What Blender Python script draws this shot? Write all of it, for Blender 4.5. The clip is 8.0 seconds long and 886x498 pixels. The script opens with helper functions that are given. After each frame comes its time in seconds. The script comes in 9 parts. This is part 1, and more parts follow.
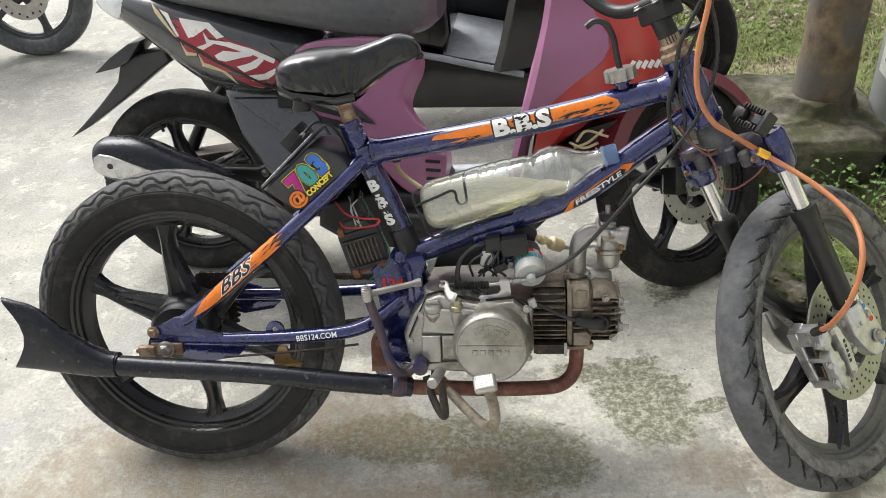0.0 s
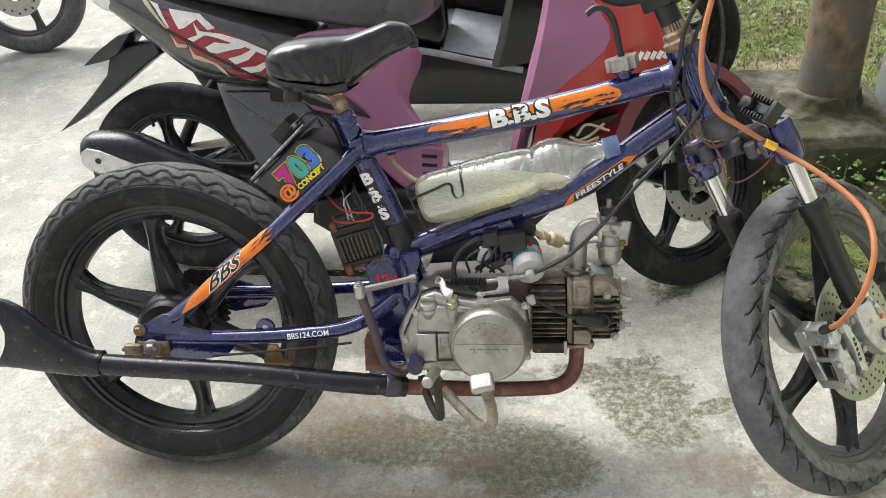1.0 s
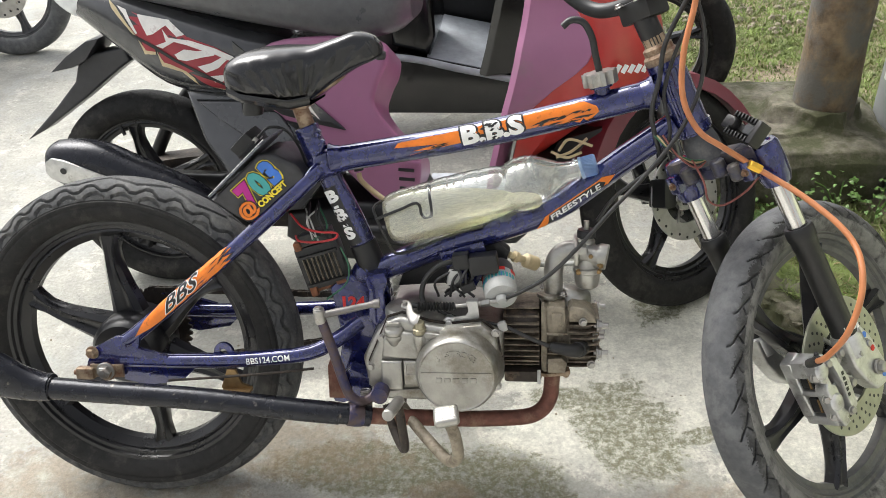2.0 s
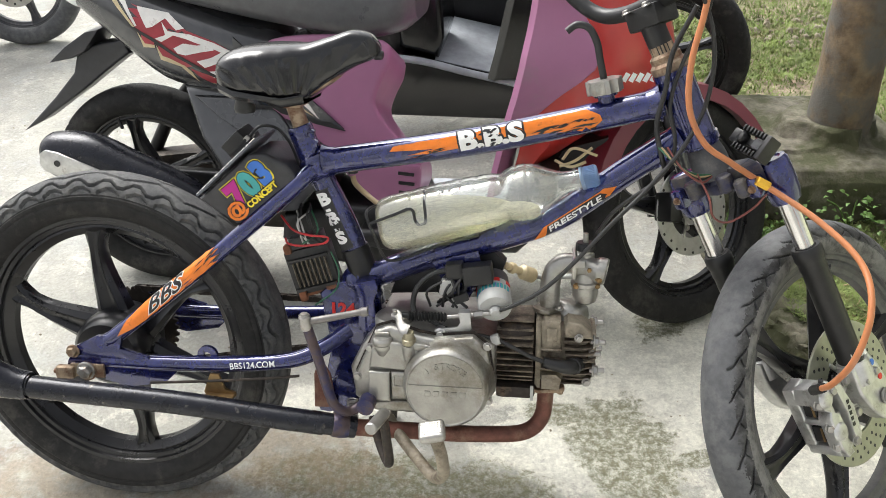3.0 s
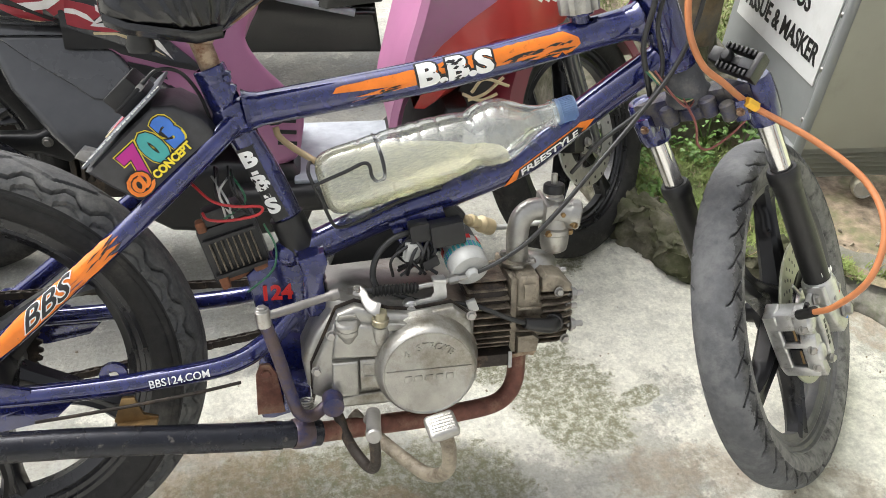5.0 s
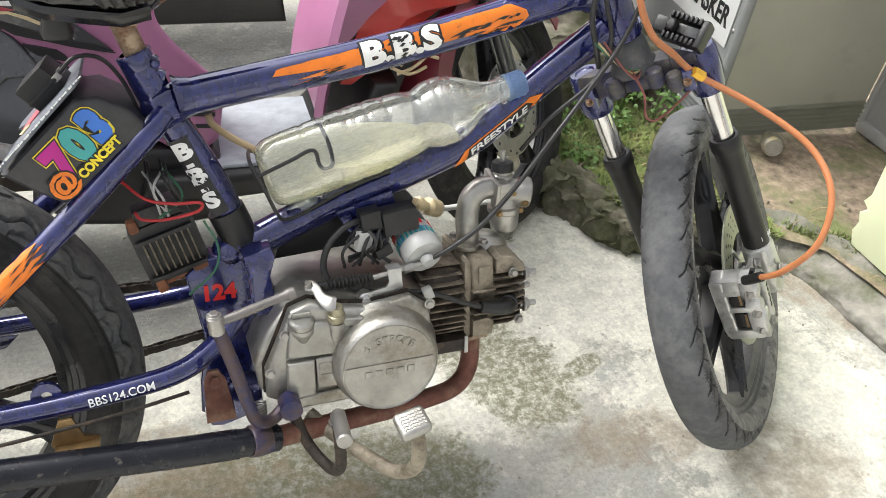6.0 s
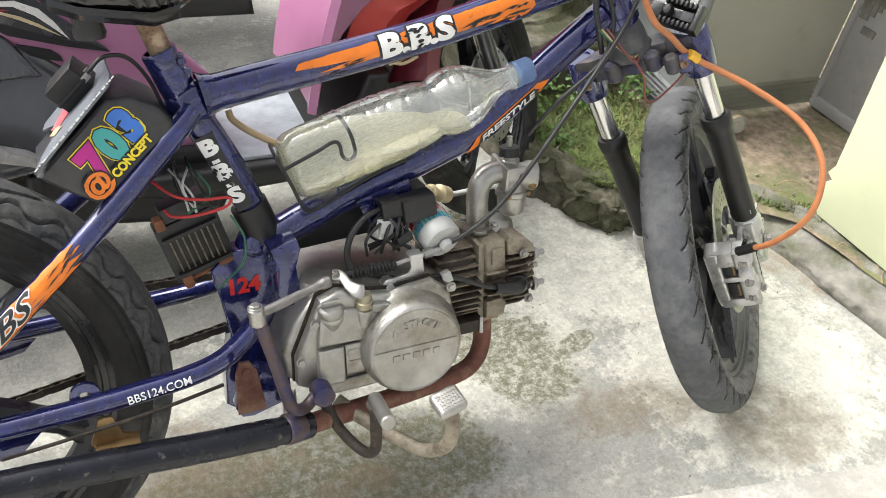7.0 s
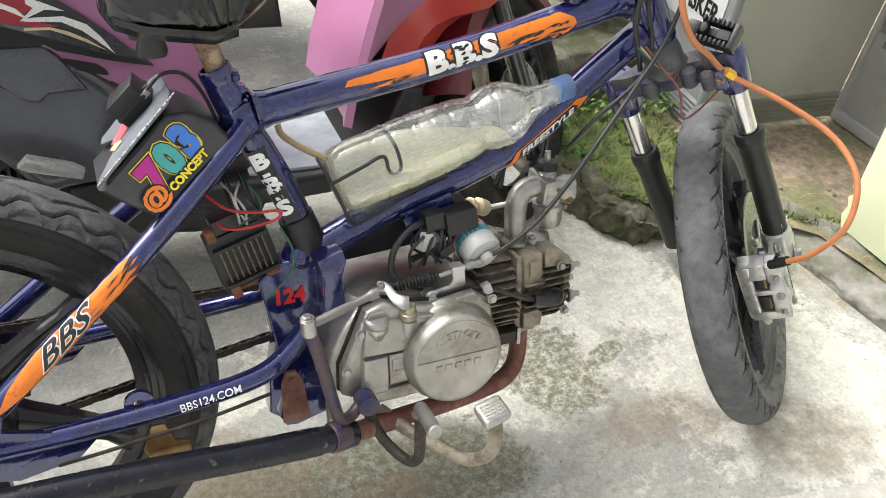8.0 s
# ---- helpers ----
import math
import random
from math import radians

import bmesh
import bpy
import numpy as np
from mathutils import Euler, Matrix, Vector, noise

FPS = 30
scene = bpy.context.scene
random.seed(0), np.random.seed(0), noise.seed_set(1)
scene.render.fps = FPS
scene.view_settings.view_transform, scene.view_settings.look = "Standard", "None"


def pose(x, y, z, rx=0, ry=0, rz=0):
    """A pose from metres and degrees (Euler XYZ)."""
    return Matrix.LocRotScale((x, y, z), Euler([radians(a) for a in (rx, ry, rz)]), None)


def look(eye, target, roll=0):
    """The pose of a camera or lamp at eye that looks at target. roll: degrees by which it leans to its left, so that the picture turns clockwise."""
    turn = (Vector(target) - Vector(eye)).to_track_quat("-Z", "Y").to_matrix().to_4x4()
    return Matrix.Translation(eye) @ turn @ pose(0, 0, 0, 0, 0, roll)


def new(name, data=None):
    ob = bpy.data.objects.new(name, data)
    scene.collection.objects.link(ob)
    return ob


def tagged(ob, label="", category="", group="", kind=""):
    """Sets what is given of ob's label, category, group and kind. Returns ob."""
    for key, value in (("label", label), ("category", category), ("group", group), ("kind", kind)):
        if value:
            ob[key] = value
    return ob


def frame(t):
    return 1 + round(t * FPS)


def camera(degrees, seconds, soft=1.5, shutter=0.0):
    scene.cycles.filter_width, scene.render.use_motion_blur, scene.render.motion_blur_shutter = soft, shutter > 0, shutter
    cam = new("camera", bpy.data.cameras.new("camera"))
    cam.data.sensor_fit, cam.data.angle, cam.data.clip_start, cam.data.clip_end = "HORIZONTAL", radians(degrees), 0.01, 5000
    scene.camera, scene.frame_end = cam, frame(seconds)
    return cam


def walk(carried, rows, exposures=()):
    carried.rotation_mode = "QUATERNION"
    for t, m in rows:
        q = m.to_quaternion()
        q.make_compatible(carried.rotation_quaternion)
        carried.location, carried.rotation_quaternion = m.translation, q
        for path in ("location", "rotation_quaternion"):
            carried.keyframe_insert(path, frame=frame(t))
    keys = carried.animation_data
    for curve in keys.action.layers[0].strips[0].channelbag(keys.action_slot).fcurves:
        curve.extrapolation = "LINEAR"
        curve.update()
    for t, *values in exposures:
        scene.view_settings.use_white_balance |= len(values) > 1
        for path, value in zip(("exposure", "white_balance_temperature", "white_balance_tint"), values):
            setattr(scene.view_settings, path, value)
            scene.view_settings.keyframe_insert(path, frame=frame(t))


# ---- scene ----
cam = camera(55.5, 8.0, soft=0.8)
PATH = [
    (0, (0.0183, 0.0496, 1.2693), (-0.0731, 1.4555, 0.2488), -5.3),
    (0.5, (0.0148, 0.0583, 1.2485), (-0.0774, 1.4677, 0.2323), -5.3),
    (1, (0.0209, 0.0792, 1.2310), (-0.0687, 1.4894, 0.2158), -5.2),
    (1.5, (0.0487, 0.1218, 1.2197), (-0.0400, 1.5321, 0.2053), -5.2),
    (3, (0.0992, 0.1949, 1.1919), (-0.0218, 1.6112, 0.1879), -3.3),
    (3.5, (0.0626, 0.2218, 1.1745), (0.0478, 1.6295, 0.1522), -0.9),
    (4, (-0.0583, 0.2549, 1.1606), (0.1044, 1.6400, 0.1201), 0.6),
    (4.2, (-0.1053, 0.2662, 1.1484), (0.1244, 1.6356, 0.0992), 1.3),
    (5.3, (-0.2018, 0.4350, 1.0892), (0.2566, 1.6861, -0.0305), 5.5),
    (5.5, (-0.2062, 0.4454, 1.0884), (0.2880, 1.6765, -0.0374), 6.1),
    (6, (-0.2514, 0.4715, 1.0849), (0.3593, 1.6321, -0.0592), 7.9),
    (6.5, (-0.3106, 0.4846, 1.0892), (0.3837, 1.5912, -0.0600), 8.8),
    (7, (-0.3532, 0.4898, 1.0918), (0.3663, 1.5808, -0.0566), 9.1),
    (7.5, (-0.3880, 0.4915, 1.0936), (0.3297, 1.5895, -0.0496), 9.1),
    (8, (-0.4002, 0.5002, 1.1040), (0.3123, 1.6078, -0.0331), 9.0),
]
walk(cam, [(t, look(eye, target, roll)) for t, eye, target, roll in PATH], exposures=[(0, 0.77), (1.5, 0.92), (3, 1.00), (4, 1.15), (5.5, 1.10), (8, 1.08)])


# ---------- world, sun, light ----------
world = bpy.data.worlds.new("sky")
scene.world = world
world.use_nodes = True
wn = world.node_tree.nodes
sky = wn.new("ShaderNodeTexSky")
sky.sky_type, sky.sun_disc = "NISHITA", False
sky.sun_elevation, sky.sun_rotation = radians(52), radians(-42)
sky.air_density, sky.dust_density, sky.ozone_density = 1.0, 6.0, 1.0
desat = wn.new("ShaderNodeHueSaturation")
desat.inputs["Saturation"].default_value = 0.22
world.node_tree.links.new(sky.outputs[0], desat.inputs["Color"])
world.node_tree.links.new(desat.outputs[0], wn["Background"].inputs[0])
wn["Background"].inputs[1].default_value = 0.15
sun_data = bpy.data.lights.new("sun", "SUN")
sun_data.energy, sun_data.angle, sun_data.color = 1.35, radians(38), (1.0, 1.0, 0.955)
sun = new("sun", sun_data)
sun.matrix_world = look((-3.7, 5.3, 7.0), (0, 1.2, 0))


# ---------- materials ----------
def mat(name, color, rough=0.5, metal=0.0, vary=0.15, scale=30.0, bump=0.0, bscale=120.0, coat=0.0, dirt=None, dirt_at=0.6, dirt_scale=6.0, spec=0.5):
    """A node material: base colour with fine grain, larger stains towards dirt, and a little relief."""
    m = bpy.data.materials.new(name)
    m.use_nodes = True
    nt = m.node_tree
    b = nt.nodes["Principled BSDF"]
    co = nt.nodes.new("ShaderNodeTexCoord").outputs["Object"]

    def noise_tex(sc, detail=5.0, rough_=0.6):
        n = nt.nodes.new("ShaderNodeTexNoise")
        n.inputs["Scale"].default_value, n.inputs["Detail"].default_value, n.inputs["Roughness"].default_value = sc, detail, rough_
        nt.links.new(co, n.inputs["Vector"])
        return n.outputs["Fac"]

    def ramp(fac, stops):
        r = nt.nodes.new("ShaderNodeValToRGB")
        r.color_ramp.elements[0].position, r.color_ramp.elements[0].color = stops[0][0], (*stops[0][1], 1)
        r.color_ramp.elements[1].position, r.color_ramp.elements[1].color = stops[1][0], (*stops[1][1], 1)
        nt.links.new(fac, r.inputs["Fac"])
        return r.outputs["Color"]

    lo = tuple(max(0, c * (1 - vary)) for c in color)
    hi = tuple(min(1, c * (1 + vary)) for c in color)
    base = ramp(noise_tex(scale), [(0.3, lo), (0.7, hi)])
    if dirt:
        mask = ramp(noise_tex(dirt_scale, 8.0, 0.7), [(dirt_at - 0.07, (0, 0, 0)), (dirt_at + 0.1, (1, 1, 1))])
        mx = nt.nodes.new("ShaderNodeMix")
        mx.data_type = "RGBA"
        nt.links.new(mask, mx.inputs["Factor"])
        nt.links.new(base, mx.inputs["A"])
        mx.inputs["B"].default_value = (*dirt, 1)
        base = mx.outputs["Result"]
    nt.links.new(base, b.inputs["Base Color"])
    rr = nt.nodes.new("ShaderNodeMapRange")
    rr.inputs["To Min"].default_value, rr.inputs["To Max"].default_value = max(0.02, rough - 0.1), min(1, rough + 0.12)
    nt.links.new(noise_tex(scale * 0.4), rr.inputs["Value"])
    nt.links.new(rr.outputs["Result"], b.inputs["Roughness"])
    b.inputs["Metallic"].default_value = metal
    b.inputs["Specular IOR Level"].default_value = spec
    if coat:
        b.inputs["Coat Weight"].default_value, b.inputs["Coat Roughness"].default_value = coat, 0.08
    if bump:
        bp = nt.nodes.new("ShaderNodeBump")
        bp.inputs["Strength"].default_value, bp.inputs["Distance"].default_value = bump, 0.004
        nt.links.new(noise_tex(bscale), bp.inputs["Height"])
        nt.links.new(bp.outputs["Normal"], b.inputs["Normal"])
    return m


M_BOXP = mat("faded_black_plastic", (0.036, 0.036, 0.039), 0.36, 0, 0.25, 60, 0.08, 200, dirt=(0.07, 0.068, 0.065), dirt_at=0.66, dirt_scale=18)
M_BLUE = mat("blue_paint", (0.015, 0.019, 0.100), 0.16, 0.35, 0.40, 55, 0.015, 60, coat=1.0, dirt=(0.16, 0.16, 0.20), dirt_at=0.70, dirt_scale=90)
M_ORANGE = mat("orange_vinyl", (0.75, 0.19, 0.015), 0.35, 0, 0.12, 40, dirt=(0.015, 0.012, 0.012), dirt_at=0.66, dirt_scale=70)
M_WHITE = mat("white_vinyl", (0.8, 0.8, 0.78), 0.4, 0, 0.06, 50)
M_BLACKV = mat("black_vinyl", (0.012, 0.012, 0.013), 0.4, 0, 0.2, 50)
M_REDV = mat("red_vinyl", (0.6, 0.02, 0.015), 0.4, 0, 0.15, 60)
M_TYRE = mat("tyre_rubber", (0.013, 0.0126, 0.0122), 0.72, 0, 0.35, 90, 0.25, 400, dirt=(0.06, 0.056, 0.05), dirt_at=0.60, dirt_scale=16, spec=0.35)
M_TREAD = mat("dusty_tread_rubber", (0.056, 0.057, 0.058), 0.70, 0, 0.35, 90, 0.25, 400, dirt=(0.105, 0.104, 0.10), dirt_at=0.54, dirt_scale=30, spec=0.4)
M_TYRE2 = mat("dusty_tyre_rubber", (0.082, 0.084, 0.088), 0.7, 0, 0.2, 80, 0.25, 400, dirt=(0.128, 0.130, 0.132), dirt_at=0.54, dirt_scale=22, spec=0.35)
M_WALLD = mat("dusty_tyre_wall", (0.165, 0.163, 0.157), 0.8, 0, 0.3, 60, 0.2, 300, dirt=(0.05, 0.05, 0.05), dirt_at=0.56, dirt_scale=40, spec=0.3)
M_SHOULD = mat("shoulder_rubber", (0.030, 0.030, 0.031), 0.65, 0, 0.35, 90, 0.25, 400, dirt=(0.085, 0.085, 0.086), dirt_at=0.50, dirt_scale=34, spec=0.4)
M_RIM = mat("black_rim_paint", (0.009, 0.009, 0.0105), 0.28, 0.1, 0.3, 40, 0.05, 80, dirt=(0.05, 0.047, 0.044), dirt_at=0.68, dirt_scale=18)
M_RIMD = mat("dusty_rim_paint", (0.075, 0.076, 0.081), 0.5, 0.1, 0.3, 40, 0.08, 120, dirt=(0.12, 0.118, 0.112), dirt_at=0.50, dirt_scale=16)
M_ALLOY = mat("engine_alloy", (0.36, 0.352, 0.325), 0.36, 0.8, 0.14, 50, 0.14, 260, dirt=(0.19, 0.17, 0.135), dirt_at=0.58, dirt_scale=14)
M_ALLOYD = mat("dirty_alloy", (0.265, 0.230, 0.175), 0.6, 0.3, 0.3, 60, 0.3, 200, dirt=(0.10, 0.075, 0.05), dirt_at=0.56, dirt_scale=32)
M_FIN = mat("fin_alloy", (0.200, 0.166, 0.125), 0.6, 0.3, 0.3, 60, 0.3, 200, dirt=(0.05, 0.038, 0.028), dirt_at=0.52, dirt_scale=34)
M_BRASSY = mat("dull_yellow_zinc", (0.34, 0.31, 0.22), 0.4, 0.8, 0.2, 60)
M_IRON = mat("dark_iron", (0.035, 0.028, 0.023), 0.6, 0.4, 0.35, 70, 0.3, 200, dirt=(0.13, 0.09, 0.06), dirt_at=0.6, dirt_scale=30)
M_RUST = mat("rusty_pipe", (0.15, 0.062, 0.045), 0.62, 0.4, 0.3, 60, 0.3, 160, dirt=(0.24, 0.15, 0.10), dirt_at=0.6, dirt_scale=22)
M_RUSTO = mat("orange_rust", (0.19, 0.075, 0.035), 0.8, 0.1, 0.35, 60, 0.4, 160, dirt=(0.10, 0.05, 0.03), dirt_at=0.58, dirt_scale=40)
M_PIPE = mat("black_exhaust_paint", (0.011, 0.012, 0.017), 0.26, 0.35, 0.3, 50, 0.14, 90, dirt=(0.20, 0.18, 0.15), dirt_at=0.67, dirt_scale=75)
M_CHROME = mat("chrome", (0.62, 0.61, 0.6), 0.16, 1.0, 0.08, 30)
M_STEEL = mat("worn_steel", (0.36, 0.35, 0.33), 0.36, 0.9, 0.15, 40, 0.08, 150, dirt=(0.18, 0.10, 0.06), dirt_at=0.66, dirt_scale=30)
M_OLDST = mat("old_dull_steel", (0.20, 0.188, 0.178), 0.45, 0.6, 0.2, 60, 0.1, 150, dirt=(0.12, 0.085, 0.06), dirt_at=0.60, dirt_scale=30)
M_BRASS = mat("tarnished_brass", (0.27, 0.18, 0.085), 0.45, 0.8, 0.25, 50, dirt=(0.2, 0.12, 0.06), dirt_at=0.6, dirt_scale=30)
M_GOLD = mat("gold_zinc", (0.75, 0.45, 0.06), 0.3, 0.8, 0.1, 40)
M_BLACK = mat("black_plastic", (0.009, 0.009, 0.0095), 0.42, 0, 0.3, 60, 0.08, 200, dirt=(0.045, 0.042, 0.04), dirt_at=0.68, dirt_scale=18)
M_GREYP = mat("grey_plastic", (0.055, 0.057, 0.062), 0.55, 0, 0.2, 60, 0.1, 250, dirt=(0.15, 0.14, 0.13), dirt_at=0.64, dirt_scale=18)
M_VINYL = mat("black_seat_vinyl", (0.006, 0.006, 0.007), 0.22, 0, 0.25, 60, 0.02, 300, coat=0.35, dirt=(0.012, 0.012, 0.012), dirt_at=0.72, dirt_scale=16, spec=0.45)
M_HOSE = mat("orange_brake_hose", (0.44, 0.165, 0.065), 0.35, 0, 0.1, 60)
M_CABLE = mat("black_cable", (0.014, 0.014, 0.014), 0.4, 0, 0.2, 60)
M_REDW = mat("red_wire", (0.36, 0.018, 0.02), 0.4)
M_DULLW = mat("dull_red_wire", (0.20, 0.06, 0.05), 0.45)
M_RUSTST = mat("rust_speckled_steel", (0.30, 0.23, 0.16), 0.5, 0.5, 0.3, 60, 0.2, 160, dirt=(0.14, 0.065, 0.035), dirt_at=0.52, dirt_scale=45)
M_KICK = mat("chipped_lever_paint", (0.085, 0.06, 0.06), 0.45, 0.4, 0.3, 60, 0.15, 150, dirt=(0.020, 0.024, 0.085), dirt_at=0.52, dirt_scale=30)
M_FILTER = mat("grey_filter_case", (0.40, 0.405, 0.39), 0.35, 0, 0.12, 60, 0.05, 200, dirt=(0.24, 0.22, 0.19), dirt_at=0.62, dirt_scale=30)
M_GREENW = mat("green_wire", (0.02, 0.10, 0.05), 0.4)
M_TANW = mat("tan_hose", (0.36, 0.27, 0.15), 0.45)
M_BRIGHT = mat("bright_zinc", (0.50, 0.50, 0.48), 0.32, 0.9, 0.12, 60, 0.06, 200, dirt=(0.25, 0.22, 0.18), dirt_at=0.66, dirt_scale=40)
M_SILVER = mat("silver_caliper", (0.54, 0.54, 0.53), 0.32, 0.75, 0.16, 60, 0.08, 200, dirt=(0.24, 0.225, 0.20), dirt_at=0.62, dirt_scale=36)
M_DISC = mat("disc_coating", (0.36, 0.37, 0.285), 0.4, 0.5, 0.12, 50)
M_CREAM = mat("cream_filter", (0.55, 0.45, 0.27), 0.4, 0, 0.15, 60)
M_PAPERW = mat("white_filter_case", (0.42, 0.42, 0.40), 0.35, 0, 0.08, 60)
M_FADER = mat("faded_red_vinyl", (0.50, 0.10, 0.12), 0.5, 0, 0.2, 60, dirt=(0.20, 0.20, 0.22), dirt_at=0.58, dirt_scale=60)
M_CYANV = mat("cyan_vinyl", (0.05, 0.34, 0.33), 0.4)
M_BLUEV = mat("sky_blue_vinyl", (0.04, 0.16, 0.55), 0.4)
M_MAGV = mat("magenta_vinyl", (0.42, 0.01, 0.22), 0.4)
M_YELV = mat("yellow_vinyl", (0.75, 0.6, 0.03), 0.4)
M_PINK = mat("pink_plastic", (0.36, 0.145, 0.262), 0.38, 0, 0.08, 8, 0.03, 60, coat=0.2, dirt=(0.30, 0.17, 0.23), dirt_at=0.66, dirt_scale=9)
M_RED = mat("red_plastic", (0.48, 0.035, 0.03), 0.32, 0, 0.1, 12, 0.03, 60, coat=0.4, dirt=(0.36, 0.07, 0.06), dirt_at=0.68, dirt_scale=12)
M_MAROON = mat("maroon_plastic", (0.16, 0.022, 0.035), 0.35, 0, 0.12, 12, coat=0.3)
M_SEAT = mat("dull_seat_vinyl", (0.088, 0.089, 0.094), 0.30, 0, 0.2, 60, 0.08, 160, dirt=(0.05, 0.05, 0.05), dirt_at=0.70, dirt_scale=10, spec=0.6)
# lid grey made paler and bluer for the sky light it catches
M_LID_SKY = mat("skylit_grey_lid", (0.13, 0.138, 0.16), 0.5, 0, 0.2, 60, 0.1, 250, dirt=(0.22, 0.22, 0.23), dirt_at=0.64, dirt_scale=30)
M_YOKE = mat("worn_blue_casting", (0.020, 0.022, 0.060), 0.45, 0.2, 0.4, 50, 0.25, 120, dirt=(0.085, 0.078, 0.070), dirt_at=0.50, dirt_scale=34)
M_TAIL = mat("charcoal_plastic", (0.042, 0.043, 0.046), 0.24, 0, 0.2, 20, 0.03, 120, coat=0.8, dirt=(0.07, 0.07, 0.07), dirt_at=0.7, dirt_scale=14)
M_GFXW = mat("faded_white_graphic", (0.74, 0.72, 0.69), 0.4, 0, 0.12, 40, dirt=(0.30, 0.20, 0.20), dirt_at=0.66, dirt_scale=40)
M_TAILD = mat("dark_grey_plastic", (0.028, 0.029, 0.033), 0.38, 0, 0.25, 20, 0.06, 120, dirt=(0.075, 0.072, 0.07), dirt_at=0.66, dirt_scale=20)
M_GFXR = mat("crimson_graphic", (0.32, 0.028, 0.042), 0.35)
M_LENS = mat("clear_lens", (0.7, 0.72, 0.74), 0.1, 0.3, 0.1, 40)
M_GLOSSB = mat("glossy_black_plastic", (0.007, 0.007, 0.008), 0.16, 0, 0.2, 30, 0.03, 80, coat=0.4, dirt=(0.03, 0.03, 0.03), dirt_at=0.68, dirt_scale=10)
M_MATB = mat("blue_grey_floor_mat", (0.32, 0.345, 0.375), 0.6, 0, 0.2, 30, 0.2, 300)
M_GRASS = mat("grass_blades", (0.165, 0.215, 0.060), 0.75, 0, 0.55, 12, dirt=(0.20, 0.185, 0.075), dirt_at=0.58, dirt_scale=14)
M_LEAF = mat("weed_leaves", (0.085, 0.165, 0.03), 0.55, 0, 0.4, 20)
M_STRAW = mat("dry_straw", (0.30, 0.23, 0.13), 0.85, 0, 0.4, 30)
M_ROCK = mat("dark_mossy_rock", (0.140, 0.128, 0.098), 0.92, 0, 0.5, 30, 1.0, 50, dirt=(0.055, 0.058, 0.026), dirt_at=0.47, dirt_scale=11)
M_KERB = mat("grey_kerb_concrete", (0.22, 0.21, 0.185), 0.9, 0, 0.3, 30, 0.8, 70, dirt=(0.11, 0.115, 0.07), dirt_at=0.55, dirt_scale=9)
M_PEBBLE = mat("brown_pebbles", (0.27, 0.235, 0.175), 0.9, 0, 0.45, 40, 0.4, 120)
M_POLE = mat("weathered_pole_paint", (0.155, 0.115, 0.068), 0.9, 0.0, 0.55, 26, 0.8, 60, dirt=(0.12, 0.115, 0.10), dirt_at=0.52, dirt_scale=9)
M_SIGN = mat("greyed_white_vinyl", (0.55, 0.56, 0.55), 0.5, 0, 0.08, 8, dirt=(0.46, 0.47, 0.45), dirt_at=0.6, dirt_scale=6)
M_BIN = mat("galvanised_sheet", (0.25, 0.262, 0.262), 0.5, 0.25, 0.06, 8, 0.03, 60, dirt=(0.27, 0.28, 0.28), dirt_at=0.62, dirt_scale=5)
# same metal on the container's front, its shade put into a beige tint
M_BIN_SHADED = mat("shaded_beige_sheet", (0.365, 0.365, 0.30), 0.55, 0.1, 0.06, 6, 0.03, 60, dirt=(0.30, 0.295, 0.24), dirt_at=0.62, dirt_scale=5)
M_WALL = mat("grey_wall_paint", (0.40, 0.40, 0.385), 0.8, 0, 0.08, 8, 0.2, 60, dirt=(0.30, 0.30, 0.29), dirt_at=0.60, dirt_scale=4)
M_BOARD = mat("pale_yellow_board", (0.66, 0.70, 0.47), 0.7, 0, 0.04, 5, 0.05, 100, dirt=(0.62, 0.66, 0.44), dirt_at=0.68, dirt_scale=8)
M_TIN = mat("crushed_tin", (0.30, 0.28, 0.22), 0.45, 0.5, 0.15, 40, dirt=(0.40, 0.33, 0.16), dirt_at=0.55, dirt_scale=30)


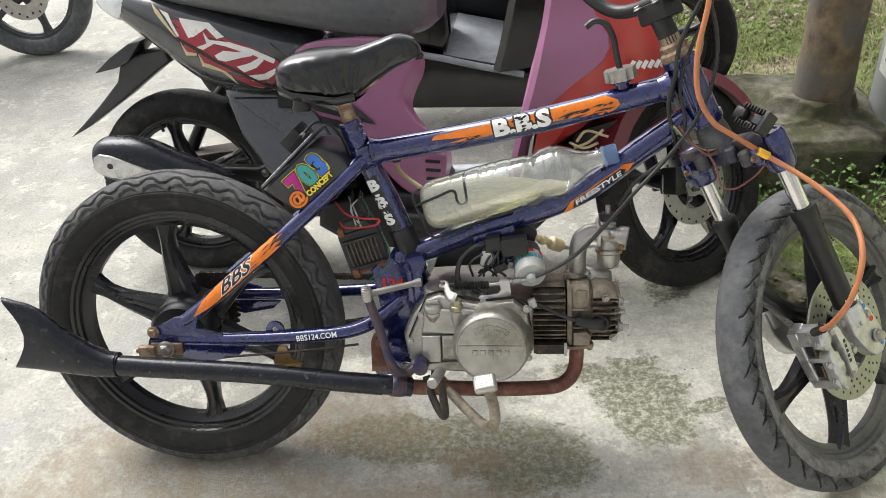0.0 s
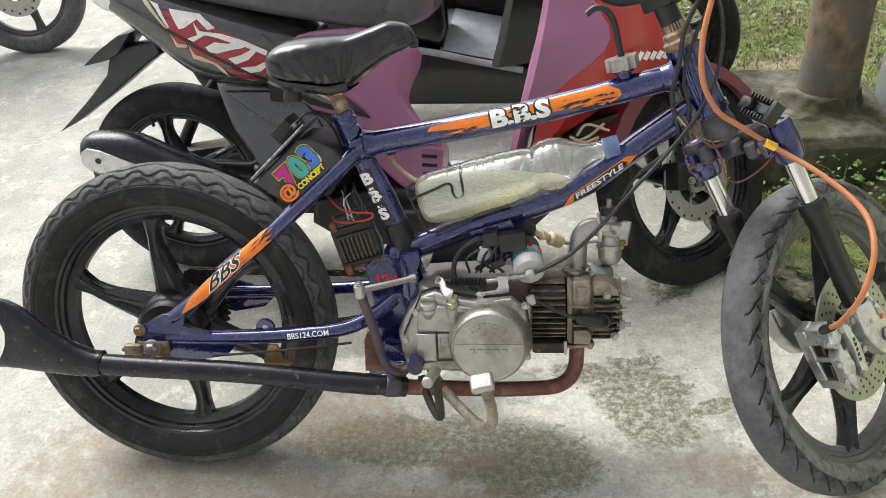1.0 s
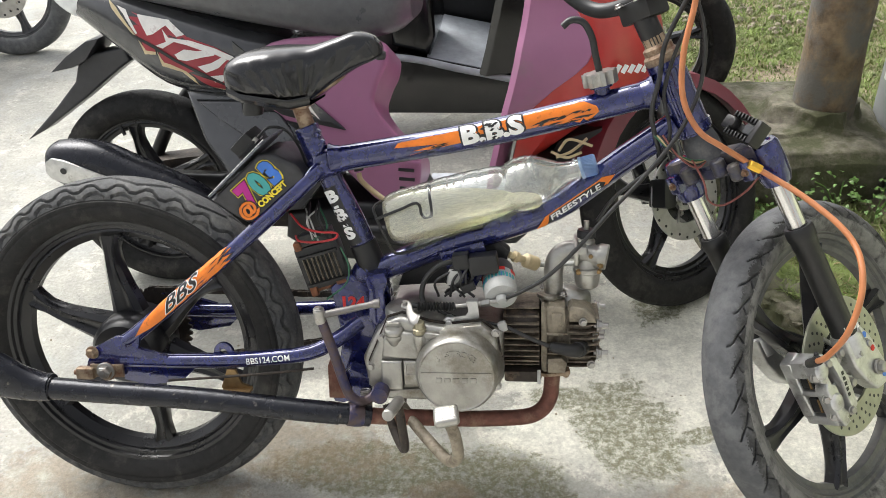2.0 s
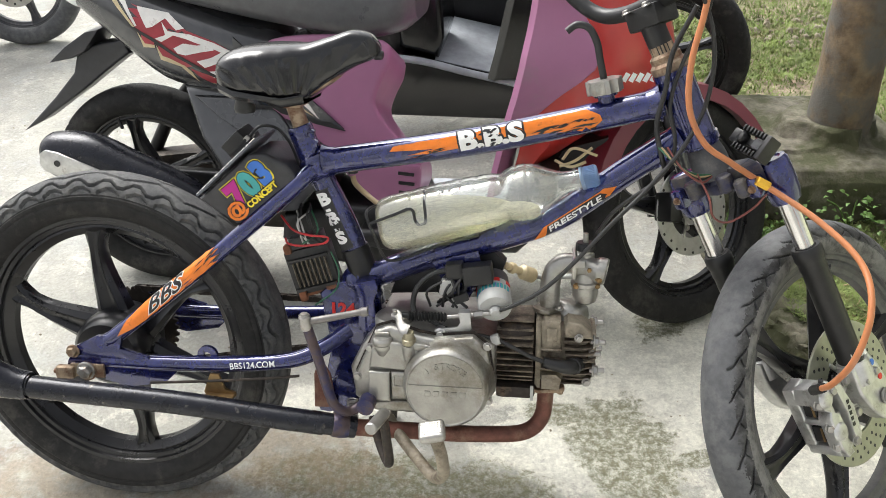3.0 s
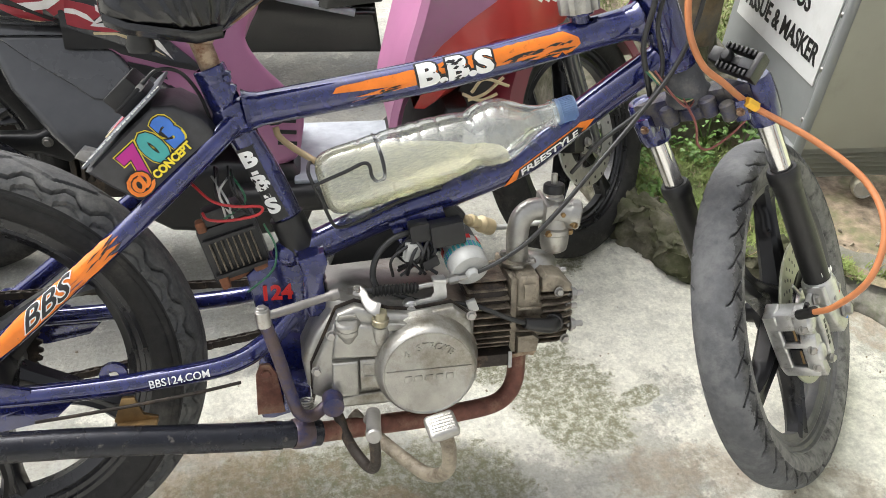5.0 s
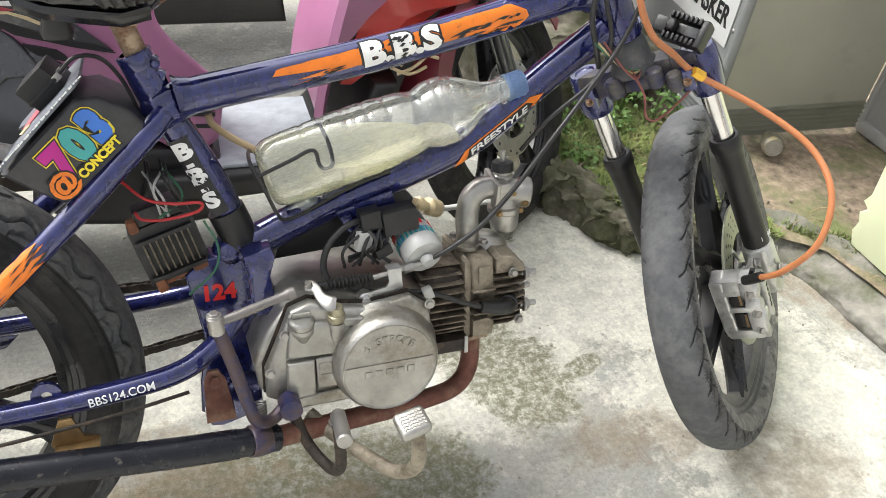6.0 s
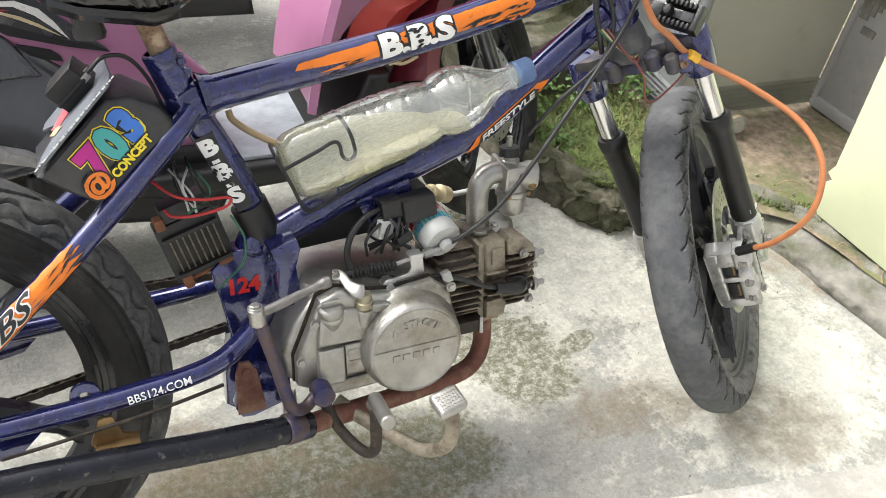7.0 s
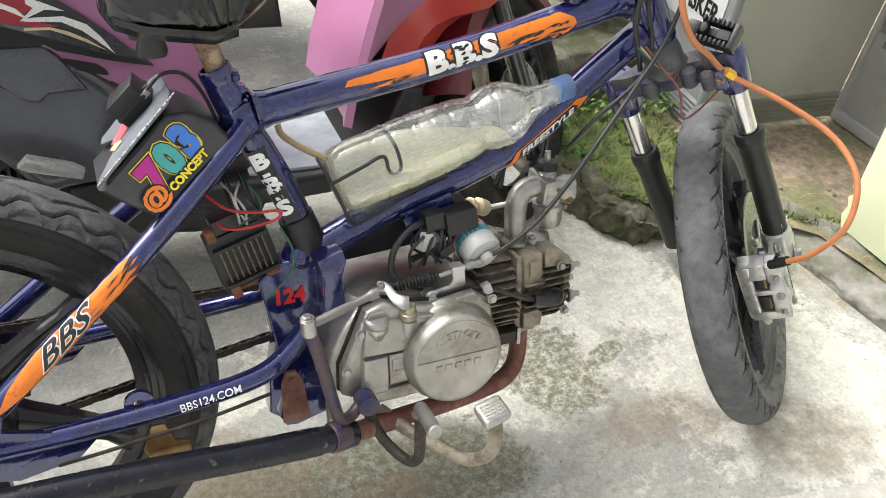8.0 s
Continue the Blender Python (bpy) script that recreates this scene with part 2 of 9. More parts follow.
def ground_material(name, light, dark, stain, soil):
    """Old concrete: pale cement, grey worn patches, green-brown damp stains and grit, with some light and shade in the
    colour.
    """
    m = bpy.data.materials.new(name)
    m.use_nodes = True
    nt = m.node_tree
    b = nt.nodes["Principled BSDF"]
    co = nt.nodes.new("ShaderNodeTexCoord").outputs["Object"]

    def tex(sc, detail=8.0, rough_=0.65):
        n = nt.nodes.new("ShaderNodeTexNoise")
        n.inputs["Scale"].default_value, n.inputs["Detail"].default_value, n.inputs["Roughness"].default_value = sc, detail, rough_
        nt.links.new(co, n.inputs["Vector"])
        return n.outputs["Fac"]

    def step(fac, a, c):
        r = nt.nodes.new("ShaderNodeMapRange")
        r.interpolation_type = "SMOOTHSTEP"
        r.inputs["From Min"].default_value, r.inputs["From Max"].default_value = a, c
        nt.links.new(fac, r.inputs["Value"])
        return r.outputs["Result"]

    def mix(fac, a, c):
        mx = nt.nodes.new("ShaderNodeMix")
        mx.data_type = "RGBA"
        nt.links.new(fac, mx.inputs["Factor"])
        for socket, v in ((mx.inputs["A"], a), (mx.inputs["B"], c)):
            if isinstance(v, tuple):
                socket.default_value = (*v, 1)
            else:
                nt.links.new(v, socket)
        return mx.outputs["Result"]

    def math(op, a, c):
        mm = nt.nodes.new("ShaderNodeMath")
        mm.operation = op
        for i, v in enumerate((a, c)):
            if isinstance(v, (int, float)):
                mm.inputs[i].default_value = v
            else:
                nt.links.new(v, mm.inputs[i])
        return mm.outputs[0]

    def patch(cx, cy, sx, sy, turn):
        """A ragged damp patch of a given place and size."""
        mp = nt.nodes.new("ShaderNodeMapping")
        mp.vector_type = "TEXTURE"
        mp.inputs["Location"].default_value, mp.inputs["Rotation"].default_value, mp.inputs["Scale"].default_value = (cx, cy, 0), (0, 0, radians(turn)), (sx, sy, 10)
        nt.links.new(co, mp.inputs["Vector"])
        ln = nt.nodes.new("ShaderNodeVectorMath")
        ln.operation = "LENGTH"
        nt.links.new(mp.outputs[0], ln.inputs[0])
        d = math("ADD", ln.outputs["Value"], math("ADD", math("MULTIPLY", math("SUBTRACT", tex(10, 12.0, 0.8), 0.5), 1.9), math("MULTIPLY", math("SUBTRACT", tex(55, 8.0, 0.8), 0.5), 0.8)))
        return math("SUBTRACT", 1.0, step(d, 0.76, 1.0))

    col = mix(step(tex(2.3), 0.35, 0.68), light, dark)
    col = mix(math("MULTIPLY", step(tex(8.5, 12.0, 0.78), 0.49, 0.56), 0.75), col, dark)
    worn = step(tex(11.0, 12.0, 0.78), 0.54, 0.60)
    col = mix(math("MULTIPLY", worn, 0.7), col, tuple(min(0.72, c * 1.28) for c in light))
    col = mix(math("MULTIPLY", step(tex(36, 8.0, 0.8), 0.56, 0.66), 0.38), col, tuple(c * 0.55 for c in dark))
    col = mix(math("MULTIPLY", step(tex(5.3, 9.0, 0.7), 0.52, 0.62), 0.4), col, (0.40, 0.412, 0.405))
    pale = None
    for args in LIT_PATCHES:
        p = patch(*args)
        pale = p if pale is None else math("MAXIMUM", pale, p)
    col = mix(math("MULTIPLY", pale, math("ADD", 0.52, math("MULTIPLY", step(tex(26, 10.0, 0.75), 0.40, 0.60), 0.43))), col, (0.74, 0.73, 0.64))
    damp = None
    for args in STAINS:
        p = patch(*args)
        damp = p if damp is None else math("MAXIMUM", damp, p)
    broken = math("MULTIPLY", damp, math("ADD", 0.22, math("MULTIPLY", step(tex(70, 10.0, 0.85), 0.40, 0.56), 0.78)))
    col = mix(math("MULTIPLY", broken, 0.9), col, stain)
    brown = None
    for args in SOIL_SHADE:
        p = patch(*args)
        brown = p if brown is None else math("MAXIMUM", brown, p)
    col = mix(math("MULTIPLY", math("MULTIPLY", brown, step(tex(22), 0.3, 0.6)), 0.6), col, soil)
    vo = nt.nodes.new("ShaderNodeTexVoronoi")
    vo.inputs["Scale"].default_value = 85.0
    nt.links.new(co, vo.inputs["Vector"])
    grit = math("MULTIPLY", math("SUBTRACT", 1.0, step(vo.outputs["Distance"], 0.1, 0.2)), step(tex(40), 0.55, 0.7))
    col = mix(math("MULTIPLY", grit, 0.6), col, (0.09, 0.08, 0.065))
    speck = nt.nodes.new("ShaderNodeMapRange")
    speck.inputs["From Min"].default_value, speck.inputs["From Max"].default_value = 0.3, 0.7
    speck.inputs["To Min"].default_value, speck.inputs["To Max"].default_value = 0.74, 1.24
    nt.links.new(tex(120, 6.0, 0.8), speck.inputs["Value"])
    vm = nt.nodes.new("ShaderNodeVectorMath")
    vm.operation = "SCALE"
    nt.links.new(col, vm.inputs[0])
    nt.links.new(speck.outputs["Result"], vm.inputs["Scale"])
    nt.links.new(vm.outputs[0], b.inputs["Base Color"])
    b.inputs["Roughness"].default_value = 0.85
    b.inputs["Specular IOR Level"].default_value = 0.3
    bp = nt.nodes.new("ShaderNodeBump")
    bp.inputs["Strength"].default_value, bp.inputs["Distance"].default_value = 0.75, 0.006
    nt.links.new(math("ADD", tex(90, 10.0, 0.75), math("MULTIPLY", tex(11), 1.5)), bp.inputs["Height"])
    nt.links.new(bp.outputs["Normal"], b.inputs["Normal"])
    return m


# damp, pale and soiled patches of the slab: x, y, half sizes, turn
STAINS = [(0.318, 1.245, 0.105, 0.145, 12), (0.44, 1.222, 0.055, 0.022, 15), (0.07, 1.11, 0.15, 0.105, -5), (-0.16, 1.17, 0.22, 0.075, 0), (0.20, 1.33, 0.07, 0.035, 0), (0.45, 1.62, 0.10, 0.06, 60)]
# pale patches put the brighter light on the right into the colour
LIT_PATCHES = [(0.36, 1.52, 0.26, 0.20, 0), (0.30, 1.30, 0.26, 0.18, 20), (0.72, 1.06, 0.28, 0.26, 0), (0.12, 1.43, 0.30, 0.10, 0), (0.50, 1.40, 0.24, 0.17, -30), (0.72, 1.22, 0.20, 0.12, -35), (0.25, 1.50, 0.20, 0.10, 0), (-0.25, 1.36, 0.22, 0.05, 0), (0.62, 1.52, 0.08, 0.12, 30)]
# soiled spots; the broad left-hand ones also carry the shade lying there
SOIL_SHADE = [(-0.62, 1.02, 0.42, 0.18, 0), (0.67, 0.94, 0.13, 0.09, -10), (0.45, 1.06, 0.15, 0.06, -10), (-0.03, 1.10, 0.07, 0.04, 0), (-0.35, 0.98, 0.55, 0.11, 0), (-0.72, 1.10, 0.24, 0.17, 20), (-0.28, 1.22, 0.20, 0.10, -10), (0.95, 1.35, 0.06, 0.3, 20)]
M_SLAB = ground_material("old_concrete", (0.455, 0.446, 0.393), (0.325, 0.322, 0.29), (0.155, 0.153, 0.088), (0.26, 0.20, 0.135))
M_SOIL = mat("dry_soil", (0.255, 0.200, 0.145), 0.95, 0, 0.5, 45, 1.0, 60, dirt=(0.135, 0.155, 0.06), dirt_at=0.55, dirt_scale=5)


def glass_material(name, tint, rough=0.03, ior=1.45, clear=1.0):
    m = bpy.data.materials.new(name)
    m.use_nodes = True
    b = m.node_tree.nodes["Principled BSDF"]
    b.inputs["Base Color"].default_value = (*tint, 1)
    b.inputs["Roughness"].default_value, b.inputs["IOR"].default_value = rough, ior
    b.inputs["Transmission Weight"].default_value = clear
    return m


def film_material(name, tint, rough, ior):
    """A thin clear plastic wall: see-through, with gloss that grows at grazing angles."""
    m = bpy.data.materials.new(name)
    m.use_nodes = True
    nt = m.node_tree
    nt.nodes.remove(nt.nodes["Principled BSDF"])
    clear, gloss, edge, pw, mx = (nt.nodes.new(k) for k in ("ShaderNodeBsdfTransparent", "ShaderNodeBsdfGlossy", "ShaderNodeLayerWeight", "ShaderNodeMapRange", "ShaderNodeMixShader"))
    clear.inputs["Color"].default_value = (*tint, 1)
    gloss.inputs["Roughness"].default_value, edge.inputs["Blend"].default_value = rough, 0.25
    pw.inputs["To Min"].default_value, pw.inputs["To Max"].default_value = 0.09, ior
    nt.links.new(edge.outputs["Facing"], pw.inputs["Value"])
    nt.links.new(pw.outputs["Result"], mx.inputs[0])
    # scuffed, slightly milky wall
    haze, veil, spots, amount = (nt.nodes.new(k) for k in ("ShaderNodeBsdfDiffuse", "ShaderNodeMixShader", "ShaderNodeTexNoise", "ShaderNodeMapRange"))
    haze.inputs["Color"].default_value = (0.85, 0.85, 0.80, 1)
    spots.inputs["Scale"].default_value, spots.inputs["Detail"].default_value = 45.0, 6.0
    amount.inputs["From Min"].default_value, amount.inputs["From Max"].default_value = 0.35, 0.75
    amount.inputs["To Min"].default_value, amount.inputs["To Max"].default_value = 0.03, 0.20
    nt.links.new(spots.outputs["Fac"], amount.inputs["Value"])
    nt.links.new(amount.outputs["Result"], veil.inputs[0])
    nt.links.new(clear.outputs[0], veil.inputs[1])
    nt.links.new(haze.outputs[0], veil.inputs[2])
    nt.links.new(veil.outputs[0], mx.inputs[1])
    nt.links.new(gloss.outputs[0], mx.inputs[2])
    nt.links.new(mx.outputs[0], nt.nodes["Material Output"].inputs["Surface"])
    return m


M_PET = film_material("clear_plastic", (0.95, 0.96, 0.95), 0.06, 0.52)
M_FUEL = glass_material("cloudy_yellow_fuel", (0.88, 0.85, 0.62), 0.4, 1.12, 0.74)
M_CAPB = glass_material("translucent_blue_cap", (0.45, 0.62, 0.86), 0.3, 1.2, 0.8)


# ---------- mesh helpers ----------
def part(name, bm, material, parent=None, label="", m=None, smooth=40.0):
    """Links a bmesh as one mesh object, under a thing or a part."""
    if m is not None:
        bm.transform(m)
    me = bpy.data.meshes.new(name)
    bm.normal_update()
    for e in bm.edges:
        e.smooth = len(e.link_faces) != 2 or e.calc_face_angle(0.0) < radians(smooth)
    for f in bm.faces:
        f.smooth = True
    bm.to_mesh(me)
    bm.free()
    me.materials.append(material)
    ob = new(name, me)
    if parent is not None:
        ob.parent = parent
    if label:
        ob["label"] = label
    return ob


def thing(name, m, label, category, group="", kind=""):
    """An Empty at the base of a thing, that parents its parts."""
    ob = new(name)
    ob.empty_display_size = 0.05
    ob.matrix_world = m
    return tagged(ob, label, category, group, kind)


def V(*a):
    return Vector(a)


def smooth_line(pts, steps=6):
    """A Catmull-Rom line through a few points; values past the third are carried along."""
    p = [np.array(q, float) for q in pts]
    if len(p) < 3 or steps < 2:
        return p
    p = [2 * p[0] - p[1]] + p + [2 * p[-1] - p[-2]]
    out = []
    for i in range(1, len(p) - 2):
        for k in range(steps):
            t = k / steps
            out.append(0.5 * (2 * p[i] + (p[i + 1] - p[i - 1]) * t + (2 * p[i - 1] - 5 * p[i] + 4 * p[i + 1] - p[i + 2]) * t * t + (3 * p[i] - p[i - 1] - 3 * p[i + 1] + p[i + 2]) * t ** 3))
    return out + [p[-2]]


def tube(bm, pts, r=0.01, seg=14, steps=6, cap=True, flat=1.0):
    """A round bar along a smooth line; a fourth value of a point is its own radius."""
    line = smooth_line(pts, steps)
    rad = [q[3] if len(q) > 3 else r for q in line]
    line = [Vector(q[:3]) for q in line]
    side = None
    rings = []
    for i, q in enumerate(line):
        d = (line[min(i + 1, len(line) - 1)] - line[max(i - 1, 0)]).normalized()
        if side is None:
            side = d.orthogonal().normalized()
        side = (side - d * side.dot(d)).normalized()
        other = d.cross(side)
        rings.append([bm.verts.new(q + (side * math.cos(a) + other * math.sin(a) * flat) * rad[i]) for a in (2 * math.pi * k / seg for k in range(seg))])
    for a, b in zip(rings, rings[1:]):
        for k in range(seg):
            bm.faces.new((a[k], a[(k + 1) % seg], b[(k + 1) % seg], b[k]))
    if cap:
        bm.faces.new(rings[0][::-1])
        bm.faces.new(rings[-1])
    return bm


def lathe(bm, profile, m=Matrix(), seg=32, close=False):
    """Turns (radius, height) round z."""
    rings = []
    for r, h in profile:
        if r < 1e-6:
            rings.append([bm.verts.new(m @ V(0, 0, h))])
        else:
            rings.append([bm.verts.new(m @ V(r * math.cos(a), r * math.sin(a), h)) for a in (2 * math.pi * k / seg for k in range(seg))])
    pairs = list(zip(rings, rings[1:])) + ([(rings[-1], rings[0])] if close else [])
    for a, b in pairs:
        for k in range(seg):
            j = (k + 1) % seg
            if len(a) == 1 and len(b) > 1:
                bm.faces.new((a[0], b[k], b[j]))
            elif len(b) == 1 and len(a) > 1:
                bm.faces.new((a[k], a[j], b[0]))
            elif len(a) > 1:
                bm.faces.new((a[k], a[j], b[j], b[k]))
    bmesh.ops.recalc_face_normals(bm, faces=bm.faces)
    return bm


def block(bm, sx, sy, sz, m=Matrix(), bevel=0.002, seg=2):
    """A box with rounded edges, centred on m."""
    made = bmesh.ops.create_cube(bm, size=1.0, matrix=m @ Matrix.Diagonal((sx, sy, sz, 1)))["verts"]
    if bevel:
        edges = list({e for v in made for e in v.link_edges})
        bmesh.ops.bevel(bm, geom=edges, offset=bevel, segments=seg, affect="EDGES", profile=0.6)
    return bm


def prism(bm, outline, y0, y1, m=Matrix(), bevel=0.0, seg=2):
    """A plate of a given outline in x and z, from y0 to y1."""
    a = [bm.verts.new(m @ V(x, y0, z)) for x, z in outline]
    b = [bm.verts.new(m @ V(x, y1, z)) for x, z in outline]
    faces = [bm.faces.new(a), bm.faces.new(b[::-1])]
    n = len(a)
    for k in range(n):
        faces.append(bm.faces.new((a[k], b[k], b[(k + 1) % n], a[(k + 1) % n])))
    bmesh.ops.recalc_face_normals(bm, faces=faces)
    if bevel:
        edges = list({e for f in faces[:2] for e in f.edges})
        bmesh.ops.bevel(bm, geom=edges, offset=bevel, segments=seg, affect="EDGES", profile=0.6)
    return bm


def loft(bm, sections, close=True, ends=True):
    """A skin over rings of points."""
    rings = [[bm.verts.new(V(*p)) for p in s] for s in sections]
    n = len(rings[0])
    for a, b in zip(rings, rings[1:]):
        for k in range(n if close else n - 1):
            bm.faces.new((a[k], a[(k + 1) % n], b[(k + 1) % n], b[k]))
    if ends and close:
        bm.faces.new(rings[0][::-1])
        bm.faces.new(rings[-1])
    bmesh.ops.recalc_face_normals(bm, faces=bm.faces)
    return bm


def along(a, b, roll=None):
    """A frame at a with z towards b."""
    a, b = Vector(a), Vector(b)
    return Matrix.Translation(a) @ (b - a).to_track_quat("Z", "Y").to_matrix().to_4x4()


def rod(bm, a, b, r, seg=14, bevel=0.0):
    """A straight bar with softened ends."""
    h = (Vector(b) - Vector(a)).length
    e = min(bevel or r * 0.2, h * 0.3)
    return lathe(bm, [(0, 0), (r - e, 0), (r, e), (r, h - e), (r - e, h), (0, h)], along(a, b), seg)


def bolt(bm, at, way, r=0.006, h=0.006, seg=6):
    at, way = Vector(at), Vector(way).normalized()
    rod(bm, at, at + way * h, r, seg, r * 0.15)
    return rod(bm, at, at + way * h * 0.35, r * 1.35, 14, r * 0.1)


def lettering(text, size, bold=0.0):
    """Letters of the built-in font as a flat bmesh in x and y, centred; the width is returned too."""
    cu = bpy.data.curves.new("letters", "FONT")
    cu.body, cu.size, cu.align_x, cu.align_y, cu.offset, cu.resolution_u = text, size, "CENTER", "CENTER", bold, 3
    ob = bpy.data.objects.new("letters", cu)
    scene.collection.objects.link(ob)
    dg = bpy.context.evaluated_depsgraph_get()
    me = bpy.data.meshes.new_from_object(ob.evaluated_get(dg))
    bm = bmesh.new()
    bm.from_mesh(me)
    bpy.data.objects.remove(ob)
    bpy.data.meshes.remove(me)
    bpy.data.curves.remove(cu)
    return bm


def sticker(bm, thick=0.0006):
    """Gives flat shapes a little thickness along z."""
    made = bmesh.ops.extrude_face_region(bm, geom=bm.faces[:])["geom"]
    bmesh.ops.translate(bm, verts=[g for g in made if isinstance(g, bmesh.types.BMVert)], vec=(0, 0, thick))
    bmesh.ops.recalc_face_normals(bm, faces=bm.faces)
    return bm


def wrap(bm, a, b, r, turn, lift=0.0008, at=0.5):
    """Bends flat shapes (x along, y across) on the round bar from a to b. turn: degrees from the side that faces -y upwards."""
    a, b = Vector(a), Vector(b)
    d = (b - a).normalized()
    out = V(0, -1, 0)
    out = (out - d * out.dot(d)).normalized()
    upw = out.cross(d)
    ys = [v.co.y for v in bm.verts]
    lo, hi = min(ys), max(ys)
    cuts = max(2, int((hi - lo) / (r * 0.22)))
    for k in range(1, cuts):
        geo = bm.verts[:] + bm.edges[:] + bm.faces[:]
        bmesh.ops.bisect_plane(bm, geom=geo, plane_co=(0, lo + (hi - lo) * k / cuts, 0), plane_no=(0, 1, 0))
    mid = a.lerp(b, at)
    for v in bm.verts:
        ang = v.co.y / r + radians(turn)
        v.co = mid + d * v.co.x + (out * math.cos(ang) + upw * math.sin(ang)) * (r + lift + v.co.z)
    return bm


def flat_shape(outline):
    bm = bmesh.new()
    bm.faces.new([bm.verts.new(V(x, y, 0)) for x, y in outline])
    return bm


def repeat(ob, moves):
    """Copies of a part on the same mesh, each set over by a matrix in its parent's space."""
    for m in moves:
        o2 = ob.copy()
        scene.collection.objects.link(o2)
        o2.matrix_basis = m @ ob.matrix_basis


def each_bolt(name, places, way, r, h, material, parent, m=Matrix()):
    """One bolt as a part, and its copies at the other places."""
    first = Vector(places[0])
    ob = part(name, bolt(bmesh.new(), first, way, r, h), material, parent, "", m)
    repeat(ob, [m @ Matrix.Translation(Vector(p) - first) @ m.inverted() for p in places[1:]])


# ---------- the large structure ----------
# the slab reaches far out on all sides
bm = bmesh.new()
bm.faces.new([bm.verts.new(V(x, y, 0)) for x, y in ((-60, -60), (60, -60), (60, 60), (-60, 60))])
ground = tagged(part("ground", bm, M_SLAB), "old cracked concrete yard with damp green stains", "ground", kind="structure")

# raised bed of soil and grass behind a low broken kerb
KERB = [(0.66, 4.2), (0.60, 2.4), (0.575, 1.63), (0.675, 1.476), (0.731, 1.451), (0.88, 1.39), (0.985, 1.31), (1.005, 1.177), (1.02, 1.02), (1.05, 0.7), (1.10, 0.2), (1.15, -0.6)]


def bed_height(x, y):
    return 0.055 + 0.02 * noise.noise((x * 2.1, y * 2.1, 3.0)) + 0.008 * noise.noise((x * 11, y * 11, 5.0)) + 0.004 * noise.noise((x * 33, y * 33, 7.0))


def kerb_at(y):
    """The kerb's outer x at a given y."""
    for (x0, y0), (x1, y1) in zip(KERB, KERB[1:]):
        if y1 <= y <= y0:
            return x0 + (x1 - x0) * (y0 - y) / (y0 - y1)
    return KERB[0][0] if y > KERB[0][1] else KERB[-1][0]


bm = bmesh.new()
nx, ny = 60, 150
grid = []
for j in range(ny + 1):
    y = -0.6 + 5.0 * j / ny
    x0 = kerb_at(y) + 0.06
    row = []
    for i in range(nx + 1):
        x = x0 + (3.2 - x0) * (i / nx) ** 1.6
        row.append(bm.verts.new(V(x, y, bed_height(x, y))))
    grid.append(row)
for a, b in zip(grid, grid[1:]):
    for k in range(nx):
        bm.faces.new((a[k], a[k + 1], b[k + 1], b[k]))
soil = tagged(part("ground_bed", bm, M_SOIL), "bare brown soil bed with patchy weeds", "soil", kind="structure")


ROUND = [(0.0, -0.1, 0), (-0.02, 0.35, 0), (0.04, 0.78, 0), (0.2, 1.0, 0), (0.5, 1.04, 0), (0.8, 0.98, 0), (1.05, 0.7, 0), (1.1, -0.1, 0)]
WORN = [(0.0, -0.1, 0), (0.0, 0.25, 0), (0.05, 0.42, 0), (0.25, 0.55, 0), (0.55, 0.75, 0), (0.85, 0.95, 0), (1.1, 0.98, 0), (1.15, -0.1, 0)]


def rocky_strip(name, line, width, height, material, seed, wob=0.012, section=ROUND):
    """A rough stone or concrete edging along a line, highest at its outer edge."""
    bm = bmesh.new()
    pts = smooth_line([(*p, 0) for p in line], 26)
    rings = []
    for i, p in enumerate(pts):
        d = Vector(pts[min(i + 1, len(pts) - 1)] - pts[max(i - 1, 0)]).normalized()
        side = V(-d.y, d.x, 0)
        ring = []
        for s, h, _ in smooth_line(section, 4):
            q = Vector(p) + side * width * s + V(0, 0, height * h)
            nz = V(0, 0, 0)
            for f, g in ((9, 0.8), (23, 0.6), (55, 0.42), (120, 0.26)):
                nz += noise.noise_vector((q.x * f + seed, q.y * f, q.z * f)) * wob * g
            ring.append(bm.verts.new(q + nz * (1.0 if h > 0 else 0.3)))
        rings.append(ring)
    for a, b in zip(rings, rings[1:]):
        for k in range(len(a) - 1):
            bm.faces.new((a[k], a[k + 1], b[k + 1], b[k]))
    bm.faces.new(rings[0])
    bm.faces.new(rings[-1][::-1])
    bmesh.ops.recalc_face_normals(bm, faces=bm.faces)
    return part(name, bm, material, smooth=60)


tagged(rocky_strip("kerb_stone", KERB[2:6], 0.11, 0.075, M_ROCK, 1.0, 0.026), "dark mossy broken stone kerb beside the slab", "kerb", kind="structure")
tagged(rocky_strip("kerb", KERB[5:], 0.10, 0.060, M_KERB, 5.0, 0.010, WORN), "worn grey concrete kerb with weeds in its cracks", "kerb", kind="structure")
tagged(rocky_strip("kerb_stone", KERB[:3], 0.10, 0.07, M_ROCK, 9.0, 0.022), "dark mossy stone kerb behind the parked scooter", "kerb", kind="structure")

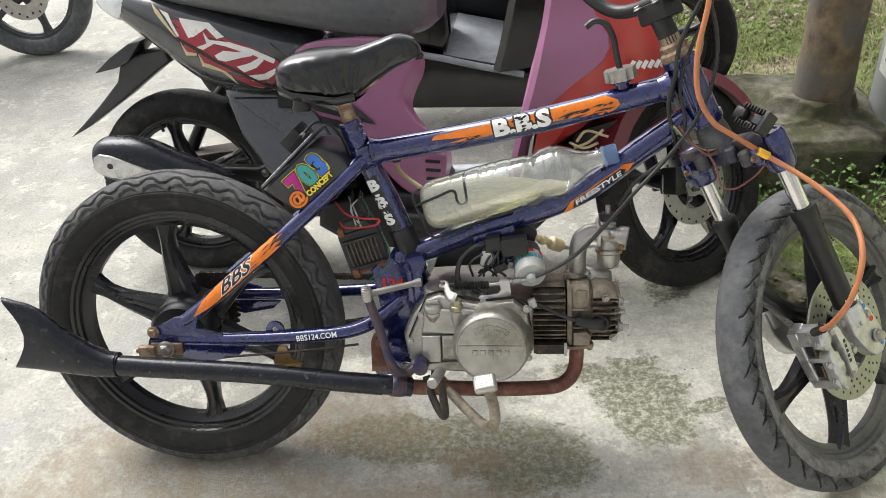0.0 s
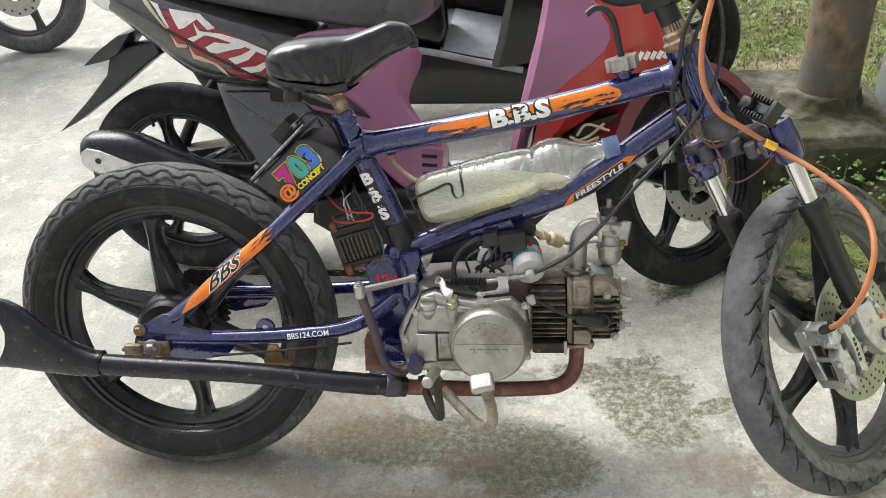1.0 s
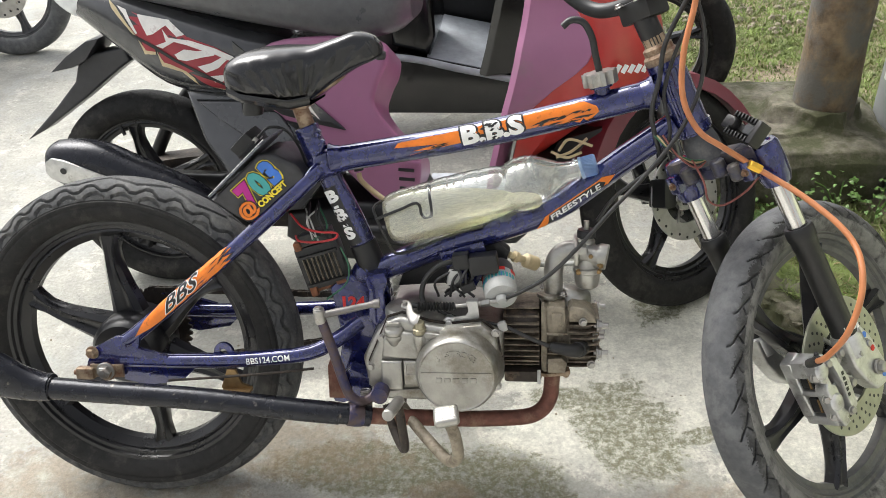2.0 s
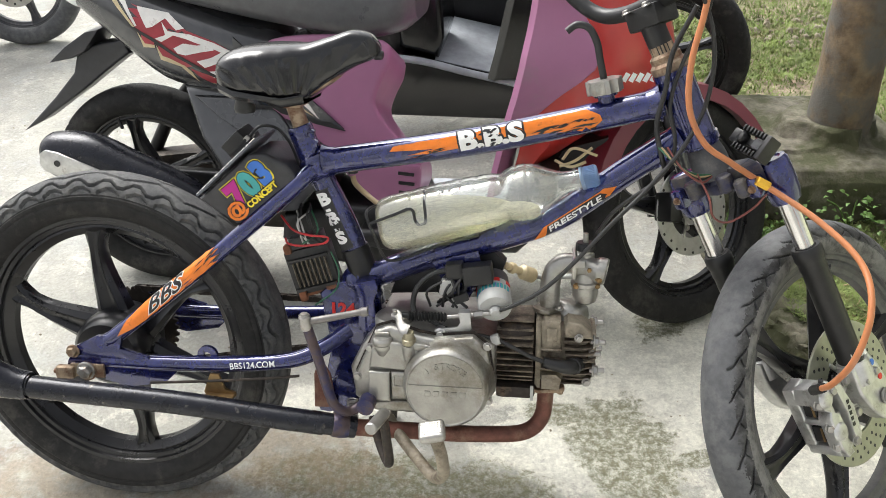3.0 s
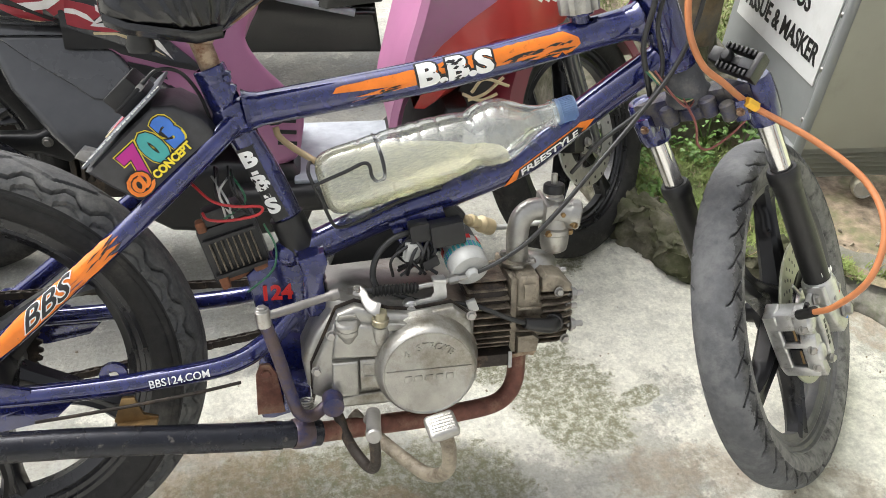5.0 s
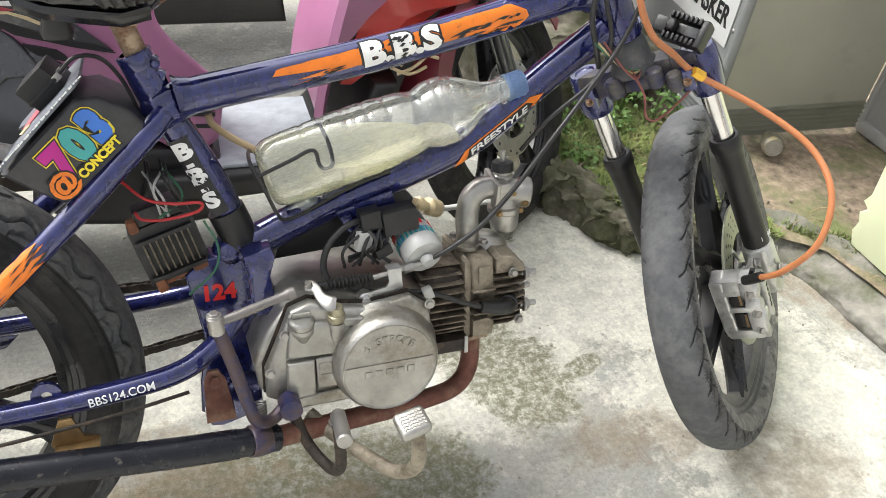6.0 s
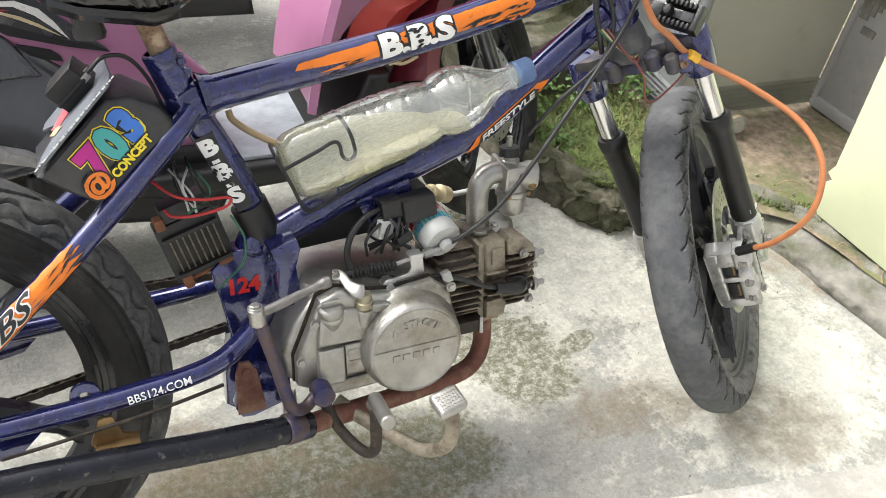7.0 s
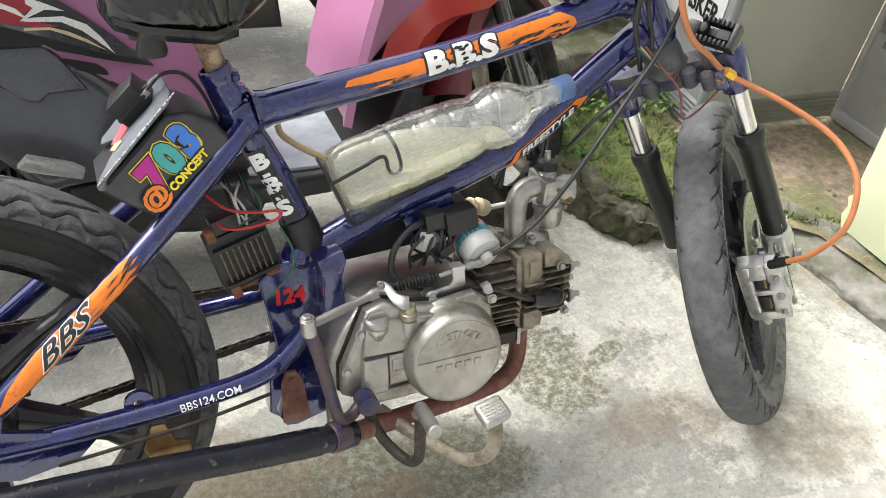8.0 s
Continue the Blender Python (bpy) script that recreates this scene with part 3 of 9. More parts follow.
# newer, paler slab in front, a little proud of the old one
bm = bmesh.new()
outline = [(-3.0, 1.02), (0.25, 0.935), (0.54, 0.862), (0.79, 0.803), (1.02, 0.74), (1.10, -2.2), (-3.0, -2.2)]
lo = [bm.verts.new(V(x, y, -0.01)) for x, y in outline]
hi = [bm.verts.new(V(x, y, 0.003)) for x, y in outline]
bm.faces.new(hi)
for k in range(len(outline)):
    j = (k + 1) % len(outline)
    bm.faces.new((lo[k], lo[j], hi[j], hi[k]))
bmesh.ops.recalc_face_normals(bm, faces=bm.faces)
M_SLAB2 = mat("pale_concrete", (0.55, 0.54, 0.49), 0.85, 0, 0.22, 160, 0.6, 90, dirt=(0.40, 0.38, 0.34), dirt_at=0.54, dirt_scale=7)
tagged(part("pavement", bm, M_SLAB2), "paler concrete strip in front", "pavement", kind="structure")

# unseen wall added behind the camera to close off the sky there
bm = block(bmesh.new(), 9.0, 0.2, 3.0, pose(-1.5, -4.6, 1.5), 0.004)
tagged(part("wall_unseen", bm, M_WALL), "unseen grey wall added behind the camera", "wall", kind="structure")


# ---------- the custom motorbike ----------
BIKE = pose(-0.5444, 1.1365, 0.002, -17.2, 0, -4.3)
bike = thing("custom_motorbike", BIKE, "dark blue home-built bicycle-framed motorbike leaning on its stand", "motorbike")
MID = 0.018  # the frame's middle plane
LEFT = pose(0, 2 * MID, 0) @ Matrix.Diagonal((1, -1, 1, 1))
FORK = BIKE.inverted() @ (Matrix.Translation((0.602, 1.162, 0.230)) @ Matrix(((0.6906, -0.5910, -0.4169), (0.7200, 0.6160, 0.3196), (0.0679, -0.5209, 0.8509))).to_4x4())
SIDE = pose(0, 0, 0, 90)  # turns a lathe's z to -y


def tyre(bm, core, rw, rh, tread, seg=360, m=Matrix(), ring_seg=44):
    """A tyre round y: core circle, half width and half height of its section; tread(angle, across) is how deep the grooves go."""
    n = ring_seg
    cuts = [math.pi * (1 if x > 0 else -1) * abs(x) ** 1.3 for x in (2 * k / n - 1 for k in range(n))]
    rings = []
    for i in range(seg):
        a = 2 * math.pi * i / seg
        ring = []
        for k in range(n):
            s = cuts[k]
            c, sn = math.cos(s), math.sin(s)
            flat = abs(sn) ** 0.75 * (1 if sn > 0 else -1)
            r = core + rh * (c if c > 0 else c * 0.92)
            y = rw * flat
            deep = tread(a, math.degrees(math.atan2(sn, c)))
            r -= deep * max(c, 0.0) ** 0.5
            y -= deep * sn * 0.8
            ring.append(bm.verts.new(m @ V(r * math.cos(a), y, r * math.sin(a))))
        rings.append(ring)
    for i in range(seg):
        a, b = rings[i], rings[(i + 1) % seg]
        for k in range(n):
            bm.faces.new((a[k], b[k], b[(k + 1) % n], a[(k + 1) % n]))
    bmesh.ops.recalc_face_normals(bm, faces=bm.faces)
    return bm


def tread_band(ob, m, core, rh, material):
    """Gives the running face of a tyre its dusty look."""
    ob.data.materials.append(material)
    inv = m.inverted()
    for p in ob.data.polygons:
        c = inv @ p.center
        if math.hypot(c.x, c.z) > core + rh * 0.30:
            p.material_index = 1


def worn_bands(ob, m, core, rw, rh, shoulder, wall, grooves):
    """Blacker shoulders and grooves between a pale crown and dusty walls."""
    ob.data.materials.append(shoulder)
    ob.data.materials.append(wall)
    inv = m.inverted()
    for p in ob.data.polygons:
        c = inv @ p.center
        a = math.atan2(c.z, c.x)
        y = max(-1.0, min(1.0, c.y / rw))
        sn = abs(y) ** (1 / 0.75) * (1 if y > 0 else -1)
        s = math.degrees(math.atan2(sn, (math.hypot(c.x, c.z) - core) / rh))
        rag = 4 * noise.noise((c.x * 60, c.z * 60, c.y * 60)) + 5 * noise.noise((c.x * 320, c.z * 320, c.y * 500))
        if abs(s) > 84:
            p.material_index = 2
        elif grooves(a, s) > 0.0010 or abs(s) > 53 + 2 * rag:
            p.material_index = 1


def tri(x):
    x = x % 1.0
    return 4 * abs(x - 0.5) - 1


def rear_tread(a, s):
    """A zigzag groove round each shoulder, short cross cuts and a line on the wall."""
    t = a / (2 * math.pi) * 36
    s = abs(s)
    d = 0.0
    if s < 75:
        zig = 42 + 15 * max(-0.55, min(0.55, tri(t)))
        if abs(s - zig) < 4.2:
            d = 0.0065 * min(1.0, 1.6 * (1 - abs(s - zig) / 4.2))
        zig2 = 62 + 9 * max(-0.5, min(0.5, tri(t + 0.13)))
        if abs(s - zig2) < 3 and (t % 1.0) < 0.75:
            d = 0.0045
        if s < 30 and abs(s - 14 - 10 * tri(t * 0.5)) < 3:
            d = 0.003
        if s > zig2 + 3:
            d = 0.0022
    if 86 < s < 90 or 104 < s < 107:
        d = 0.0016
    return d


def front_tread(a, s):
    """Thin forked sipes along both shoulders, worn away on the crown."""
    t = a / (2 * math.pi) * 36
    t += 0.5 if s > 0 else 0.0
    s = abs(s)
    k = math.floor(t)
    d = 0.0
    if 32 < s < 86:
        u = (t + 1.0 * ((s - 32) / 54) ** 1.4 + 0.03 * math.sin(s * 0.22 + k)) % 1.0
        near = min(u, 1 - u) / (0.034 + 0.0005 * (s - 32))
        d = 0.0052 * math.exp(-near * near) * max(0.0, min(1.0, (s - 34 - 6 * math.sin(k * 2.3)) / 10)) * min(1.0, (86 - s) / 4)
    if 62 < s < 84:
        u = (t + 0.45 - 0.30 * (s - 62) / 22) % 1.0
        near = min(u, 1 - u) / 0.034
        d = max(d, 0.0046 * math.exp(-near * near) * min(1.0, (s - 62) / 4) * min(1.0, (84 - s) / 4))
    if 88 < s < 91 or 112 < s < 115:
        d = 0.001
    return d


def cast_wheel(parent, name, m, rim_r, rim_w, hub_r, hub_w, spokes, first, label, twist=14, paint=None):
    """A cast wheel round y: rim with flanges and a dropped centre, hub and curved spokes."""
    bm = bmesh.new()
    w = rim_w / 2
    lathe(bm, [(rim_r + 0.008, -w), (rim_r + 0.009, -w + 0.003), (rim_r, -w + 0.006), (rim_r - 0.006, -w + 0.012), (rim_r - 0.012, -0.008), (rim_r - 0.012, 0.008),
               (rim_r - 0.006, w - 0.012), (rim_r, w - 0.006), (rim_r + 0.009, w - 0.003), (rim_r + 0.008, w), (rim_r - 0.002, w - 0.001), (rim_r - 0.004, w - 0.006), (rim_r - 0.010, w - 0.007), (rim_r - 0.012, w - 0.011), (rim_r - 0.016, w - 0.010),
               (rim_r - 0.020, w - 0.014), (rim_r - 0.028, 0.008), (rim_r - 0.028, -0.008), (rim_r - 0.020, -w + 0.014), (rim_r - 0.016, -w + 0.010), (rim_r - 0.012, -w + 0.011), (rim_r - 0.010, -w + 0.007), (rim_r - 0.004, -w + 0.006), (rim_r - 0.002, -w + 0.001)],
          SIDE, 96, True)
    wheel = part(name, bm, paint or M_RIM, parent, label, m, 22.0)
    bm = bmesh.new()
    lathe(bm, [(0.008, -hub_w), (hub_r * 0.5, -hub_w), (hub_r * 0.55, -hub_w * 0.7), (hub_r * 0.95, -hub_w * 0.62), (hub_r, -hub_w * 0.5), (hub_r, hub_w * 0.5),
               (hub_r * 0.95, hub_w * 0.62), (hub_r * 0.55, hub_w * 0.7), (hub_r * 0.5, hub_w), (0.008, hub_w)], SIDE, 40, True)
    part("hub", bm, paint or M_RIM, wheel, "", m)
    bm = bmesh.new()
    r0, r1 = hub_r * 0.85, rim_r - 0.018
    sections = []
    for k in range(9):
        q = k / 8
        r = r0 + (r1 - r0) * q
        wide = 0.019 * (1 - q) ** 1.5 + 0.0085 + 0.014 * max(0, q - 0.72) / 0.28 * q
        deep = 0.013 + 0.006 * (1 - q)
        lean = math.sin(q * math.pi) * radians(twist) * 0.25
        ring = []
        for px, py in ((-1, -0.6), (-0.6, -1), (-0.25, -0.7), (0.25, -0.7), (0.6, -1), (1, -0.6), (1, 0.6), (0.6, 1), (0.25, 0.7), (-0.25, 0.7), (-0.6, 1), (-1, 0.6)):
            x, z = r, px * wide
            ring.append((x * math.cos(lean) - z * math.sin(lean), py * deep, x * math.sin(lean) + z * math.cos(lean)))
        sections.append(ring)
    loft(bm, sections)
    one = part("spoke", bm, paint or M_RIM, wheel, "", m @ pose(0, 0, 0, 0, -first, 0))
    for k in range(1, spokes):
        b2 = bmesh.new()
        b2.from_mesh(one.data)
        b2.transform(m @ pose(0, 0, 0, 0, -360.0 * k / spokes, 0) @ m.inverted())
        part("spoke", b2, paint or M_RIM, wheel)
    return wheel


def build_rear_wheel():
    m = pose(0, 0.012, 0.29)
    wheel = cast_wheel(bike, "rear_wheel", m, 0.218, 0.058, 0.062, 0.05, 6, 95, "black six-spoke cast rear wheel")
    rubber = part("tyre", tyre(bmesh.new(), 0.2500, 0.042, 0.0385, rear_tread, 900, Matrix(), 110), M_TYRE, wheel, "worn black rubber tyre with zigzag tread", m)
    tread_band(rubber, m, 0.2500, 0.0385, M_TREAD)
    bm = bmesh.new()
    lathe(bm, [(0.02, 0.058), (0.05, 0.058), (0.058, 0.050), (0.062, 0.030), (0.062, 0.02)], pose(0, 0, 0, 90), 40)
    part("brake_drum", bm, M_RIM, wheel, "black drum brake plate", m @ pose(0, 0.0, 0))
    bm = bmesh.new()
    outline = []
    for k in range(36 * 4):
        a = 2 * math.pi * k / 144
        outline.append(((0.074 if k % 4 in (0, 1) else 0.068) * math.cos(a), (0.074 if k % 4 in (0, 1) else 0.068) * math.sin(a)))
    prism(bm, outline, 0.052, 0.057)
    part("sprocket", bm, M_IRON, wheel, "dark toothed chain sprocket", m)
    bm = bmesh.new()
    rod(bm, (0, -0.118, 0.29), (0, 0.14, 0.29), 0.008)
    bolt(bm, (0, -0.105, 0.29), (0, -1, 0), 0.011, 0.012)
    part("axle", bm, M_STEEL, wheel, "rusty steel axle with its nut")
    return wheel


build_rear_wheel()

# frame: each tube is a part of the frame's main tube
TOP = [(0.36, MID, 0.600), (0.615, MID, 0.641), (0.858, MID, 0.697)]
DOWN = [(0.886, MID, 0.647), (0.808, MID, 0.593), (0.735, MID, 0.537), (0.69, MID, 0.512), (0.622, MID, 0.487), (0.553, MID, 0.466), (0.482, MID, 0.440), (0.412, MID, 0.410)]
frame_main = part("frame", tube(bmesh.new(), TOP, 0.0205, 24, 8), M_BLUE, bike, "chipped dark blue metallic steel frame")


def frame_tube(name, pts, r, label="", seg=18, flat=1.0, mirror=False):
    ob = part(name, tube(bmesh.new(), pts, r, seg, 6, True, flat), M_BLUE, frame_main, label)
    if mirror:
        bm = tube(bmesh.new(), pts, r, seg, 6, True, flat)
        bm.transform(LEFT)
        bmesh.ops.reverse_faces(bm, faces=bm.faces)
        part(name, bm, M_BLUE, frame_main, label)
    return ob


frame_tube("down_tube", DOWN, 0.0205, "", 24)
frame_tube("seat_tube", [(0.328, MID, 0.650), (0.346, MID, 0.600), (0.389, MID, 0.509), (0.418, MID, 0.425), (0.432, MID, 0.372)], 0.0185, "", 22)
frame_tube("head_tube", [(0.866, MID, 0.742), (0.915, MID, 0.637)], 0.0255, "", 26)
frame_tube("seat_stay", [(0.350, -0.004, 0.592), (0.325, -0.018, 0.570), (0.217, -0.052, 0.478), (0.06, -0.083, 0.353), (0.032, -0.086, 0.333)], 0.0128, "", 18, 1.0, True)
frame_tube("chain_stay", [(0.022, -0.086, 0.300), (0.12, -0.086, 0.300), (0.225, -0.085, 0.304), (0.32, -0.078, 0.312), (0.366, -0.060, 0.327), (0.40, -0.028, 0.345)], 0.0125, "", 18, 1.0, True)
# seat collar with its pinch ears, and the lumpy welded joint of three tubes
bm = lathe(bmesh.new(), [(0.0150, 0.0), (0.0178, 0.0), (0.0192, 0.002), (0.0192, 0.016), (0.0180, 0.019), (0.0180, 0.026), (0.0190, 0.028), (0.0190, 0.046), (0.0185, 0.050)], along((0.3265, MID, 0.655), (0.346, MID, 0.600)), 30)
block(bm, 0.012, 0.014, 0.016, pose(0.345, MID - 0.004, 0.644, 0, 18), 0.004)
block(bm, 0.010, 0.012, 0.012, pose(0.352, MID - 0.006, 0.630, 0, 18), 0.004)
collar = part("seat_clamp", bm, M_BLUE, frame_main)
part("clamp_bolt", bolt(bmesh.new(), (0.347, MID - 0.011, 0.644), (0, -1, 0), 0.0042, 0.005), M_BLUE, frame_main)
for c, r, sx, sz in (((0.352, MID - 0.002, 0.598), 0.0235, 1.15, 1.0), ((0.354, MID - 0.010, 0.590), 0.0190, 1.1, 0.9), ((0.405, MID, 0.414), 0.0212, 1.05, 1.0)):
    bm = bmesh.new()
    bmesh.ops.create_icosphere(bm, subdivisions=4, radius=r, matrix=Matrix.Translation(c) @ pose(0, 0, 0, 0, -10) @ Matrix.Diagonal((sx, 1, sz, 1)))
    for v in bm.verts:
        v.co += noise.noise_vector(v.co * 70) * 0.0016 + noise.noise_vector(v.co * 160) * 0.0007
    part("weld_bead", bm, M_BLUE, frame_main)
for at, to, r in (((0.866, MID, 0.742), (0.872, MID, 0.729), 0.0280), ((0.909, MID, 0.650), (0.916, MID, 0.635), 0.0280)):
    part("head_cup", lathe(bmesh.new(), [(0.02, 0), (r, 0), (r, 0.010), (0.0225, 0.014)], along(at, to), 26), M_BLUE, frame_main)
for at, to, r in ((TOP[0], TOP[1], 0.0215), (TOP[2], TOP[1], 0.0215), (DOWN[-1], DOWN[-2], 0.0215)):
    d = (Vector(to) - Vector(at)).normalized()
    c = Vector(at) + d * 0.016
    part("weld_bead", lathe(bmesh.new(), [(0.0275, -0.011), (0.0245, -0.007), (0.0225, -0.002), (0.0213, 0.004), (0.0200, 0.008)], along(c, c + d), 26), M_BLUE, frame_main)
part("rubber_sleeve", tube(bmesh.new(), [(0.4035, MID, 0.466), (0.412, MID, 0.442), (0.419, MID, 0.420)], 0.0222, 24), M_BLACK, frame_main, "black rubber sleeve on the seat tube")
# bottom bracket box and engine hangers
BOXED = [(0.348, 0.392), (0.372, 0.412), (0.432, 0.416), (0.446, 0.392), (0.448, 0.352), (0.436, 0.300), (0.424, 0.215), (0.412, 0.192), (0.362, 0.186), (0.346, 0.200), (0.350, 0.246), (0.362, 0.300), (0.356, 0.345)]
part("bracket_plate", prism(bmesh.new(), BOXED, 0.002, 0.036, bevel=0.004, seg=3), M_BLUE, frame_main, "blue steel plate box behind the engine")
bm = bmesh.new()
prism(bm, [(0.414, 0.424), (0.446, 0.432), (0.450, 0.418), (0.443, 0.396), (0.446, 0.362), (0.440, 0.345), (0.424, 0.345), (0.418, 0.362), (0.422, 0.396)], -0.034, -0.029, bevel=0.0015)
prism(bm, [(0.414, 0.424), (0.446, 0.432), (0.450, 0.420), (0.420, 0.410)], -0.032, 0.022, bevel=0.003)
block(bm, 0.005, 0.036, 0.066, pose(0.421, -0.014, 0.380, 0, 2), 0.0015)
part("engine_hanger", bm, M_BLUE, frame_main, "folded blue engine hanger strap")
for v in (-0.008, 0.045):
    part("engine_hanger", prism(bmesh.new(), [(0.53, 0.455), (0.60, 0.475), (0.61, 0.44), (0.585, 0.395), (0.56, 0.40), (0.545, 0.425)], v, v + 0.005, bevel=0.0015), M_BLUE, frame_main)
# dropout plates at the rear axle
for side in (0, 1):
    bm = bmesh.new()
    prism(bm, [(-0.035, 0.30), (-0.02, 0.325), (0.02, 0.345), (0.06, 0.345), (0.055, 0.325), (0.10, 0.312), (0.10, 0.292), (0.05, 0.275), (-0.02, 0.272), (-0.04, 0.283)], -0.096, -0.088, bevel=0.002)
    prism(bm, [(0.03, 0.292), (0.15, 0.296), (0.12, 0.268), (0.06, 0.258), (0.02, 0.268)], -0.092, -0.087, bevel=0.0015)
    if side:
        bm.transform(LEFT)
        bmesh.ops.reverse_faces(bm, faces=bm.faces)
    part("dropout", bm, M_BLUE, frame_main)
bm = bmesh.new()
block(bm, 0.055, 0.006, 0.022, pose(0.0, -0.101, 0.288), 0.002)
block(bm, 0.03, 0.014, 0.02, pose(-0.035, -0.104, 0.285), 0.004)
rod(bm, (-0.055, -0.104, 0.285), (-0.02, -0.104, 0.287), 0.004)
bolt(bm, (0.0, -0.103, 0.288), (0, -1, 0), 0.012, 0.010)
bolt(bm, (-0.022, -0.097, 0.318), (0, -1, 0), 0.008, 0.010)
part("chain_adjuster", bm, M_RUSTST, frame_main, "rusty steel chain adjuster")
bm = bmesh.new()
lathe(bm, [(0.006, 0), (0.016, 0), (0.016, 0.006), (0.006, 0.006)], pose(0.19, -0.078, 0.315, 90), 20, True)
prism(bm, [(0.178, 0.312), (0.202, 0.312), (0.215, 0.300), (0.165, 0.300)], -0.084, -0.078)
part("lug", bm, M_BLUE, frame_main)
bm = bmesh.new()
prism(bm, [(0.198, 0.292), (0.212, 0.292), (0.220, 0.268), (0.236, 0.262), (0.236, 0.256), (0.190, 0.256), (0.186, 0.262)], -0.10, -0.094, bevel=0.001)
block(bm, 0.046, 0.02, 0.004, pose(0.213, -0.108, 0.259), 0.001)
part("pipe_bracket", bm, M_BRASS, frame_main, "brassy brown exhaust bracket")

# decals on the tubes
A, B = Vector(TOP[0]), Vector(TOP[2])
bow = 0.0035
top_a, top_b = A - V(0, 0, bow), B - V(0, 0, bow)


def decal(bm, a, b, r, turn, lift, at, material, name="decal", label="", parent=None, thick=0.0004):
    return part(name, wrap(sticker(bm, thick), a, b, r, turn, lift, at), material, parent or frame_main, label, smooth=60)


rng = random.Random(21)
RAGGED = [(-0.186, 0.006)]
for k in range(40):
    x = -0.180 + 0.285 * k / 39
    RAGGED.append((x, 0.0125 + 0.0045 * max(0.0, x + 0.06) / 0.16 + rng.uniform(-0.0006, 0.0006)))
RAGGED += [(0.122, 0.006), (0.124, -0.002), (0.106, -0.015)]
for k in range(46):
    x = 0.10 - 0.258 * k / 45
    cut = rng.uniform(0.0, 0.010) if (x < -0.06 or (x > 0.02 and k % 3 == 0)) else rng.uniform(0.0, 0.003)
    RAGGED.append((x, -0.0155 + cut))
RAGGED += [(-0.166, -0.010), (-0.128, -0.007), (-0.160, -0.004), (-0.118, -0.001), (-0.150, 0.002)]
decal(flat_shape(RAGGED), top_a, top_b, 0.0208, -4, 0.0004, 0.585, M_ORANGE, label="scratched orange paint-splash decal")
for k in range(46):
    x = rng.choice([rng.uniform(-0.145, -0.02), rng.uniform(0.035, 0.112)])
    y, w, h = rng.uniform(-0.0135, -0.001) if x < 0 else rng.uniform(-0.013, 0.004), rng.uniform(0.004, 0.016), rng.uniform(0.0008, 0.0022)
    decal(flat_shape([(x - w, y - h), (x - w * 0.3, y - h * 0.2), (x + w * 0.2, y - h), (x + w, y + h * 0.6), (x + w * 0.3, y + h), (x - w * 0.4, y + h * 0.4)]), top_a, top_b, 0.0208, -4, 0.0007 + 0.00002 * k, 0.585, M_BLACKV, "decal_scratch")


def stretched(text, size, bold, sx, sy=1.0):
    bm = lettering(text, size, bold)
    for v in bm.verts:
        v.co.x, v.co.y = v.co.x * sx, v.co.y * sy
    return bm


decal(stretched("B.B.S", 0.036, 0.0040, 1.3), top_a, top_b, 0.0208, 0, 0.0010, 0.515, M_BLACKV)
decal(stretched("B.B.S", 0.036, 0.0018, 1.3), top_a, top_b, 0.0208, 0, 0.0018, 0.515, M_WHITE, label="white capital letters with black edges")
for k in range(14):
    x, y, w = rng.uniform(-0.020, 0.014), rng.uniform(-0.012, 0.012), rng.uniform(0.002, 0.005)
    decal(flat_shape([(x - w, y - 0.001), (x, y - 0.002), (x + w, y + 0.0006), (x + 0.001, y + 0.0018)]), top_a, top_b, 0.0208, 0, 0.0024 + 0.00002 * k, 0.515, M_BLACKV, "decal_scratch")
down_a, down_b = Vector(DOWN[3]), Vector(DOWN[1])
LENS = [(-0.0780, -0.0030), (-0.0640, 0.0035), (-0.0560, 0.0075), (0.0400, 0.0092), (0.0480, 0.0105), (0.0660, 0.0030), (0.0500, -0.0050), (0.0420, -0.0080), (-0.0520, -0.0088), (-0.0660, -0.0070)]
decal(flat_shape(LENS), down_a, down_b, 0.0208, -27, 0.0004, 0.43, M_ORANGE, label="orange lens-shaped decal")
decal(flat_shape([(-0.0600, -0.0074), (-0.0500, 0.0060), (0.0410, 0.0074), (0.0480, 0.0010), (0.0380, -0.0066)]), down_a, down_b, 0.0208, -27, 0.0008, 0.43, M_BLACKV)


def slanted(bold, sy):
    """Small forward-leaning capitals."""
    bm = stretched("FREESTYLE", 0.0190, bold, 1.0, sy)
    for v in bm.verts:
        v.co.x += 0.30 * v.co.y - 0.0060
    return bm


decal(slanted(0.0014, 0.70), down_a, down_b, 0.0208, -27, 0.0011, 0.43, M_BLACKV)
decal(slanted(0.0004, 0.68), down_a, down_b, 0.0208, -27, 0.0018, 0.43, M_WHITE, label="white slanted capital letters")
st_a, st_b = V(0.352, MID, 0.585), V(0.412, MID, 0.440)
decal(flat_shape([(-0.050, -0.011), (0.052, -0.011), (0.05, 0.012), (-0.05, 0.013)]), st_a, st_b, 0.0188, -8, 0.0004, 0.48, M_BLACKV)
for k, ch in enumerate("B-B-S"):
    bm = stretched(ch, 0.0265 if ch != "-" else 0.016, 0.0014, 1.25)
    bmesh.ops.rotate(bm, cent=(0, 0, 0), matrix=Matrix.Rotation(radians(90), 3, "Z"), verts=bm.verts)
    decal(bm, st_a, st_b, 0.0188, -14, 0.0010, 0.26 + 0.104 * k, M_WHITE, label="worn white letter")
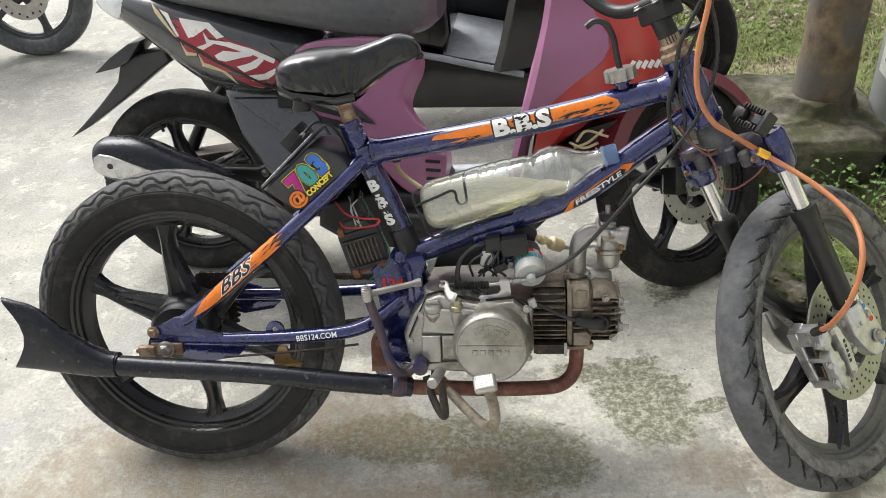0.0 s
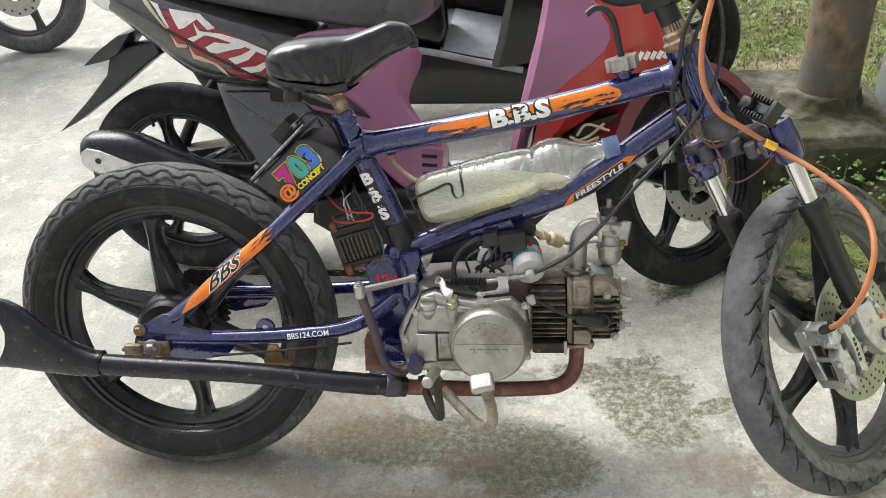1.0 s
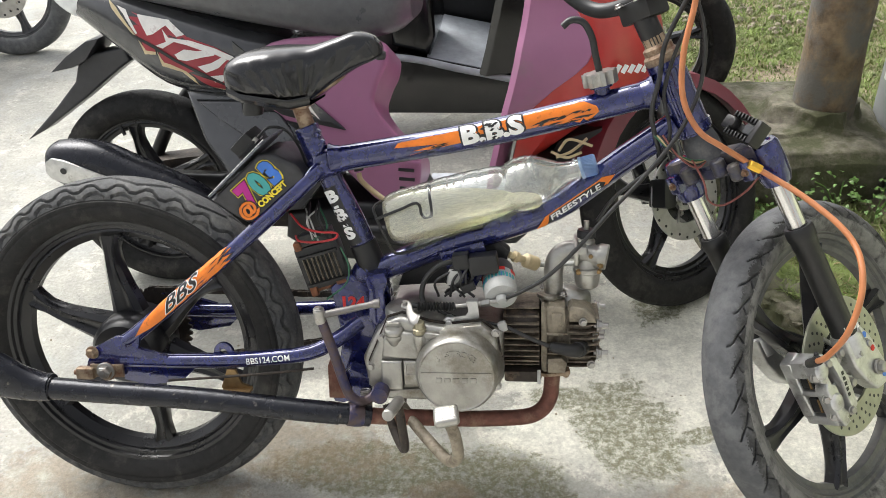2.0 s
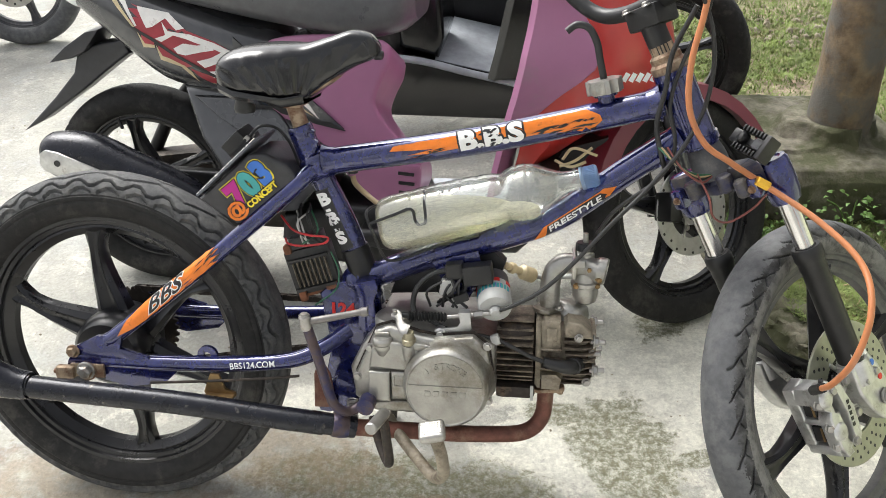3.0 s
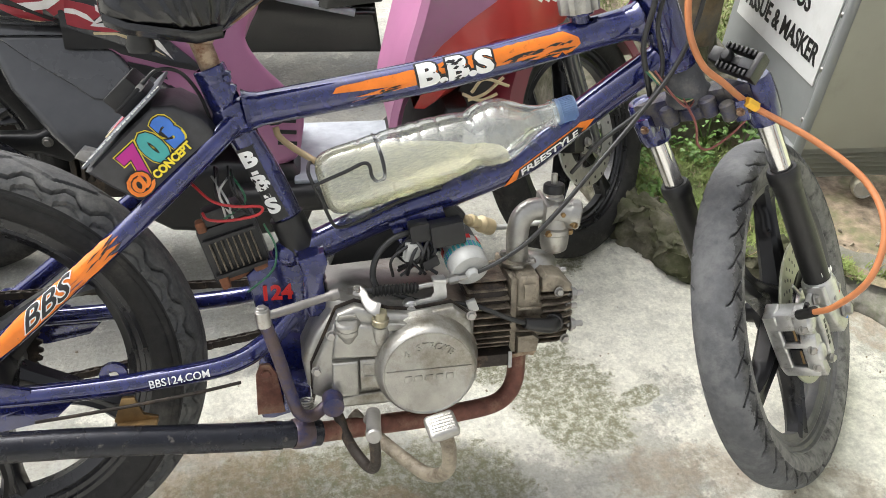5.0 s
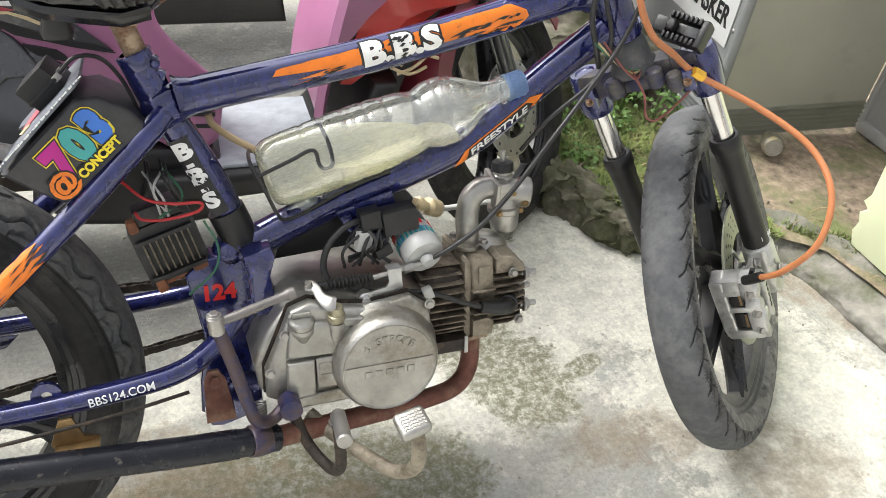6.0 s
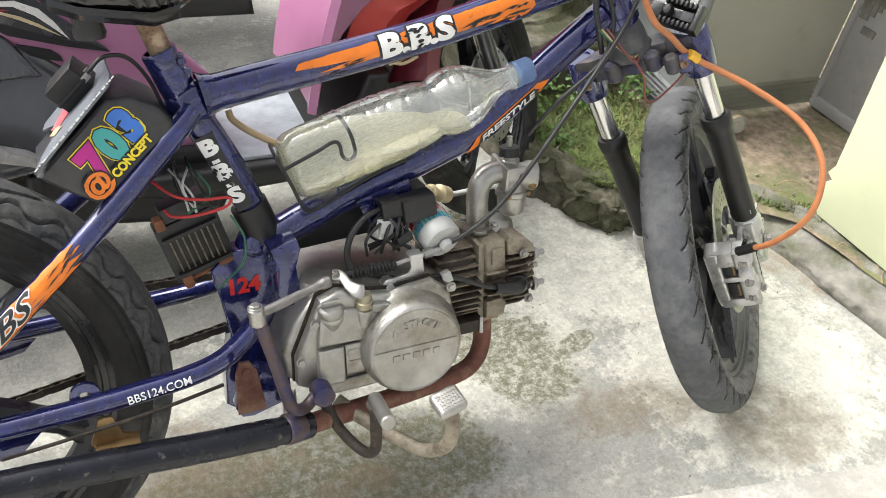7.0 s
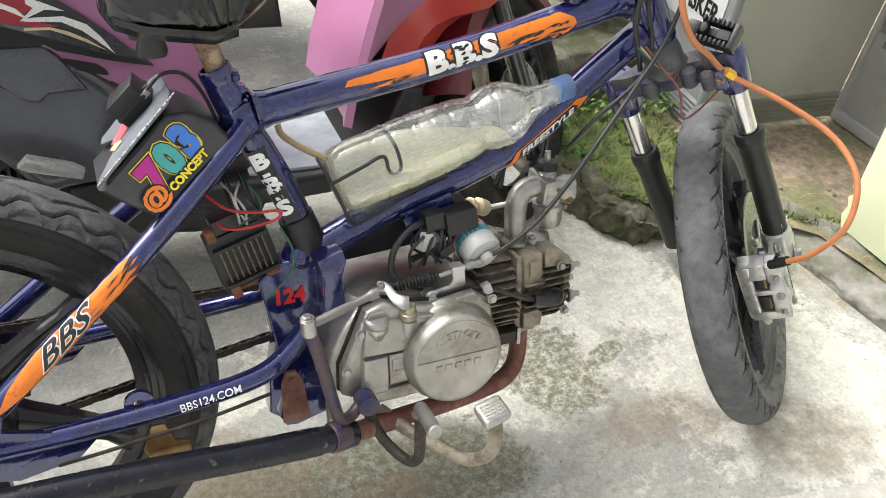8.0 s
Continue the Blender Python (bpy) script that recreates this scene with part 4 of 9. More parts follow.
for k in range(9):
    x, y, w = rng.uniform(-0.012, 0.020), rng.uniform(-0.010, 0.010), rng.uniform(0.002, 0.005)
    decal(flat_shape([(x - w, y - 0.0010), (x, y - 0.0020), (x + w, y + 0.0008), (x + 0.001, y + 0.0022)]), st_a, st_b, 0.0188, -14, 0.0017 + 0.00002 * k, 0.48, M_BLACKV, "decal_scratch")
ss_a, ss_b = V(0.06, -0.083, 0.353), V(0.217, -0.052, 0.478)
edge = [(-0.112, -0.004), (-0.085, 0.006), (-0.06, 0.010)] + [(-0.05 + 0.012 * k, 0.0115 + 0.0012 * (k % 2)) for k in range(12)] + [(0.098, 0.009), (0.083, 0.006), (0.102, 0.003), (0.080, 0.0), (0.097, -0.004), (0.078, -0.007), (0.088, -0.011)] + [(0.07 - 0.012 * k, -0.0115 - 0.0010 * (k % 2)) for k in range(12)] + [(-0.085, -0.010)]
decal(flat_shape(edge), ss_a, ss_b, 0.0130, 10, 0.0004, 0.50, M_ORANGE, label="orange splash decal")


def script(bold):
    """Slanted, stretched graffiti capitals."""
    bm = lettering("BBS", 0.025, bold)
    for v in bm.verts:
        v.co.x = v.co.x * 1.75 + v.co.y * 1.15
    return bm


decal(script(0.0014), ss_a, ss_b, 0.0130, 10, 0.0015, 0.46, M_WHITE, label="graffiti letters outlined in black and white")
decal(script(0.0004), ss_a, ss_b, 0.0130, 10, 0.0020, 0.46, M_BLACKV)
for k in range(12):
    x, y, w = 0.055 + 0.04 * rng.random(), -0.008 + 0.015 * rng.random(), 0.004 + 0.008 * rng.random()
    decal(flat_shape([(x - w, y - 0.001), (x, y - 0.0004), (x + w, y + 0.001), (x, y + 0.0012)]), ss_a, ss_b, 0.0130, 10, 0.0008 + 0.00002 * k, 0.50, M_BLACKV, "decal_scratch")
cs_a, cs_b = V(0.225, -0.0855, 0.3045), V(0.32, -0.0785, 0.3125)
decal(lettering("BBS124.COM", 0.0126, 0.0001), cs_a, cs_b, 0.0127, 4, 0.0016, 0.42, M_WHITE)
bm = sticker(lettering("124", 0.028, 0.0012))
part("decal", bm, M_REDV, frame_main, "red number decal", pose(0.384, 0.0012, 0.366, 90, 0, 0))


# ---------- saddle ----------
def build_saddle():
    bm = bmesh.new()
    sections = []
    prof = [(0.220, 0.030, 0.744, 0.726), (0.229, 0.062, 0.761, 0.715), (0.255, 0.077, 0.773, 0.707), (0.292, 0.078, 0.777, 0.701), (0.322, 0.067, 0.777, 0.695), (0.350, 0.048, 0.778, 0.698),
            (0.385, 0.035, 0.787, 0.724), (0.415, 0.027, 0.795, 0.742), (0.438, 0.022, 0.791, 0.751), (0.450, 0.014, 0.781, 0.757), (0.455, 0.006, 0.773, 0.763)]
    fine = smooth_line(prof, 24)
    # folds of the loose cover fan out from the clamp: place, sharpness and height of each
    folds = [(158, 3.2, 0.7), (146, 2.4, 1.0), (136, 2.6, 0.7), (124, 2.0, 1.2), (113, 2.4, 0.8), (101, 2.0, 1.2), (88, 2.2, 0.7), (76, 2.0, 1.0), (62, 2.4, 1.1), (48, 2.2, 0.8), (36, 2.0, 0.6)]
    for u, half, hi, lo in fine:
        ring = []
        for k in range(128):
            a = 2 * math.pi * k / 128
            c, s = math.cos(a), math.sin(a)
            y = half * (abs(c) ** 0.62) * (1 if c > 0 else -1)
            mid = lo + (hi - lo) * 0.42
            z = mid + (hi - mid) * (abs(s) ** 0.50) if s > 0 else mid - (mid - lo) * (abs(s) ** 0.5)
            depth = (hi - z) / (hi - lo)
            phi = math.degrees(math.atan2(z - 0.668, u - 0.334 + 0.004 * noise.noise((u * 40, z * 40, 3.0))))
            ridge = sum(h * math.exp(-((phi - p) / w) ** 2) for p, w, h in folds) * max(0.0, min(1.0, (depth - 0.16) / 0.25)) * (0.35 + 0.9 * abs(noise.noise((u * 30, z * 50, 7.0))))
            nose = max(0.0, math.sin((u + 0.6 * z) * 420)) ** 3 * max(0.0, 1 - abs(u - 0.438) / 0.014) * 0.5
            crease = 0.0007 * noise.noise((u * 45, y * 40, z * 30)) + 0.0034 * ridge + 0.0020 * nose - 0.0025 * max(0.0, min(1.0, (depth - 0.2) / 0.3)) * max(0.0, 1 - abs(u - 0.33) / 0.07)
            ring.append((u, MID + y + crease * (1 if y > 0 else -1) * abs(c) ** 0.5, z + crease * 0.4))
        sections.append(ring)
    loft(bm, sections)
    saddle = part("saddle", bm, M_VINYL, bike, "wrinkled black vinyl bicycle saddle")
    seam = []
    for u, half, hi, lo in fine[36:-9]:
        mid = lo + (hi - lo) * 0.42
        seam.append((u, MID - half * 0.80, mid + (hi - mid) * 0.60))
    part("piping", tube(bmesh.new(), seam[60:], 0.0013, 6, 1), M_VINYL, saddle)
    part("nose_tip", lathe(bmesh.new(), [(0, 0.012), (0.006, 0.010), (0.008, 0.0), (0.006, -0.006)], along((0.448, MID, 0.760), (0.47, MID, 0.758)), 14), M_BLACK, saddle)
    bm = bmesh.new()
    sections = []
    for u, half, hi, lo in prof[:6]:
        sections.append([(u, MID + half * 1.02 * y, lo + z) for y, z in ((-0.99, 0.010), (-1.0, 0.003), (-0.90, -0.004), (0.90, -0.004), (1.0, 0.003), (0.99, 0.010))])
    loft(bm, sections, close=False)
    part("seat_base", bm, M_VINYL, saddle, "black plastic seat skirt")
    bm = bmesh.new()
    for y in (-0.02, 0.056):
        tube(bm, [(0.255, y * 1.2, 0.724), (0.285, y, 0.706), (0.33, y, 0.702), (0.37, MID + (y - MID) * 0.7, 0.716), (0.42, MID, 0.756)], 0.0035, 10)
    lathe(bm, [(0.0, -0.045), (0.012, -0.045), (0.012, 0.045), (0.0, 0.045)], pose(0.322, MID, 0.700, 90), 18)
    block(bm, 0.03, 0.05, 0.014, pose(0.322, MID, 0.692), 0.003)
    bolt(bm, (0.322, MID - 0.045, 0.700), (0, -1, 0), 0.009, 0.008)
    part("rail_clamp", bm, M_RUSTST, saddle, "rusty saddle clamp and rails")
    for y in (-0.03, 0.066):
        bm = bmesh.new()
        lathe(bm, [(0, 0), (0.014, 0), (0.016, 0.006), (0.012, 0.02), (0.016, 0.03), (0.013, 0.034), (0, 0.034)], pose(0.262, y, 0.682), 16)
        part("spring_cup", bm, M_BLACK, saddle)
    bm = bmesh.new()
    rod(bm, (0.334, MID, 0.640), (0.316, MID, 0.698), 0.0125, 18)
    part("seat_post", bm, M_RUSTST, bike, "rust-speckled steel seat post")


build_saddle()


# ---------- steering ----------
def build_fork():
    m = FORK
    HX = -0.046
    fork = part("fork", rod(bmesh.new(), (HX, 0, 0.385), (HX, 0, 0.615), 0.0145, 20), M_YOKE, bike, "telescopic front fork steered to full lock", m)
    # yoke: bridge with two clamps
    bm = bmesh.new()
    prism(bm, [(-0.080, -0.012), (-0.050, 0.014), (-0.02, 0.018), (0.02, 0.018), (0.050, 0.014), (0.080, -0.012), (0.06, -0.018), (0.03, -0.014), (0.0, -0.022), (-0.03, -0.014), (-0.06, -0.018)], -0.016, 0.020, Matrix.Translation((HX + 0.01, 0, 0.385)) @ pose(0, 0, 0, 90, 0, 90) @ pose(0, 0, 0, 0, 0, 0), 0.005)
    block(bm, 0.034, 0.10, 0.018, pose(HX + 0.008, 0, 0.398), 0.006)
    yoke = part("yoke", bm, M_YOKE, fork, "scuffed blue cast lower yoke", m)
    part("stem_dome", lathe(bmesh.new(), [(0.0, 0.452), (0.016, 0.450), (0.023, 0.443), (0.026, 0.430), (0.027, 0.412), (0.030, 0.408), (0.030, 0.398)], pose(HX, 0, 0), 28), M_GREYP, yoke, "dusty grey bearing dome", m)
    for x, y, z, r in ((HX - 0.022, -0.030, 0.392, 0.011), (HX - 0.024, 0.024, 0.390, 0.012), (HX - 0.020, -0.052, 0.380, 0.010)):
        part("cast_boss", rod(bmesh.new(), (x, y, z - 0.014), (x, y, z + 0.012), r, 16, 0.003), M_YOKE, yoke, "", m)
    for y in (-0.077, 0.077):
        bm = bmesh.new()
        lathe(bm, [(0.0, 0.398), (0.012, 0.398), (0.014, 0.400), (0.020, 0.400), (0.0225, 0.396), (0.024, 0.37), (0.023, 0.345), (0.020, 0.335), (0.0155, 0.333)], pose(-0.022, y, 0), 26)
        block(bm, 0.03, 0.02, 0.03, pose(-0.052, y * 0.86, 0.375), 0.005)
        clamp = part("clamp", bm, M_BLUE, fork, "blue painted yoke clamp", m)
        bm = bmesh.new()
        bolt(bm, (-0.066, y * 0.86, 0.375), (-1, 0, 0), 0.0045, 0.006)
        part("pinch_bolt", bm, M_RUSTST, clamp, "", m)
        bm = bmesh.new()
        rod(bm, (-0.022, y, 0.20), (-0.022, y, 0.36), 0.0138, 24)
        part("stanchion", bm, M_CHROME, fork, "bright chrome stanchion", m)
        bm = bmesh.new()
        lathe(bm, [(0.0145, 0.262), (0.019, 0.262), (0.0215, 0.258), (0.0215, 0.244), (0.0195, 0.240), (0.0195, 0.228), (0.0185, 0.224), (0.0185, 0.08), (0.0195, 0.06), (0.0, 0.06)], pose(-0.022, y, 0), 26)
        lower = part("fork_lower", bm, M_BLACK, fork, "black painted fork slider", m)
        bm = bmesh.new()
        prism(bm, [(-0.046, 0.074), (0.002, 0.074), (0.014, 0.050), (0.024, 0.0), (0.021, -0.026), (0.004, -0.034), (-0.016, -0.030), (-0.032, -0.008), (-0.046, 0.030)], y - 0.014, y + 0.014, bevel=0.005, seg=3)
        lathe(bm, [(0.0, 0.006), (0.020, 0.006), (0.023, 0.0), (0.023, -0.03)], pose(-0.022, y, 0.070), 26)
        part("axle_lug", bm, M_SILVER, lower, "silver cast axle lug", m)
        s = -1 if y < 0 else 1
        each_bolt("axle_nut", [(0.0, y + s * 0.015, 0.0)], (0, s, 0), 0.009, 0.012, M_STEEL, lower, m)
        each_bolt("lug_bolt", [(-0.03, y + s * 0.015, 0.045), (-0.004, y + s * 0.015, 0.045)], (0, s, 0), 0.0055, 0.0065, M_STEEL, lower, m)
    for k in range(4):
        part("decal", block(bmesh.new(), 0.0055, 0.0008, 0.007, pose(-0.012 - 0.007 * k, -0.0962 + 0.0007 * k * k, 0.083 + 0.002 * k), 0), M_WHITE, fork, "small white slider decal", m)
    # wheel
    wheel = cast_wheel(bike, "front_wheel", m, 0.2145, 0.048, 0.032, 0.05, 6, 62, "black six-spoke cast front wheel")
    wheel.data.materials[0] = M_RIMD
    rubber = part("tyre", tyre(bmesh.new(), 0.2365, 0.0345, 0.0305, front_tread, 1200, Matrix(), 110), M_TYRE2, wheel, "grey dusty front tyre with slanted sipes", m)
    worn_bands(rubber, m, 0.2365, 0.0345, 0.0305, M_SHOULD, M_WALLD, front_tread)
    bm = bmesh.new()
    rod(bm, (0, -0.085, 0), (0, 0.085, 0), 0.006)
    part("axle", bm, M_STEEL, wheel, "", m)
    # disc with drilled holes between wheel and right leg
    bm = bmesh.new()
    lathe(bm, [(0.064, 0.0), (0.109, 0.0), (0.110, 0.001), (0.110, 0.003), (0.109, 0.004), (0.064, 0.004)], pose(0, -0.036, 0, 90), 72, True)
    disc = part("brake_disc", bm, M_DISC, wheel, "greenish ring-shaped brake disc", m)
    hole = part("drilled_hole", lathe(bmesh.new(), [(0, 0), (0.0028, 0)], pose(0.078, -0.0405, 0, 90), 8), M_BLACKV, disc, "", m)
    repeat(hole, [m @ pose(0, 0, 0, 0, -12 * k - 4 * j) @ pose(0.010 * j, 0, 0) @ m.inverted() for k in range(30) for j in range(3) if k or j])
    bm = bmesh.new()
    for k in range(5):
        a = 2 * math.pi * k / 5 + 0.3
        c, s = math.cos(a), math.sin(a)
        tube(bm, [(0.03 * c, -0.037, 0.03 * s), (0.052 * math.cos(a + 0.25), -0.038, 0.052 * math.sin(a + 0.25)), (0.07 * math.cos(a + 0.35), -0.038, 0.07 * math.sin(a + 0.35))], 0.006, 10, 5, True, 0.5)
    lathe(bm, [(0.012, 0.0), (0.034, 0.0), (0.034, 0.006), (0.012, 0.006)], pose(0, -0.034, 0, 90), 30, True)
    part("disc_carrier", bm, M_SILVER, disc, "silver disc carrier", m)
    # caliper on the rear side of the right leg: two halves, bridges, pads and pins
    half = [(-0.122, 0.084), (-0.094, 0.088), (-0.084, 0.070), (-0.080, 0.040), (-0.072, 0.012), (-0.076, -0.018), (-0.092, -0.030), (-0.112, -0.028), (-0.119, -0.010), (-0.121, 0.030)]
    bm = bmesh.new()
    outer = [(-0.124, 0.086), (-0.099, 0.088), (-0.097, 0.064), (-0.106, 0.056), (-0.106, 0.042), (-0.098, 0.036), (-0.096, 0.002), (-0.103, -0.006), (-0.099, -0.029), (-0.114, -0.028), (-0.121, -0.010), (-0.120, 0.040), (-0.114, 0.047), (-0.124, 0.056)]
    prism(bm, outer, -0.086, -0.064, bevel=0.003, seg=3)
    prism(bm, half, -0.044, -0.024, bevel=0.004, seg=3)
    for z, h in ((0.071, 0.027), (0.030, 0.010), (-0.018, 0.016)):
        block(bm, 0.034, 0.050, h, pose(-0.104 + 0.05 * (0.03 - z) * 0.2, -0.054, z, 0, 6), 0.004)
    caliper = part("brake_caliper", bm, M_SILVER, fork, "silver multi-piston brake caliper", m)
    for x, z in ((-0.114, 0.070), (-0.111, 0.014)):
        part("piston_boss", lathe(bmesh.new(), [(0.0, 0.004), (0.009, 0.004), (0.0125, 0.002), (0.0140, -0.002)], pose(x, -0.086, z, 90), 24), M_SILVER, caliper, "", m)
    plate = [(-0.094, 0.078), (-0.080, 0.072), (-0.070, 0.030), (-0.076, -0.014), (-0.092, -0.018), (-0.088, 0.030)]
    part("mark_plate", prism(bmesh.new(), plate, -0.0905, -0.070, bevel=0.002), M_SILVER, caliper, "raised plate with a dark mark", m)
    for k in range(5):
        part("mark_bar", block(bmesh.new(), 0.0055, 0.0008, 0.0055, pose(-0.083 + 0.0012 * (k - 2), -0.0908, 0.010 + 0.0085 * k, 0, 12), 0), M_BLACKV, caliper, "dark bar of a maker's mark", m)
    for z in (0.050, 0.008):
        part("brake_pad", block(bmesh.new(), 0.014, 0.019, 0.024, pose(-0.110, -0.054, z, 0, 6), 0.002), M_BLACK, caliper, "dark brake pad in the caliper window", m)
        part("pad_backing", block(bmesh.new(), 0.016, 0.003, 0.022, pose(-0.111, -0.060, z, 0, 6), 0.0008), M_BRASS, caliper, "rusty pad backing plate", m)
    each_bolt("caliper_bolt", ((-0.121, -0.076, 0.064), (-0.118, -0.077, 0.024), (-0.117, -0.076, -0.008)), (-0.75, -0.66, 0), 0.0060, 0.007, M_STEEL, caliper, m)
    each_bolt("caliper_bolt", ((-0.100, -0.088, 0.074), (-0.092, -0.088, -0.014)), (-0.2, -1, 0), 0.0055, 0.006, M_STEEL, caliper, m)
    part("bleed_nipple", rod(bmesh.new(), (-0.112, -0.080, 0.084), (-0.112, -0.088, 0.100), 0.0035, 10), M_BLACK, caliper, "", m)
    bm = prism(bmesh.new(), [(-0.088, 0.070), (-0.040, 0.066), (-0.036, 0.048), (-0.058, 0.040), (-0.060, 0.024), (-0.040, 0.012), (-0.040, 0.0), (-0.078, -0.002), (-0.074, 0.030)], -0.074, -0.066, bevel=0.002)
    part("caliper_bracket", bm, M_SILVER, caliper, "cast bracket arms", m)
    each_bolt("bracket_bolt", ((-0.050, -0.075, 0.058), (-0.052, -0.075, 0.006)), (0, -1, 0), 0.0065, 0.007, M_STEEL, caliper, m)
    for mt, x, z in ((M_BLUEV, 0.004, 0.058), (M_REDV, 0.010, 0.030), (M_BLUEV, 0.012, -0.018)):
        part("decal", lathe(bmesh.new(), [(0, 0.0008), (0.0048, 0.0008), (0.0048, 0)], pose(x - 0.004, -0.0912, z, 90), 14), mt, fork, "small round coloured sticker", m)
    # steerer top, stem and bar clamp
    bm = bmesh.new()
    lathe(bm, [(0.014, 0.560), (0.024, 0.560), (0.026, 0.564), (0.026, 0.572), (0.022, 0.576), (0.022, 0.584), (0.017, 0.588), (0.017, 0.60)], pose(HX, 0, 0), 24)
    part("headset_nut", bm, M_RUSTST, fork, "dull steel headset nuts", m)
    bm = bmesh.new()
    block(bm, 0.045, 0.056, 0.030, pose(HX + 0.006, 0, 0.640, 0, 10), 0.005)
    block(bm, 0.018, 0.060, 0.012, pose(HX + 0.034, 0, 0.654, 0, 10), 0.003)
    rod(bm, (HX, 0, 0.585), (HX, 0, 0.64), 0.017, 20)
    stem = part("stem", bm, M_BLACK, fork, "black handlebar stem clamp", m)
    bm = bmesh.new()
    each_bolt("stem_bolt", [(HX + x, y, 0.657) for x, y in ((0.034, 0.02), (0.034, -0.02), (-0.018, 0.018), (-0.018, -0.018))], (0, 0, 1), 0.005, 0.006, M_STEEL, stem, m)
    for s in (-1, 1):
        tube(bm, [(HX + 0.01, 0.0, 0.655), (HX + 0.010, s * 0.045, 0.656), (HX + 0.008, s * 0.085, 0.668), (HX + 0.004, s * 0.115, 0.705), (HX - 0.004, s * 0.155, 0.80), (HX - 0.015, s * 0.20, 0.835), (HX - 0.08, s * 0.34, 0.845)], 0.0112, 16)
    bar = part("handlebar", bm, M_BLACK, fork, "black raised handlebar", m)
    return fork, wheel


fork, front_wheel = build_fork()


def build_front_peg():
    """A ribbed black foot peg used as a light bracket above the yoke."""
    m = Matrix.Translation((0.9770, -0.0286, 0.6482)) @ Matrix(((0.4997, 0.5256, -0.6885), (-0.8494, 0.1414, -0.5084), (-0.1699, 0.8389, 0.5171))).to_4x4() @ Matrix.Diagonal((0.78, 1.02, 1.05, 1))
    bm = bmesh.new()
    block(bm, 0.058, 0.010, 0.014, pose(-0.004, 0, -0.004), 0.002)
    for s in (-1, 1):
        block(bm, 0.060, 0.007, 0.016, pose(-0.002, s * 0.0135, 0.0), 0.002)
        for k in range(7):
            block(bm, 0.0045, 0.0080, 0.006, pose(-0.028 + 0.0082 * k, s * 0.0135, 0.009), 0.0012)
    block(bm, 0.012, 0.036, 0.024, pose(0.031, 0, 0.0), 0.004)
    peg = part("foot_peg", bm, M_BLACK, bike, "ribbed black plastic foot peg", m)
    bm = bmesh.new()
    lathe(bm, [(0, 0), (0.007, 0), (0.009, 0.003), (0.009, 0.012), (0.006, 0.016), (0, 0.017)], pose(-0.022, 0, -0.002), 18)
    block(bm, 0.022, 0.020, 0.016, pose(-0.044, 0, -0.004), 0.003)
    block(bm, 0.04, 0.026, 0.004, pose(-0.004, 0.0, -0.018), 0.001)
    part("peg_mount", bm, M_BLACK, peg, "", m)
    bm = bmesh.new()
    block(bm, 0.022, 0.013, 0.006, pose(0.012, 0, 0.003), 0.0015)
    part("rivet_plate", bm, M_GREYP, peg, "small dull steel plate", m)


build_front_peg()


